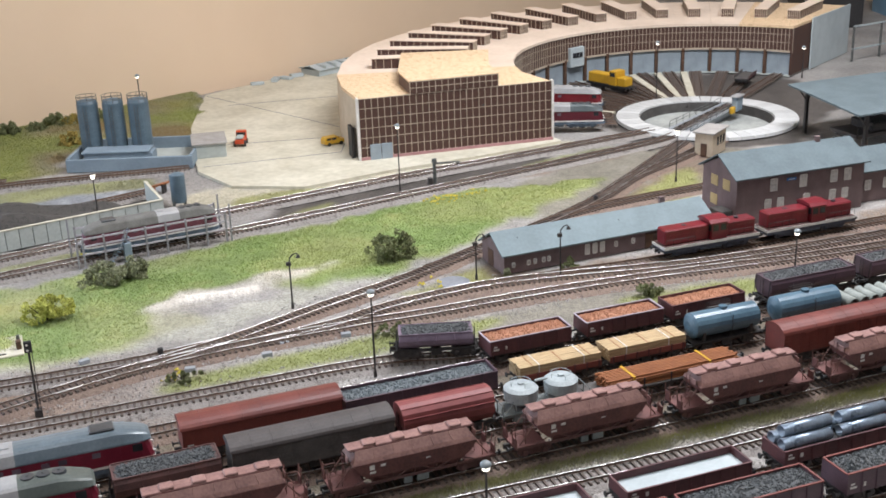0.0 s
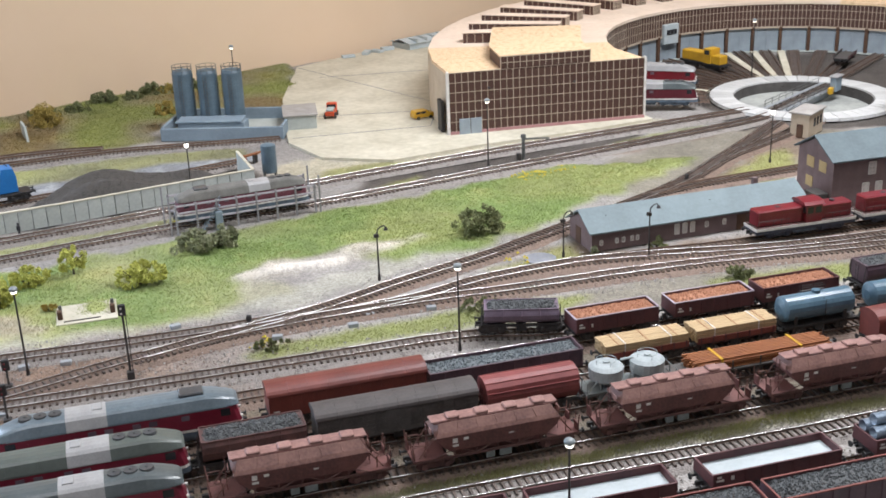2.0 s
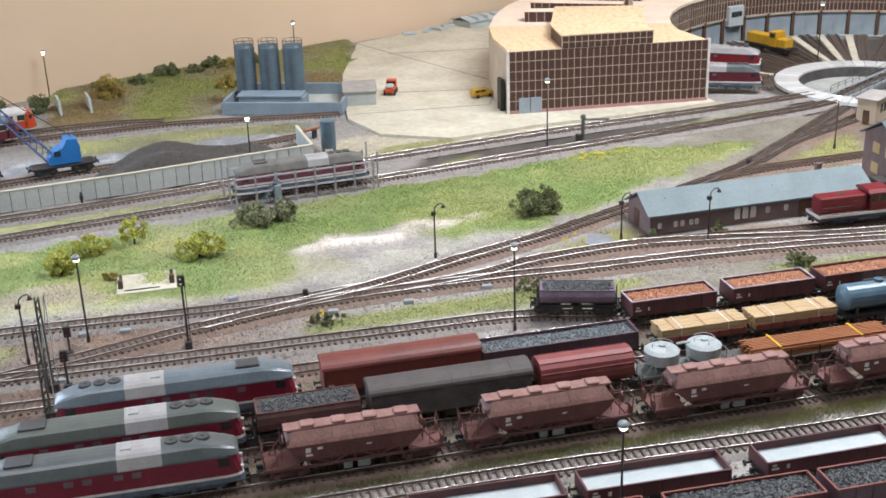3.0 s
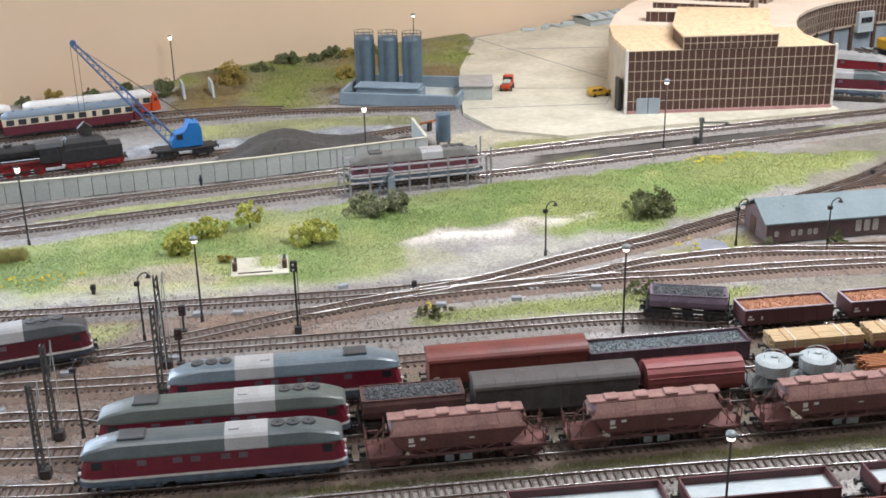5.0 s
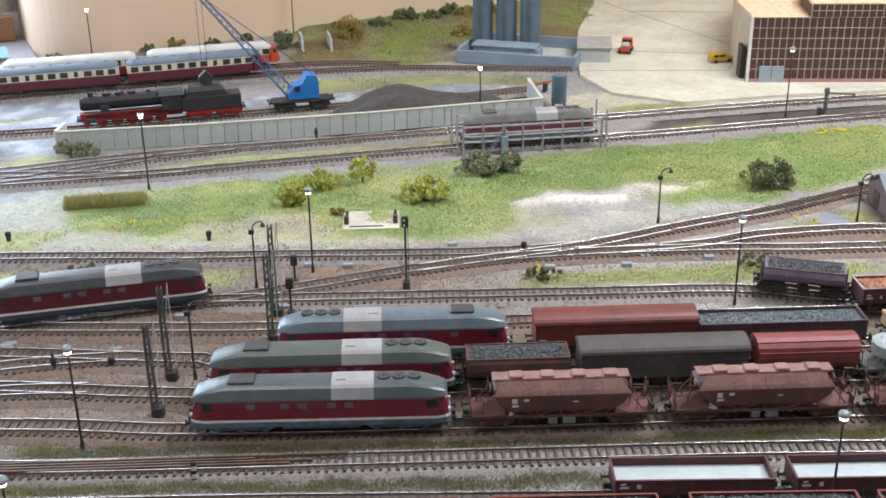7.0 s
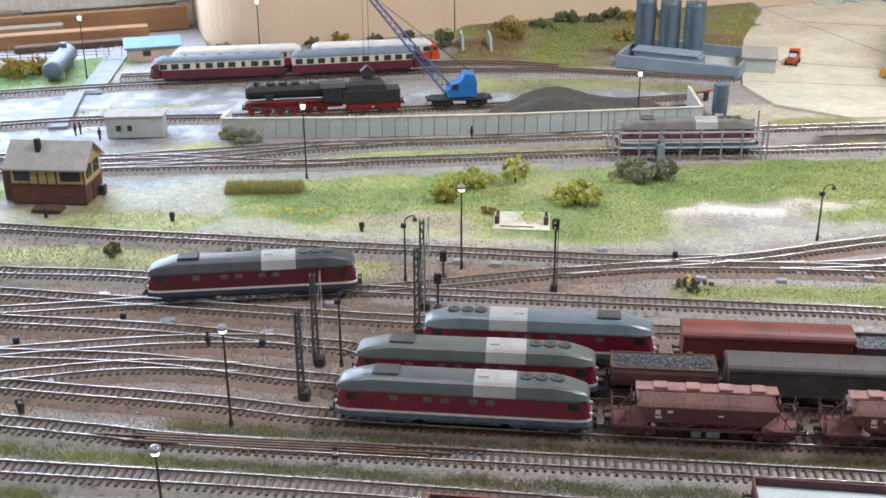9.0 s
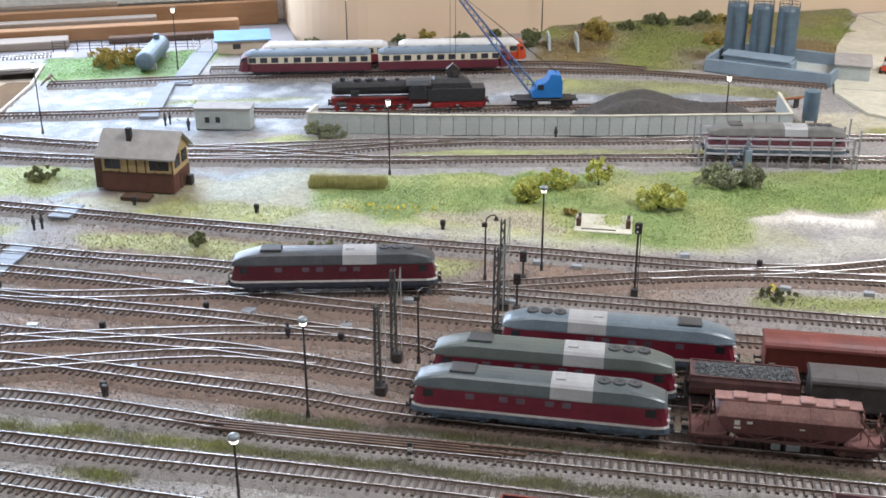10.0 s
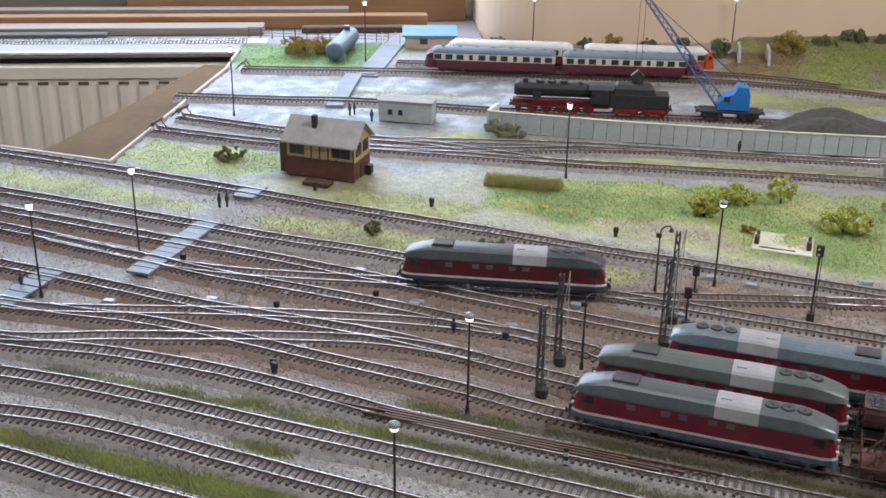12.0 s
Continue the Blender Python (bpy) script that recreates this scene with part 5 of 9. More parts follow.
def plank_stack(m, half):
    t = thing("timber_stack", "stacks of yellow sawn planks strapped on a flat wagon", "timber stack", "plank loads")
    for i in range(4):
        z = 1.30 + i * 0.30
        bm = nb()
        for j in range(9):
            y = -1.2 + j * 0.27
            o = rnd.uniform(-0.08, 0.08)
            box(bm, -half + o, half + o, y, y + 0.25, z, z + 0.26 + rnd.uniform(-0.01, 0.01))
        vsplit("plank", bm, M_plank, t)
        bm = nb()
        for x in (-half * 0.7, 0, half * 0.7):
            box(bm, x - 0.06, x + 0.06, -1.2, 1.2, z + 0.265, z + 0.30)
        vsplit("batten", bm, M_wood, t)
    bm = nb()
    for x in (-half * 0.55, half * 0.55):
        box(bm, x - 0.05, x + 0.05, -1.25, 1.27, 2.51, 2.53)
        for s in (-1.25, 1.27):
            box(bm, x - 0.05, x + 0.05, s - 0.012, s + 0.012, 1.3, 2.53)
    vsplit("strap", bm, M_white, t)
    t.matrix_basis = m
    return t


def bar_stack(m, half):
    t = thing("steel_bar_stack", "rust-brown steel bars tied with yellow straps", "steel load")
    for lay in range(4):
        bm = nb()
        for j in range(9 - lay % 2):
            y = -1.15 + (lay % 2) * 0.13 + j * 0.27
            o = rnd.uniform(-0.25, 0.25)
            z = 1.32 + lay * 0.24
            prism(bm, [(y, z), (y + 0.22, z), (y + 0.15, z + 0.08), (y + 0.19, z + 0.21), (y + 0.03, z + 0.21), (y + 0.07, z + 0.08)], -half + o, half + o)
        vsplit("steel_bar", bm, M_rust, t)
    bm = nb()
    for x in (-half * 0.62, half * 0.55):
        box(bm, x - 0.12, x + 0.12, -1.2, 1.28, 2.285, 2.31)
        for s in (-1.22, 1.3):
            box(bm, x - 0.12, x + 0.12, s - 0.015, s + 0.015, 1.3, 2.31)
    vsplit("strap", bm, M_yellow, t, "yellow strap")
    t.matrix_basis = m
    return t


def tank_wagon(m, label, half=4.6):
    w = thing("tank_wagon", label, "tank wagon", "blue tank wagons")
    frame_and_wheels(w, half, ((-half * 0.52, 0.1, 1), (half * 0.52, 0.1, 1)), 0.98)
    L2 = half - 1.0
    bm = nb()
    rings = []
    for x, r in ((-L2 - 0.35, 0.5), (-L2 - 0.18, 1.05), (-L2, 1.28), (L2, 1.28), (L2 + 0.18, 1.05), (L2 + 0.35, 0.5)):
        rings.append([(x, r * math.cos(2 * math.pi * i / 20), 2.65 + r * math.sin(2 * math.pi * i / 20)) for i in range(20)])
    tk = vpart("tank", loft(bm, rings), M_tank, w, smooth=False)
    bm = nb()
    cyl(bm, (0, 0, 3.85), (0, 0, 4.15), 0.42, n=12)
    vpart("dome", bm, M_tank, tk)
    bm = nb()
    box(bm, -1.3, 1.3, 0.5, 0.8, 3.86, 3.9)
    for s in (0.42, 0.9):
        for x in (-1.3, 0, 1.3):
            cyl(bm, (x, s, 3.7), (x, s, 4.3), 0.03, n=4)
        cyl(bm, (-1.3, s, 4.3), (1.3, s, 4.3), 0.03, n=4)
    vpart("walkway", bm, M_iron, tk)
    bm = nb()
    for x in (-L2 * 0.75, L2 * 0.75):
        prism(bm, [(-1.1, 1.2), (1.1, 1.2), (1.15, 2.2), (0.7, 1.65), (-0.7, 1.65), (-1.15, 2.2)], x - 0.15, x + 0.15)
    vsplit("saddle", bm, M_iron, w)
    bm = nb()
    end_ladder(bm, 0.3, -1.38, 1.2, 3.6)
    vpart("ladder", bm, M_iron, w)
    vpart("deck", box(nb(), -half + 0.7, half - 0.7, -1.3, 1.3, 1.15, 1.2), M_iron, w)
    w.matrix_basis = m
    return w


def pipe(m, length, r, material, label, group):
    bm = nb()
    n = 20
    o = [[(x, q * math.cos(2 * math.pi * i / n), q * math.sin(2 * math.pi * i / n)) for i in range(n)] for x, q in ((-length / 2, r), (length / 2, r), (length / 2, r * 0.88), (-length / 2, r * 0.88))]
    loft(bm, o + [o[0]], caps=False)
    bmesh.ops.remove_doubles(bm, verts=bm.verts, dist=0.0005)
    for k in range(1, 6):
        x = -length / 2 + k * length / 6
        a = [[(x - 0.02, (r + 0.012) * math.cos(2 * math.pi * i / n), (r + 0.012) * math.sin(2 * math.pi * i / n)) for i in range(n)], [(x + 0.02, (r + 0.012) * math.cos(2 * math.pi * i / n), (r + 0.012) * math.sin(2 * math.pi * i / n)) for i in range(n)]]
        loft(bm, a, caps=False)
    ob = part("pipe", bm, material, None, "", S, True)
    tagged(ob, label, "pipe", group)
    ob.matrix_basis = m
    return ob


def shunter(m, label):
    """Four-axle hood diesel in red with a central cab and white line."""
    lo = thing("diesel_locomotive", label, "locomotive", "red hood diesels")
    vpart("underframe", box(nb(), -6.6, 6.6, -1.45, 1.45, 0.85, 1.25, 0.04), M_shuntframe, lo)
    vpart("waist_line", box(nb(), -6.62, 6.62, -1.47, 1.47, 1.25, 1.58), M_white, lo)
    vpart("deck", box(nb(), -6.55, 6.55, -1.42, 1.42, 1.58, 1.60), M_hopdark, lo)
    h1 = vpart("long_hood", box(nb(), -6.3, -0.2, -0.98, 0.98, 1.60, 3.55, 0.16), M_dred, lo)
    h2 = vpart("short_hood", box(nb(), 2.0, 6.3, -0.98, 0.98, 1.60, 3.40, 0.16), M_dred, lo)
    cb = vpart("cab", box(nb(), -0.2, 2.0, -1.45, 1.45, 1.60, 3.75, 0.05), M_dred, lo)
    bm = prism(nb(), [(-1.5, 3.7), (-1.1, 4.05), (0, 4.2), (1.1, 4.05), (1.5, 3.7)], -0.45, 2.25)
    vpart("cab_roof", bm, M_dred, cb)
    bm = nb()
    for s in (-1, 1):
        box(bm, 0.0, 0.75, s * 1.455 - 0.02, s * 1.455 + 0.02, 2.7, 3.45)
        box(bm, 1.05, 1.8, s * 1.455 - 0.02, s * 1.455 + 0.02, 2.7, 3.45)
        box(bm, -0.23, -0.19, s * 1.1 - 0.28, s * 1.1 + 0.28, 2.7, 3.45)
        box(bm, 1.99, 2.03, s * 1.1 - 0.28, s * 1.1 + 0.28, 2.7, 3.45)
    vsplit("cab_window", bm, M_glass, cb)
    for hood, x0, x1 in ((h1, -5.9, -0.5), (h2, 2.3, 5.9)):
        bm = nb()
        n = int((x1 - x0) / 0.9)
        for s in (-1, 1):
            for i in range(n):
                a = x0 + i * (x1 - x0) / n
                box(bm, a + 0.05, a + (x1 - x0) / n - 0.05, s * 0.985 - 0.02, s * 0.985 + 0.02, 1.75, 2.85)
        vsplit("hood_door", bm, M_dred, hood)
        bm = nb()
        cyl(bm, ((x0 + x1) / 2, 0, 3.0), ((x0 + x1) / 2, 0, 3.6), 0.3, n=12)
        vpart("roof_fan", bm, M_lroof3, hood)
    for e in (-1, 1):
        bm = nb()
        for x in np.linspace(2.4, 6.4, 5):
            for s in (-1, 1):
                cyl(bm, (e * x, s * 1.4, 1.55), (e * x, s * 1.4, 2.45), 0.03, n=4)
        for s in (-1, 1):
            cyl(bm, (e * 2.4, s * 1.4, 2.45), (e * 6.4, s * 1.4, 2.45), 0.03, n=4)
        vpart("railing", bm, M_black, lo)
    vpart("fuel_tank", box(nb(), -1.5, 1.5, -1.2, 1.2, 0.45, 1.0, 0.06), M_bogie, lo)
    bogie(lo, -3.5, 2.3, 2, M_shuntframe, 0.5)
    bogie(lo, 3.5, 2.3, 2, M_shuntframe, 0.5)
    buffers(lo, 7.1)
    lo.matrix_basis = m
    return lo


def coach(m, label, half, roof, low, mid, nose=0, windows=True, nose_m=None):
    """Railcar coach: coloured skirt, light window band, rounded roof, optional sloped nose."""
    c = thing("railcar", label, "railcar", "railcar coaches")
    L2 = half - 0.25

    def band(z0, z1, w, mt, nm, lb=""):
        a, b = -L2, L2
        bm = loft(nb(), [[(a, -w * (0.72 if nose < 0 else 1), z0), (a, -w * (0.72 if nose < 0 else 1), z1), (a, w * (0.72 if nose < 0 else 1), z1), (a, w * (0.72 if nose < 0 else 1), z0)],
                         [(a + 0.9, -w, z0), (a + 0.9, -w, z1), (a + 0.9, w, z1), (a + 0.9, w, z0)],
                         [(b - 0.9, -w, z0), (b - 0.9, -w, z1), (b - 0.9, w, z1), (b - 0.9, w, z0)],
                         [(b, -w * (0.72 if nose > 0 else 1), z0), (b, -w * (0.72 if nose > 0 else 1), z1), (b, w * (0.72 if nose > 0 else 1), z1), (b, w * (0.72 if nose > 0 else 1), z0)]])
        return vpart(nm, bm, mt, c, lb)
    band(0.75, 2.05, 1.42, low, "lower_body")
    up = band(2.05, 3.15, 1.41, mid, "window_band", "cream window band" if mid is M_cream else "")
    rings = []
    for x, k, h in ((-L2, 0.7, 0.5), (-L2 + 0.9, 1, 0.85), (L2 - 0.9, 1, 0.85), (L2, 0.7, 0.5)):
        rings.append([(x, 1.44 * k * math.cos(math.pi * i / 10), 3.15 + h * math.sin(math.pi * i / 10)) for i in range(11)])
    rf = vpart("roof", loft(nb(), rings), roof, c)
    bm = nb()
    for i in range(7):
        x = -L2 + 1.8 + i * (2 * L2 - 3.6) / 6
        box(bm, x - 0.25, x + 0.25, -0.2, 0.2, 3.95, 4.12, 0.04)
    vsplit("roof_vent", bm, roof, rf)
    if windows:
        n = int(2 * L2 / 1.75)
        for i in range(n):
            x = -L2 + 1.1 + i * (2 * L2 - 2.2) / (n - 1)
            if i in (n // 3, 2 * n // 3):
                wd, z0 = 0.3, 2.18
            else:
                wd, z0 = 0.56, 2.18
            bm = nb()
            for s in (-1, 1):
                box(bm, x - wd, x + wd, s * 1.415 - 0.025, s * 1.415 + 0.025, z0, 3.0)
            vsplit("window", bm, M_glass, up)
    if nose:
        e = nose
        bm = nb()
        rings = [[(e * (L2 - 0.3), -1.435, 0.7), (e * (L2 - 0.3), -1.435, 3.16), (e * (L2 - 0.3), 0, 3.99), (e * (L2 - 0.3), 1.435, 3.16), (e * (L2 - 0.3), 1.435, 0.7)],
                 [(e * (L2 + 0.7), -1.2, 0.75), (e * (L2 + 0.3), -1.1, 3.05), (e * (L2 + 0.2), 0, 3.6), (e * (L2 + 0.3), 1.1, 3.05), (e * (L2 + 0.7), 1.2, 0.75)],
                 [(e * (L2 + 1.2), -0.7, 0.85), (e * (L2 + 0.85), -0.6, 2.6), (e * (L2 + 0.8), 0, 2.9), (e * (L2 + 0.85), 0.6, 2.6), (e * (L2 + 1.2), 0.7, 0.85)]]
        nz_ = vpart("nose", loft(bm, rings), nose_m or low, c)
        bm = nb()
        for s in (-1, 1):
            box(bm, e * (L2 + 0.35) - 0.25, e * (L2 + 0.35) + 0.25, s * 1.02 - 0.22, s * 1.02 + 0.05, 2.3, 2.85)
        vsplit("cab_window", bm, M_glass, nz_)
    bogie(c, -half * 0.68, 2.6, 2, M_black)
    bogie(c, half * 0.68, 2.6, 2, M_black)
    vpart("underframe", box(nb(), -half * 0.45, half * 0.45, -1.2, 1.2, 0.4, 0.75), M_black, c)
    c.matrix_basis = m
    return c


def steam_engine(m):
    lo = thing("steam_locomotive", "black steam locomotive with red wheels and coal tender", "steam locomotive")
    bm = nb()
    cyl(bm, (-10.0, 0, 3.05), (-1.0, 0, 3.05), 0.95, 0.98, 18)
    b = vpart("boiler", bm, M_black, lo)
    bm = nb()
    cyl(bm, (-10.55, 0, 3.05), (-10.0, 0, 3.05), 0.80, 1.0, 18)
    vpart("smokebox_door", bm, M_black, b)
    for x, r, h in ((-9.2, 0.36, 4.5), (-7.4, 0.52, 4.3), (-5.9, 0.55, 4.3), (-4.4, 0.52, 4.3), (-2.4, 0.3, 4.2)):
        bm = nb()
        cyl(bm, (x, 0, 3.8), (x, 0, h), r, r * 0.95, 12)
        vpart("chimney" if x < -9 else "dome", bm, M_black, b)
    bm = nb()
    for s in (-1, 1):
        cyl(bm, (-10.0, s * 1.05, 3.35), (-1.0, s * 1.05, 3.35), 0.05, n=5)
        box(bm, -10.2, -1.0, s * 1.25 - 0.25, s * 1.25 + 0.25, 2.15, 2.22)
        box(bm, -8.2, -7.2, s * 1.15 - 0.25, s * 1.15 + 0.25, 2.22, 2.9, 0.05)
    vpart("running_board", bm, M_black, lo)
    cb = vpart("cab", box(nb(), -1.0, 1.3, -1.45, 1.45, 1.6, 3.6, 0.04), M_black, lo)
    bm = prism(nb(), [(-1.55, 3.55), (-1.0, 4.05), (0, 4.25), (1.0, 4.05), (1.55, 3.55)], -1.3, 1.7)
    vpart("cab_roof", bm, M_lroof3, cb)
    bm = nb()
    for s in (-1, 1):
        for x in (-0.45, 0.65):
            box(bm, x - 0.3, x + 0.3, s * 1.455 - 0.02, s * 1.455 + 0.02, 2.7, 3.35)
    vsplit("cab_window", bm, M_glass, cb)
    vpart("frame", box(nb(), -10.7, 1.4, -0.6, 0.6, 0.75, 1.75), M_wheelred, lo, "red frame")
    for i in range(5):
        bm = nb()
        x = -8.2 + i * 1.75
        for s in (-1, 1):
            cyl(bm, (x, s * 0.66, 0.7), (x, s * 0.80, 0.7), 0.7, n=16)
            cyl(bm, (x, s * 0.80, 0.7), (x, s * 0.88, 0.7), 0.16, n=8)
        vpart("driving_wheel", bm, M_wheelred, lo)
    wheelset(lo, -10.0, 0.42, M_wheelred)
    bm = nb()
    for s in (-1, 1):
        box(bm, -8.2, -1.2, s * 0.95 - 0.05, s * 0.95 + 0.05, 0.55, 0.75)
        cyl(bm, (-10.0, s * 1.05, 1.05), (-8.9, s * 1.05, 1.05), 0.36, n=12)
        cyl(bm, (-8.9, s * 1.05, 1.05), (-5.5, s * 0.98, 0.75), 0.06, n=5)
    vpart("coupling_rod", bm, M_iron, lo)
    bm = box(nb(), 1.36, 8.6, -1.38, 1.38, 1.2, 3.0, 0.05)
    td = vpart("tender", bm, M_black, lo)
    bm = nb()
    loft(bm, [[(1.9, -1.3, 3.0), (7.0, -1.3, 3.0), (7.0, 1.3, 3.0), (1.9, 1.3, 3.0)], [(1.9, -1.25, 3.7), (6.6, -1.25, 3.7), (6.6, 1.25, 3.7), (1.9, 1.25, 3.7)], [(2.3, -0.8, 4.25), (6.0, -0.8, 4.25), (6.0, 0.8, 4.25), (2.3, 0.8, 4.25)]])
    vpart("coal_bunker", bm, M_black, td)
    vpart("tender_frame", box(nb(), 1.9, 8.7, -1.25, 1.25, 0.75, 1.55), M_wheelred, td, "red tender frame")
    bogie(lo, 3.3, 1.9, 2, M_wheelred)
    bogie(lo, 7.0, 1.9, 2, M_wheelred)
    bm = nb()
    for s in (-1, 1):
        box(bm, 3.0, 3.5, s * 1.36 - 0.01, s * 1.36 + 0.01, 2.05, 2.25)
        box(bm, 3.8, 4.2, s * 1.36 - 0.01, s * 1.36 + 0.01, 2.05, 2.25)
    vsplit("marking", bm, M_white, td)
    have = set(lo.children)
    buffers(lo, 10.1)
    for o in set(lo.children) - have:
        o.location.x = -1.0 * S
    lo.matrix_basis = m @ Matrix.Translation((1.15 * S, 0, 0)) @ Matrix.Diagonal((1.14, 1.04, 1.06, 1))
    return lo


def rail_crane(m):
    c = thing("rail_crane", "bright blue rail crane with lattice boom and grab", "crane")
    vpart("deck", box(nb(), -3.9, 3.9, -1.3, 1.3, 0.95, 1.25, 0.04), M_black, c)
    bogie(c, -2.3, 1.6, 2, M_black)
    bogie(c, 2.3, 1.6, 2, M_black)
    buffers(c, 4.4)
    bm = nb()
    cyl(bm, (0.3, 0, 1.25), (0.3, 0, 1.6), 1.1, n=16)
    vpart("turntable", bm, M_black, c)
    bm = prism(nb(), [(-1.7, 1.45), (2.3, 1.45), (2.3, 3.5), (2.0, 4.45), (0.7, 4.55), (0.5, 4.05), (0.1, 3.5), (-0.9, 3.15), (-1.7, 2.3)], -1.25, 1.25, "y")
    cb = vpart("cab", bm, M_crane, c)
    bm = nb()
    for s in (-1, 1):
        box(bm, -1.0, -0.2, s * 1.26 - 0.02, s * 1.26 + 0.02, 2.5, 3.2)
    box(bm, -1.66, -1.60, -0.7, 0.1, 2.75, 3.1)
    vsplit("cab_window", bm, M_glass, cb)
    foot, tip = Vector((-1.2, 0, 1.9)), Vector((-12.2, 0, 15.8))
    bm = nb()
    ax = (tip - foot).normalized()
    up = Vector((0, 1, 0)).cross(ax)
    corner = []
    for a, b in ((-1, -1), (1, -1), (1, 1), (-1, 1)):
        corner.append((foot + Vector((0, a * 0.62, 0)) + up * b * 0.62, tip + Vector((0, a * 0.25, 0)) + up * b * 0.25))
    for p, q in corner:
        cyl(bm, p, q, 0.09, n=4)
    n = 18
    for i in range(n):
        for k in range(4):
            p0, p1 = corner[k], corner[(k + 1) % 4]
            a = p0[0].lerp(p0[1], i / n)
            b = p1[0].lerp(p1[1], (i + 1) / n)
            cyl(bm, a, b, 0.05, n=3, caps=False)
    bo = vpart("boom", bm, M_boom, c, "blue lattice boom")
    bm = nb()
    cyl(bm, tip + Vector((0, -0.2, 0.2)), tip + Vector((0, 0.2, 0.2)), 0.4, n=10)
    vpart("sheave", bm, M_boom, bo)
    bm = nb()
    for d in (-0.35, 0.35):
        cyl(bm, tip + Vector((d, 0, 0)), Vector((tip.x + d, 0, 6.0)), 0.035, n=3)
    cyl(bm, (1.6, 0.4, 4.6), tip, 0.035, n=3)
    cyl(bm, (1.6, -0.4, 4.6), tip, 0.035, n=3)
    vpart("cable", bm, M_iron, c)
    bm = nb()
    for s in (-1, 1):
        prism(bm, [(tip.x, 6.0), (tip.x + s * 0.9, 5.2), (tip.x + s * 0.75, 4.4), (tip.x, 4.2)], -0.5, 0.5, "y")
    vpart("grab", bm, M_iron, c, "dark clamshell grab")
    c.matrix_basis = m @ Matrix.Diagonal((1.08, 1.08, 1.08, 1))
    return c


# engines standing at the head of the sidings, and the one that leaves the yard
big_diesel(on_track("hopper_siding", -0.277), "wine-red diesel locomotive with grey roof and white line")
big_diesel(on_track("mixed_siding", -0.268), "wine-red diesel locomotive with olive-grey roof", M_lroof2)
big_diesel(on_track("boxcar_siding", -0.208, 180), "wine-red diesel locomotive with pale blue-grey roof", M_lroofblue)
big_diesel(on_track("depot_line", -0.523), "dark-red diesel locomotive with dark roof on the ladder track", M_lroof3, M_maroon, None, M_shuntframe)

# hoppers on the first siding
h0 = hopper(on_track("hopper_siding", -0.066), "weathered brown bogie hopper with sloped ends")
for x in (0.112, 0.296, 0.476, 0.655, 0.835, 1.015):
    copy_thing(h0, on_track("hopper_siding", x))

# second siding
saddle_hopper(on_track("mixed_siding", -0.098), "brown tub wagon heaped with black coal", 5.1, M_hopdark, 3.1)
boxcar(on_track("mixed_siding", 0.042), "weathered grey-brown wooden box wagon with rounded roof", 7.4, M_greywood, M_greyroof)
roof_hopper(on_track("mixed_siding", 0.178), "faded red covered hopper with rolled roof", 5.0)
silo_wagon(on_track("mixed_siding", 0.276), "pale grey wagon with two round silos")
m = on_track("mixed_siding", 0.425)
flat_wagon(m, "dark flat wagon with stanchions under a steel load", 9.3, M_greywood, False)
bar_stack(m @ pose(0.006, 0, 0), 6.8)
boxcar(on_track("mixed_siding", 0.645), "red-brown box wagon with rounded roof", 8.0, M_red, M_redroof, 3.3, 4.1)
boxcar(on_track("mixed_siding", 0.84), "red-brown box wagon with rounded roof", 8.0, M_red, M_redroof, 3.3, 4.1)

# third siding
boxcar(on_track("boxcar_siding", 0.008), "oxide-red box wagon with smooth curved roof", 7.5, M_red, M_redroof, 3.2, 3.9, False)
gondola(on_track("boxcar_siding", 0.174), "long purple-brown open wagon full of grey-blue coal", 7.8, M_violet, M_bluecoal, 2.75, None, ((-4.9, 1.8, 2), (4.9, 1.8, 2)), 0.12, n=900)
for x in (0.327, 0.432):
    m = on_track("boxcar_siding", x)
    flat_wagon(m, "red low-sided flat wagon carrying planks", 4.75, M_red)
    plank_stack(m, 4.2)
tank_wagon(on_track("boxcar_siding", 0.542), "blue-grey four-wheel tank wagon")
tank_wagon(on_track("boxcar_siding", 0.648), "blue-grey four-wheel tank wagon")
m = on_track("boxcar_siding", 0.755)
flat_wagon(m, "red low-sided flat wagon carrying pipes", 4.75, M_brown)
for i in range(7):
    pipe(m @ pose((-3.9 + i * 1.3) * S, 0, 2.05 * S, 0, 0, 90), 2.7, 0.58, M_pipe2, "grey-green concrete pipe lying across a wagon", "grey pipes on the flat wagon")

# fourth siding
saddle_hopper(on_track("through_line", 0.236), "lilac-grey hopper wagon half full of coal", 4.6, M_lilac, 2.75)
for x in (0.328, 0.446, 0.556):
    gondola(on_track("gondola_siding", x), "brown open wagon filled with rust-orange scrap", 5.0, M_brown, M_ore, 2.6, M_rim if x < 0.5 else M_brown, full=0.22)
for x in (0.708, 0.862, 1.016):
    saddle_hopper(on_track("gondola_siding", x), "dark brown bogie hopper heaped with black coal", 6.4, M_violet, 3.15)

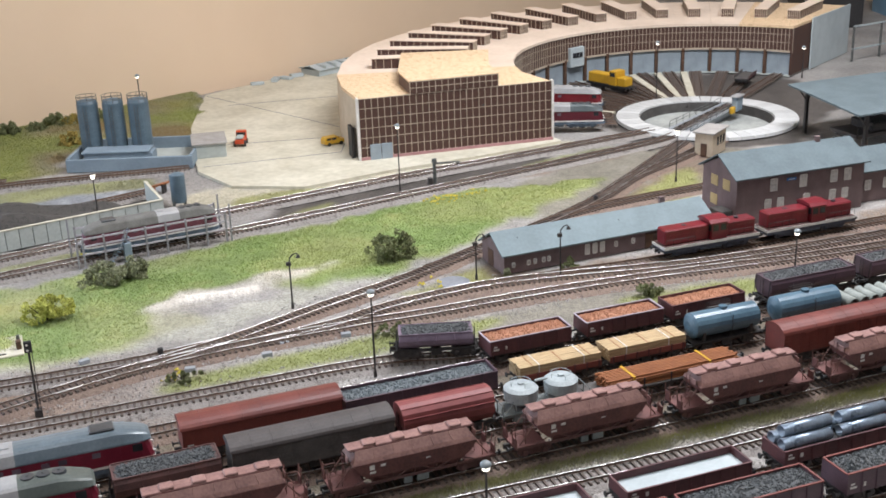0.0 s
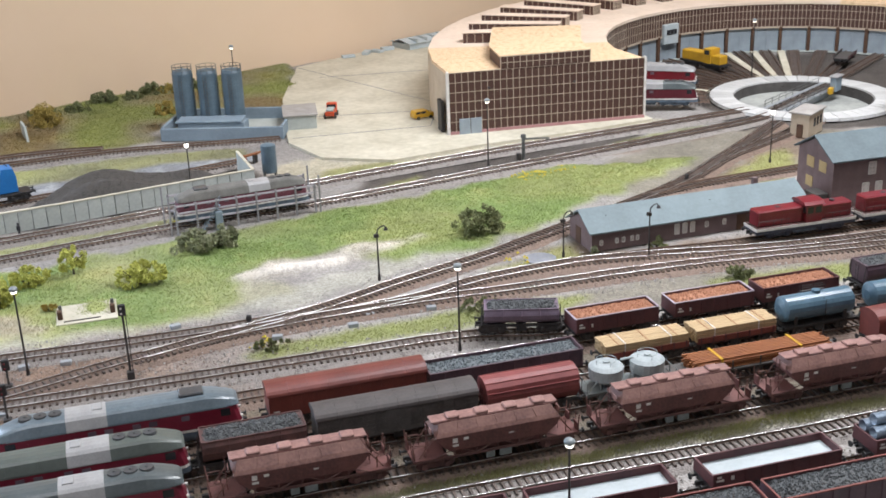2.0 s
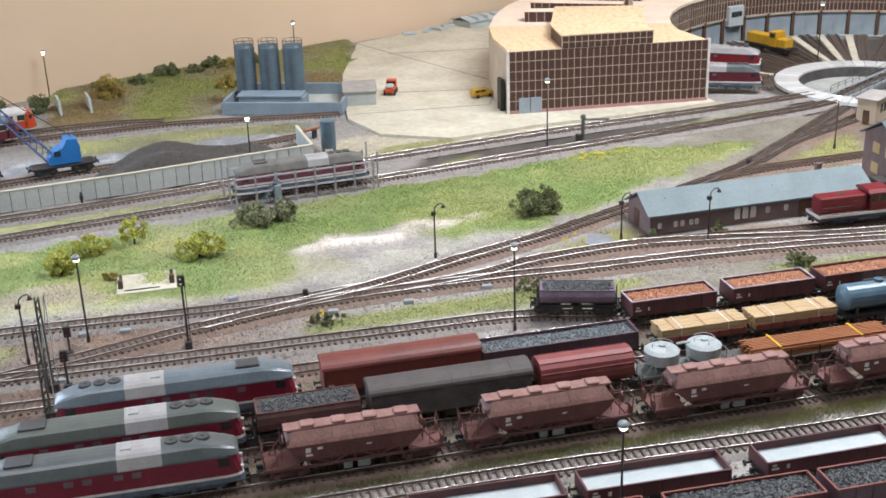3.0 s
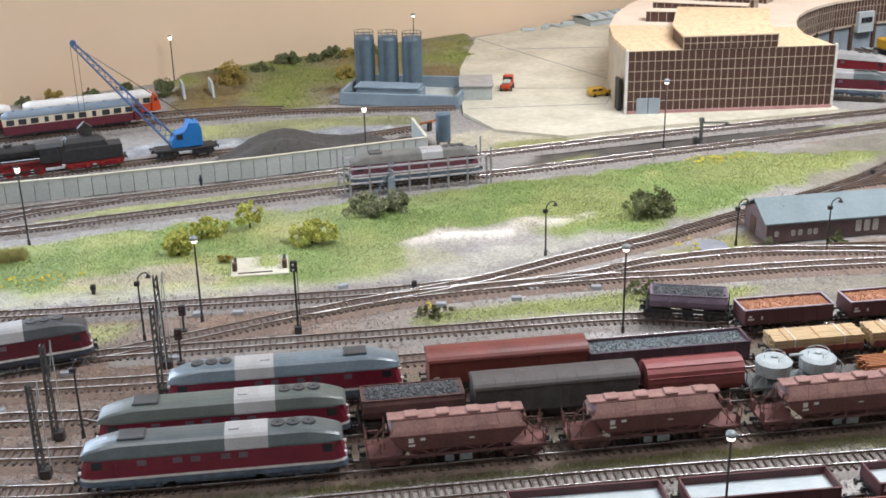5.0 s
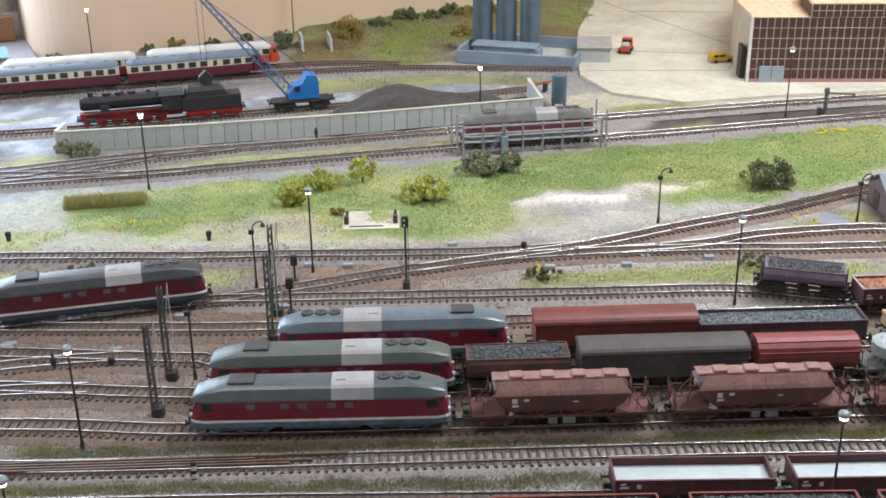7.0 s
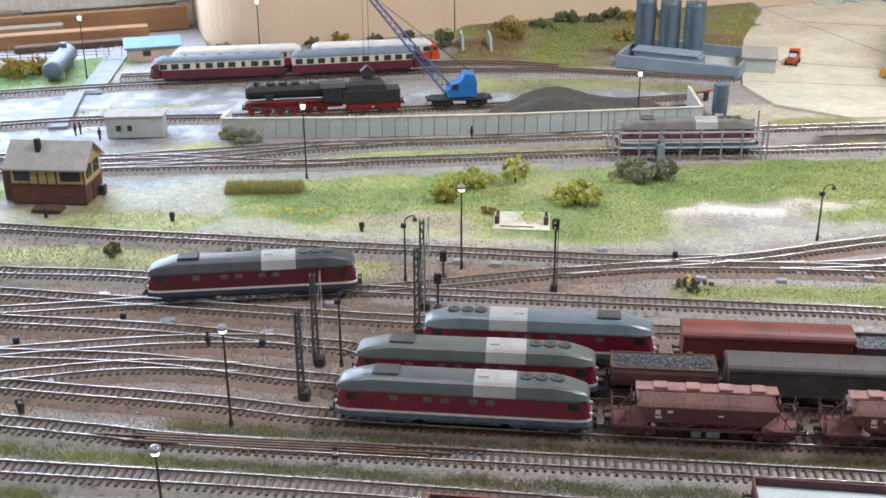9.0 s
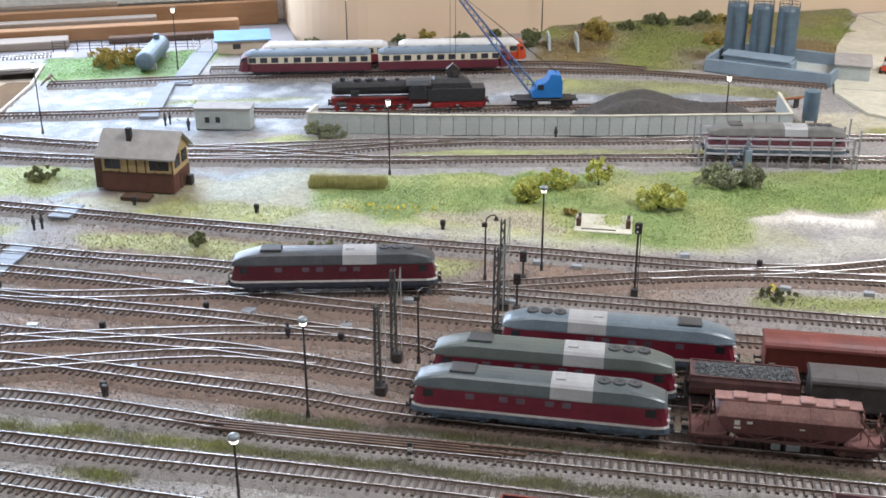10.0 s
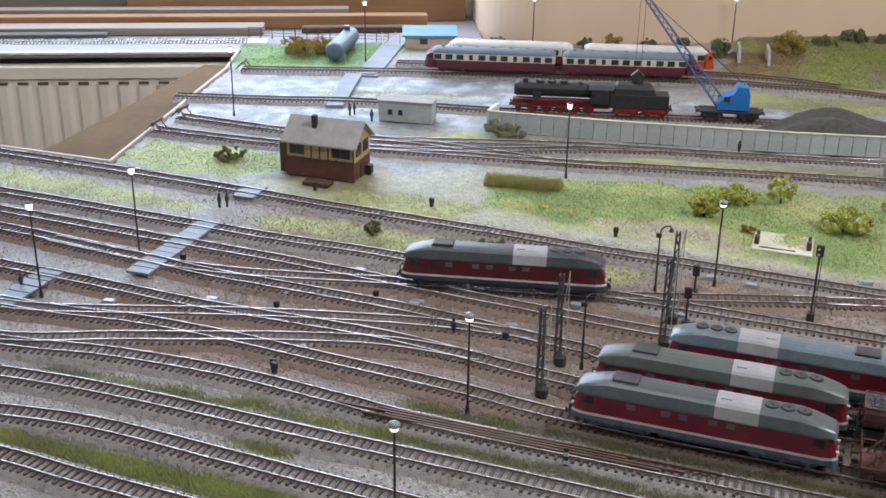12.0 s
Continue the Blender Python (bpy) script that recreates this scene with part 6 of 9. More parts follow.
# nearest sidings
for x in (0.026, 0.168, 0.322):
    w = gondola(on_track("pipe_siding", x), "low red-brown open wagon with white lining", 6.1, M_brown, None, 2.2, M_brown, ((-3.9, 1.6, 2), (3.9, 1.6, 2)), empty_floor=M_wgrey)
for x in (0.48, 0.62):
    m = on_track("pipe_siding", x)
    gondola(m, "red-brown open wagon carrying galvanised pipes", 5.9, M_brown, M_coal, 2.3, None, ((-3.8, 1.6, 2), (3.8, 1.6, 2)), 0.05, n=100)
    for k, (y, z) in enumerate(((-0.66, 2.62), (0.66, 2.62), (0.0, 3.42))):
        for e in (-1, 1):
            pipe(m @ pose((e * 2.75 + (0.4 if k == 2 else 0)) * S, y * S, z * S), 4.6, 0.50, M_pipe, "galvanised steel pipe stacked on an open wagon", "galvanised pipes on open wagons")
for x in (-0.222, -0.075, 0.072, 0.219, 0.352, 0.50, 0.65):
    gondola(on_track("coal_siding", x), "violet-brown open wagon full of black coal", 6.1, M_brown if x < 0.3 else M_violet, M_coal, 2.9, M_red, ((-3.9, 1.6, 2), (3.9, 1.6, 2)), 0.35, n=900)

# red diesels by the goods shed
d0 = shunter(on_track("diesel_siding", 0.702), "bright red hood diesel with white waist line")
copy_thing(d0, on_track("diesel_siding", 0.866))

# railcars, steam engine and crane at the rear
coach(on_track("railcar_line", -0.806), "maroon and cream railcar coach with blue-grey roof", 10.1, M_carroof, M_maroon, M_cream, -1)
coach(on_track("railcar_line", -0.570), "maroon and cream railcar coach with blue-grey roof", 10.1, M_carroof, M_maroon, M_cream, 1)
coach(on_track("rear_line", -0.785), "red and white railcar coach with off-white roof", 10.1, M_whiteroof, M_dred, M_cream, -1)
coach(on_track("rear_line", -0.548), "red railcar coach with off-white roof and orange nose", 10.1, M_whiteroof, M_orange, M_cream, 1, nose_m=M_orange)
steam_engine(on_track("coal_line", -0.583))
rail_crane(on_track("coal_line", -0.360))

# ---- roundhouse ----
ZR, R_IN, R_OUT, NB = 0.118, 0.415, 0.765, 16
TH0, TH1 = 172.0, 31.0


def ray(r, th, z=0.0, c=RH):
    return Vector((c.x + r * math.cos(radians(th)), c.y + r * math.sin(radians(th)), z))


FA, FB = Vector((0.415, 1.859, 0)), Vector((0.788, 1.828, 0))
FU = (FB - FA).normalized()
FW = (FB - FA).length
FM = Matrix.Translation(FA) @ Matrix.Rotation(math.atan2(FU.y, FU.x), 4, "Z")
rh = thing("roundhouse", "unfinished brown roundhouse with beige grid facade and chipboard roof", "roundhouse")


def wallquad(bm, a, b, z0, z1, t=0.004):
    """A wall of thickness t from a to b."""
    d = (b - a).normalized()
    n = Vector((-d.y, d.x, 0)) * t
    v = [bm.verts.new((p.x, p.y, z)) for z in (z0, z1) for p in (a, b, b + n, a + n)]
    for f in ((3, 2, 1, 0), (4, 5, 6, 7), (0, 1, 5, 4), (1, 2, 6, 5), (2, 3, 7, 6), (3, 0, 4, 7)):
        bm.faces.new([v[i] for i in f])


bay = (TH0 - TH1) / NB
# roof slabs, one a bay, and the end slab
edges = [(FA, FB)] + [(ray(R_OUT + 0.006, TH0 - i * bay), ray(R_IN - 0.004, TH0 - i * bay)) for i in range(NB + 1)]
for i, ((o0, i0), (o1, i1)) in enumerate(zip(edges, edges[1:])):
    g_ = 0.06 if i else 0.0
    bm = nb()
    v = [bm.verts.new((p.x, p.y, z)) for z in (ZR - 0.006, ZR) for p in (o0, i0, i1, o1)]
    for f in ((3, 2, 1, 0), (4, 5, 6, 7), (0, 1, 5, 4), (1, 2, 6, 5), (2, 3, 7, 6), (3, 0, 4, 7)):
        bm.faces.new([v[k] for k in f])
    bmesh.ops.scale(bm, vec=(0.996, 0.996, 1), space=Matrix.Translation(-(o0 + i1) / 2), verts=bm.verts)
    part("roof_slab", bm, M_osb if i < 2 or i > NB - 2 else M_card, rh)
bm = nb()
for (o0, i0), (o1, i1) in zip(edges, edges[1:]):
    wallquad(bm, o1, o0, 0.0, ZR - 0.006)
    wallquad(bm, Vector(((o0 + o1) / 2)), Vector((o1 + o0) / 2) * 0.999 + o1 * 0.001, 0.0, 0.001)
part("outer_wall", bm, M_sandstone, rh, "bare beige outer wall")
bm = nb()
wallquad(bm, edges[-1][1], edges[-1][0], 0.0, ZR - 0.006)
part("end_wall", bm, M_panel, rh, "dark brown glazed end wall")
dv = edges[1][0] - FA
od = part("outer_door", box(nb(), 0.022, 0.050, 0.0005, 0.0065, 0, 0.062), M_black, rh, "dark open gateway")
od.matrix_basis = Matrix.Translation(FA - Vector((0.004, 0, 0))) @ Matrix.Rotation(math.atan2(dv.y, dv.x), 4, "Z")
bm = nb()
wallquad(bm, edges[-1][1].lerp(edges[-1][0], 0.30) - Vector((-0.003, 0.005, 0)), edges[-1][0] - Vector((-0.003, 0.005, 0)), 0.0, ZR + 0.004, 0.003)
part("end_panel", bm, M_wgrey, rh, "white end panel")
# floor and back of the stalls
bm = nb()
loft(bm, [[o + Vector((0, 0, 0.0035)), i_ + Vector((0, 0, 0.0035)), i_ + Vector((0, 0, 0.0005)), o + Vector((0, 0, 0.0005))] for o, i_ in edges])
part("stall_floor", bm, M_concgrey, rh)

me_pane = bpy.data.meshes.new("pane")
bm = box(nb(), 0, 1, -0.0006, 0.0006, 0, 1)
bm.to_mesh(me_pane)
bm.free()
me_pane.materials.append(M_panel)


def glazing(parent, m, w, z0, z1, cols, rows, bar=0.0011):
    """Dark panes between beige bars, each its own piece."""
    for c in range(cols):
        for r in range(rows):
            x, z = w * c / cols, z0 + (z1 - z0) * r / rows
            share("pane", me_pane, parent, m @ Matrix.Translation((x + bar / 2, 0, z + bar / 2)) @ Matrix.Diagonal((w / cols - bar, 1, (z1 - z0) / rows - bar, 1)))
    for c in range(cols + 1):
        b = part("mullion", box(nb(), w * c / cols - bar / 2, w * c / cols + bar / 2, -0.0016, 0.001, z0, z1), M_mullion, parent)
        b.matrix_basis = m
    for r in range(rows + 1):
        z = z0 + (z1 - z0) * r / rows
        b = part("transom", box(nb(), 0, w, -0.0013, 0.0008, z - bar / 2, z + bar / 2), M_mullion, parent)
        b.matrix_basis = m


fac = part("facade", box(nb(), 0, FW, 0.0015, 0.006, 0, ZR - 0.006), M_panel, rh, "tall dark glazed facade with beige grid")
fac.matrix_basis = FM
glazing(fac, Matrix(), FW, 0.009, ZR, 31, 6)
pl = part("plinth", box(nb(), 0.0, FW + 0.002, -0.0035, 0.001, 0, 0.0095), M_pink, fac, "pink plinth")
part("corner_post", box(nb(), -0.004, 0.0, -0.003, 0.006, 0, ZR + 0.002), M_white, fac)
part("corner_post", box(nb(), FW, FW + 0.004, -0.003, 0.006, 0, ZR + 0.002), M_white, fac)
for i in (0, 1):
    part("door_leaf", box(nb(), 0.017 + i * 0.0215, 0.0375 + i * 0.0215, -0.005, -0.0025, 0.0, 0.033, 0.0006), M_door, fac, "grey-blue door leaf")
for x, z in ((0.072, 0.085), (0.235, 0.083)):
    part("wall_lamp", box(nb(), x, x + 0.004, -0.006, -0.0015, z, z + 0.004, 0.0008), M_iron, fac)
# raised block behind the front
bm = nb()
B0, B1 = 0.098, 0.268
rows_ = [[(B0, 0.002), (B1, 0.002)], [(B0 + 0.005, 0.10), (B1 + 0.01, 0.09)], [(B0 + 0.06, 0.285), (B1 + 0.06, 0.24)]]
loft(bm, [[(r[0][0], r[0][1], ZR), (r[1][0], r[1][1], ZR), (r[1][0], r[1][1], ZR + 0.022), (r[0][0], r[0][1], ZR + 0.022)] for r in rows_])
blk = part("raised_roof", bm, M_panel, rh)
blk.matrix_basis = FM
bm = nb()
loft(bm, [[(r[0][0] - 0.002, r[0][1] - 0.002, ZR + 0.0223), (r[1][0] + 0.002, r[1][1] - 0.002, ZR + 0.0223), (r[1][0] + 0.002, r[1][1] - 0.002, ZR + 0.025), (r[0][0] - 0.002, r[0][1] - 0.002, ZR + 0.025)] for r in rows_])
part("chipboard_cover", bm, M_osb, blk, "chipboard cover")
glazing(blk, Matrix.Translation((B0, 0, 0)), B1 - B0, ZR, ZR + 0.023, 14, 2)
for i in range(NB):
    th0, th1 = TH0 - i * bay, TH0 - (i + 1) * bay
    a, b = ray(R_IN, th0), ray(R_IN, th1)
    d = b - a
    m = Matrix.Translation(a) @ Matrix.Rotation(math.atan2(d.y, d.x), 4, "Z")
    w = d.length
    bt = part("bay_front", box(nb(), 0, w, 0.002, 0.006, 0.060, ZR - 0.006), M_panel, rh)
    bt.matrix_basis = m
    glazing(bt, Matrix(), w, 0.060, ZR - 0.002, 7, 3)
    part("lintel", box(nb(), 0, w, -0.002, 0.004, 0.056, 0.0605), M_mullion, bt)
    part("post", box(nb(), -0.0035, 0.0035, -0.003, 0.008, 0, 0.060), M_timber, bt)
    if 3 <= i:
        for k in (0, 1):
            part("gate_leaf", box(nb(), 0.004 + k * (w - 0.008) / 2, (k + 1) * (w - 0.008) / 2 + 0.0037, 0.003, 0.006, 0.001, 0.056), M_door, bt, "faded grey-blue gate leaf")
    # roof monitor
    tm = (th0 + th1) / 2
    if i > 0:
        mm = Matrix.Translation(ray(0.51, tm, ZR)) @ Matrix.Rotation(radians(tm), 4, "Z")
        mo = part("roof_monitor", box(nb(), 0, 0.19, -0.014, 0.014, 0.0, 0.020), M_panel, rh, "boxy roof light with dark panes")
        mo.matrix_basis = mm
        part("monitor_cover", box(nb(), -0.002, 0.193, -0.016, 0.016, 0.020, 0.022, 0.0004), M_card, mo)
        bm = nb()
        for k in range(7):
            y = -0.014 + k * 0.028 / 6
            box(bm, -0.0012, 0.0, y - 0.0006, y + 0.0006, 0, 0.020)
        box(bm, -0.0011, 0.0, -0.014, 0.014, 0.0, 0.0012)
        box(bm, -0.0011, 0.0, -0.014, 0.014, 0.0075, 0.0085)
        for s in (-1, 1):
            for k in range(12):
                x = 0.008 + k * 0.0158
                box(bm, x - 0.0006, x + 0.0006, s * 0.0145 - 0.0006, s * 0.0145 + 0.0006, 0, 0.020)
        part("glazing_bar", bm, M_mullion, mo)
# light office unit set into the curved front
om = Matrix.Translation(ray(R_IN - 0.005, 106, 0.042)) @ Matrix.Rotation(radians(16), 4, "Z")
of = part("control_cabin", box(nb(), -0.022, 0.022, -0.006, 0.012, 0.0, 0.045, 0.001), M_wgrey, rh, "white control cabin")
of.matrix_basis = om
for k in range(3):
    part("window", box(nb(), -0.015 + k * 0.0105, -0.006 + k * 0.0105, -0.0072, -0.0058, 0.022, 0.033), M_glass, of)
# stall tracks
ST_LABEL = "short stall track between turntable and roundhouse"
for i in range(NB):
    th = TH0 - (i + 0.5) * bay
    p, q = ray(0.190, th, c=TT), ray(R_IN + 0.03, th)
    ln = spline([(p.x, p.y), ((p.x + q.x) / 2, (p.y + q.y) / 2), (q.x, q.y)], 0.009)
    st = thing("railway_track", ST_LABEL, "railway track", "stall tracks", kind="structure")
    for s in (-1, 1):
        raw("rail", *rail_mesh(ln, s * 0.0086, 0.0046, RAIL - 0.0006, 0.00042), M_railrust, st)
    _, tg = side(ln)
    sv, sf = [], []
    for (x, y), (tx, ty) in zip(ln, tg):
        o = len(sv)
        sv += [(x + tx * u - ty * w, y + ty * u + tx * w, 0.0034 + h) for u, w, h in SLV]
        sf += [tuple(k + o for k in f) for f in SLF]
    tagged(raw("sleepers", sv, sf, M_sleeper, st), kind="stuff")
for th in (84, 75, 66, 140):
    a, b = ray(0.188, th, 0, TT), ray(R_IN - 0.01, th, 0)
    d = b - a
    sl = part("walkway", box(nb(), 0, d.length, -0.008, 0.008, 0.0, 0.0056, 0.0008), M_concrete, None)
    sl.matrix_basis = Matrix.Translation(a) @ Matrix.Rotation(math.atan2(d.y, d.x), 4, "Z")
    tagged(sl, "pale concrete walkway strip between stall tracks", "walkway", "walkways at the roundhouse")

# ---- turntable ----
tt = thing("turntable", "pale concrete turntable pit with slab ring and steel bridge", "turntable")
bm = nb()
loft(bm, [[(TT.x + r * math.cos(2 * math.pi * i / 64), TT.y + r * math.sin(2 * math.pi * i / 64), z) for i in range(64)] for r, z in ((0.1305, -0.016), (0.122, -0.018), (0.03, -0.019))], caps=False)
bmesh.ops.holes_fill(bm, edges=bm.edges, sides=64)
part("pit", bm, mat("grey_pit_concrete", (0.40, 0.41, 0.38), (0.25, 0.26, 0.245), 0.8, 0, 25, 0.2), tt)
# wall takes a dark colour that paints the pit's shade, for depth
bm = nb()
loft(bm, [[(TT.x + r * math.cos(2 * math.pi * i / 64), TT.y + r * math.sin(2 * math.pi * i / 64), z) for i in range(64)] for r, z in ((0.137, 0.0), (0.131, 0.004), (0.131, -0.019))], caps=False)
part("pit_wall", bm, M_greywood, tt, "pit wall coloured dark as if shaded")
me_slab = bpy.data.meshes.new("slab")
bm = nb()
n = 44
a0 = math.pi / n * 0.94
loft(bm, [[(r * math.cos(a), r * math.sin(a), z) for r, z in ((0.134, 0.0), (0.182, 0.0), (0.181, 0.0058), (0.135, 0.0058))] for a in (-a0, 0, a0)])
bm.to_mesh(me_slab)
bm.free()
me_slab.materials.append(mat("ring_slab", (0.56, 0.56, 0.54), (0.46, 0.46, 0.45), 0.7, 0, 40, 0.2, random_amt=0.25))
for i in range(n):
    share("slab", me_slab, tt, Matrix.Translation(TT) @ Matrix.Rotation(2 * math.pi * i / n, 4, "Z"))
BM = Matrix.Translation(TT) @ Matrix.Rotation(radians(32), 4, "Z")
bm = nb()
for s in (-1, 1):
    prism(bm, [(-0.127, -0.002), (-0.09, -0.014), (0.09, -0.014), (0.127, -0.002), (0.127, 0.004), (-0.127, 0.004)], s * 0.011 - 0.001, s * 0.011 + 0.001, "y")
    box(bm, -0.127, 0.127, s * 0.019 - 0.004, s * 0.019 + 0.004, 0.003, 0.0045)
br = part("bridge", bm, M_metalplate, tt, "steel bridge")
br.matrix_basis = BM
for s in (-1, 1):
    r_ = part("rail", box(nb(), -0.128, 0.128, s * 0.0086 - 0.0005, s * 0.0086 + 0.0005, 0.004, 0.0072), M_rail, br)
for i in range(30):
    share("sleeper", me_sleeper, br, Matrix.Translation((-0.124 + i * 0.0085, 0, 0.0038)) @ Matrix.Diagonal((1, 0.8, 0.7, 1)))
for s in (-1, 1):
    bm = nb()
    for k in range(9):
        cyl(bm, (-0.12 + k * 0.03, s * 0.0225, 0.004), (-0.12 + k * 0.03, s * 0.0225, 0.017), 0.0006, n=4)
    for z in (0.011, 0.017):
        cyl(bm, (-0.12, s * 0.0225, z), (0.12, s * 0.0225, z), 0.0006, n=4)
    part("handrail", bm, M_pole, br)
cb = part("cabin", box(nb(), 0.07, 0.098, -0.036, -0.0235, 0.003, 0.032, 0.001), M_bluegrey, br, "blue-grey cabin")
part("cabin_roof", box(nb(), 0.067, 0.101, -0.039, -0.0205, 0.032, 0.035, 0.0008), M_lightpanel, cb)
part("motor", box(nb(), 0.055, 0.068, -0.034, -0.025, 0.0, 0.014, 0.002), M_yellow, br, "yellow drive motor")

# watch hut by the turntable
hm = pose(1.005, 1.618, 0, 0, 0, 35)
hut = thing("watch_hut", "small sand-coloured hut with flat grey roof by the turntable", "hut", m=hm)
bd = part("wall", box(nb(), -0.032, 0.032, -0.017, 0.017, 0, 0.042, 0.0006), M_sandstone, hut)
part("roof", box(nb(), -0.036, 0.036, -0.021, 0.021, 0.042, 0.0455, 0.0008), M_shingle, hut)
part("door", box(nb(), -0.0335, -0.0318, -0.006, 0.005, 0, 0.024), M_timber, bd)
for x in (-0.012, 0.002, 0.016):
    for s in (-1, 1):
        part("window", box(nb(), x, x + 0.008, s * 0.0172 - 0.0006, s * 0.0172 + 0.0006, 0.018, 0.033), M_glass, bd)

# ---- concrete apron with joints, fuel point ----
ap = thing("apron", "pale concrete apron with dark joints and dust", "pavement", kind="structure")
cxy = np.mean(np.array(APRON), axis=0)
bm = nb()
top = [bm.verts.new((x, y, 0.0042)) for x, y in APRON]
f = bm.faces.new(top)
r = bmesh.ops.extrude_face_region(bm, geom=[f])
bmesh.ops.translate(bm, vec=(0, 0, -0.008), verts=[v for v in r["geom"] if isinstance(v, bmesh.types.BMVert)])
part("slab", bm, M_concrete, ap)
bm = nb()
for a, b in (((0.263, 2.575), (0.50, 2.02)), ((0.205, 2.10), (0.46, 2.045)), ((0.14, 1.955), (0.40, 1.935)), ((0.40, 1.935), (0.55, 2.3)), ((0.29, 2.45), (0.66, 2.40))):
    wallquad(bm, Vector((*a, 0)), Vector((*b, 0)), 0.0035, 0.0046, 0.0014)
part("joint", bm, M_asphalt, ap)
em = pose(-0.092, 2.052, 0, 0, 0, -20)
en = thing("tank_enclosure", "blue-grey walled bund around three storage tanks", "bund", m=em)
for b in ((0, 0.232, 0, 0.006, 0, 0.024), (0, 0.006, 0.006, 0.12, 0, 0.026), (0.226, 0.232, 0.006, 0.15, 0, 0.026), (0.006, 0.226, 0.144, 0.15, 0, 0.026)):
    part("wall", box(nb(), *b, 0.0008), M_bluegrey, en)
part("floor_slab", box(nb(), 0.006, 0.226, 0.006, 0.144, 0, 0.004), M_concgrey, en)
part("pump_block", box(nb(), 0.028, 0.155, 0.022, 0.060, 0.004, 0.028, 0.001), M_bluegrey, en)
part("pump_cover", box(nb(), 0.024, 0.15, 0.020, 0.064, 0.028, 0.032, 0.001), M_bluegrey, en)
for i in range(3):
    tk = thing("storage_tank", "tall blue-grey cylindrical storage tank with railing", "storage tank", "tanks in the bund", em @ pose(0.030 + i * 0.0475, 0.082, 0.004))
    bm = nb()
    loft(bm, [[(rr * math.cos(2 * math.pi * k / 24), rr * math.sin(2 * math.pi * k / 24), z) for k in range(24)] for rr, z in ((0.0195, 0), (0.0195, 0.108), (0.017, 0.113), (0.004, 0.116))])
    shell = part("shell", bm, M_silo, tk)
    for z in (0.028, 0.056, 0.084):
        bm = nb()
        cyl(bm, (0, 0, z), (0, 0, z + 0.0012), 0.0199, n=24)
        part("band", bm, M_silo, shell)
    bm = nb()
    for k in range(10):
        a, b = 2 * math.pi * k / 10, 2 * math.pi * (k + 1) / 10
        cyl(bm, (0.019 * math.cos(a), 0.019 * math.sin(a), 0.109), (0.019 * math.cos(a), 0.019 * math.sin(a), 0.122), 0.0005, n=4)
        for z in (0.116, 0.122):
            cyl(bm, (0.019 * math.cos(a), 0.019 * math.sin(a), z), (0.019 * math.cos(b), 0.019 * math.sin(b), z), 0.0005, n=4)
    vsplit_plain("railing", bm, M_pole, tk)
    bm = nb()
    for s in (-0.003, 0.003):
        cyl(bm, (s, -0.021, 0), (s, -0.021, 0.104), 0.0005, n=4)
    for k in range(16):
        cyl(bm, (-0.003, -0.021, 0.004 + k * 0.006), (0.003, -0.021, 0.004 + k * 0.006), 0.0004, n=4)
    part("ladder", bm, M_pole, tk)
hu = thing("apron_hut", "small grey-green hut with pale flat roof on the apron", "hut", m=pose(0.137, 2.018, 0.004, 0, 0, -8))
bd = part("wall", box(nb(), 0, 0.060, 0, 0.085, 0, 0.026, 0.0006), M_concgrey, hu)
part("roof", box(nb(), -0.003, 0.063, -0.003, 0.088, 0.026, 0.029, 0.0006), M_shingle, hu)
part("door", box(nb(), 0.0597, 0.061, 0.03, 0.045, 0, 0.02), M_door, bd)


# ---- buildings on the right ----
def house(name, label, cat, m, lx, ly, eaves, ridge, wallm, roofm, wins=(), over=0.006, chimney=None, doors=()):
    h = thing(name, label, cat, m=m)
    bm = prism(nb(), [(0, 0), (ly, 0), (ly, eaves), (ly / 2, ridge - 0.003), (0, eaves)], 0, lx)
    wl = part("wall", bm, wallm, h)
    for s in (0, 1):
        y0, y1 = (-over, ly / 2) if s == 0 else (ly + over, ly / 2)
        k = (ridge - eaves) / (ly / 2)
        bm = prism(nb(), [(y0, eaves - over * k), (y1, ridge), (y1, ridge + 0.002), (y0, eaves - over * k + 0.002)], -over, lx + over)
        part("roof", bm, roofm, h)
    for kind, x, z, w, hh, fm in wins:
        # on the front wall
        wd = part("window", box(nb(), x, x + w, -0.0006, 0.0008, z, z + hh), fm or M_glass, wl)
        bm = nb()
        for b in ((x - 0.0008, x + 0.0004, z, z + hh), (x + w - 0.0004, x + w + 0.0008, z, z + hh), (x, x + w, z - 0.0008, z + 0.0004), (x, x + w, z + hh - 0.0004, z + hh + 0.0008), (x + w / 2 - 0.0004, x + w / 2 + 0.0004, z, z + hh), (x, x + w, z + hh * 0.6, z + hh * 0.6 + 0.0007)):
            box(bm, b[0], b[1], -0.0016, -0.0003, b[2], b[3])
        part("frame", bm, M_white, wd)
    if chimney:
        cx, cy = chimney
        part("chimney", box(nb(), cx - 0.004, cx + 0.004, cy - 0.003, cy + 0.003, ridge - 0.012, ridge + 0.009, 0.0004), wallm, h)
    return h, wl


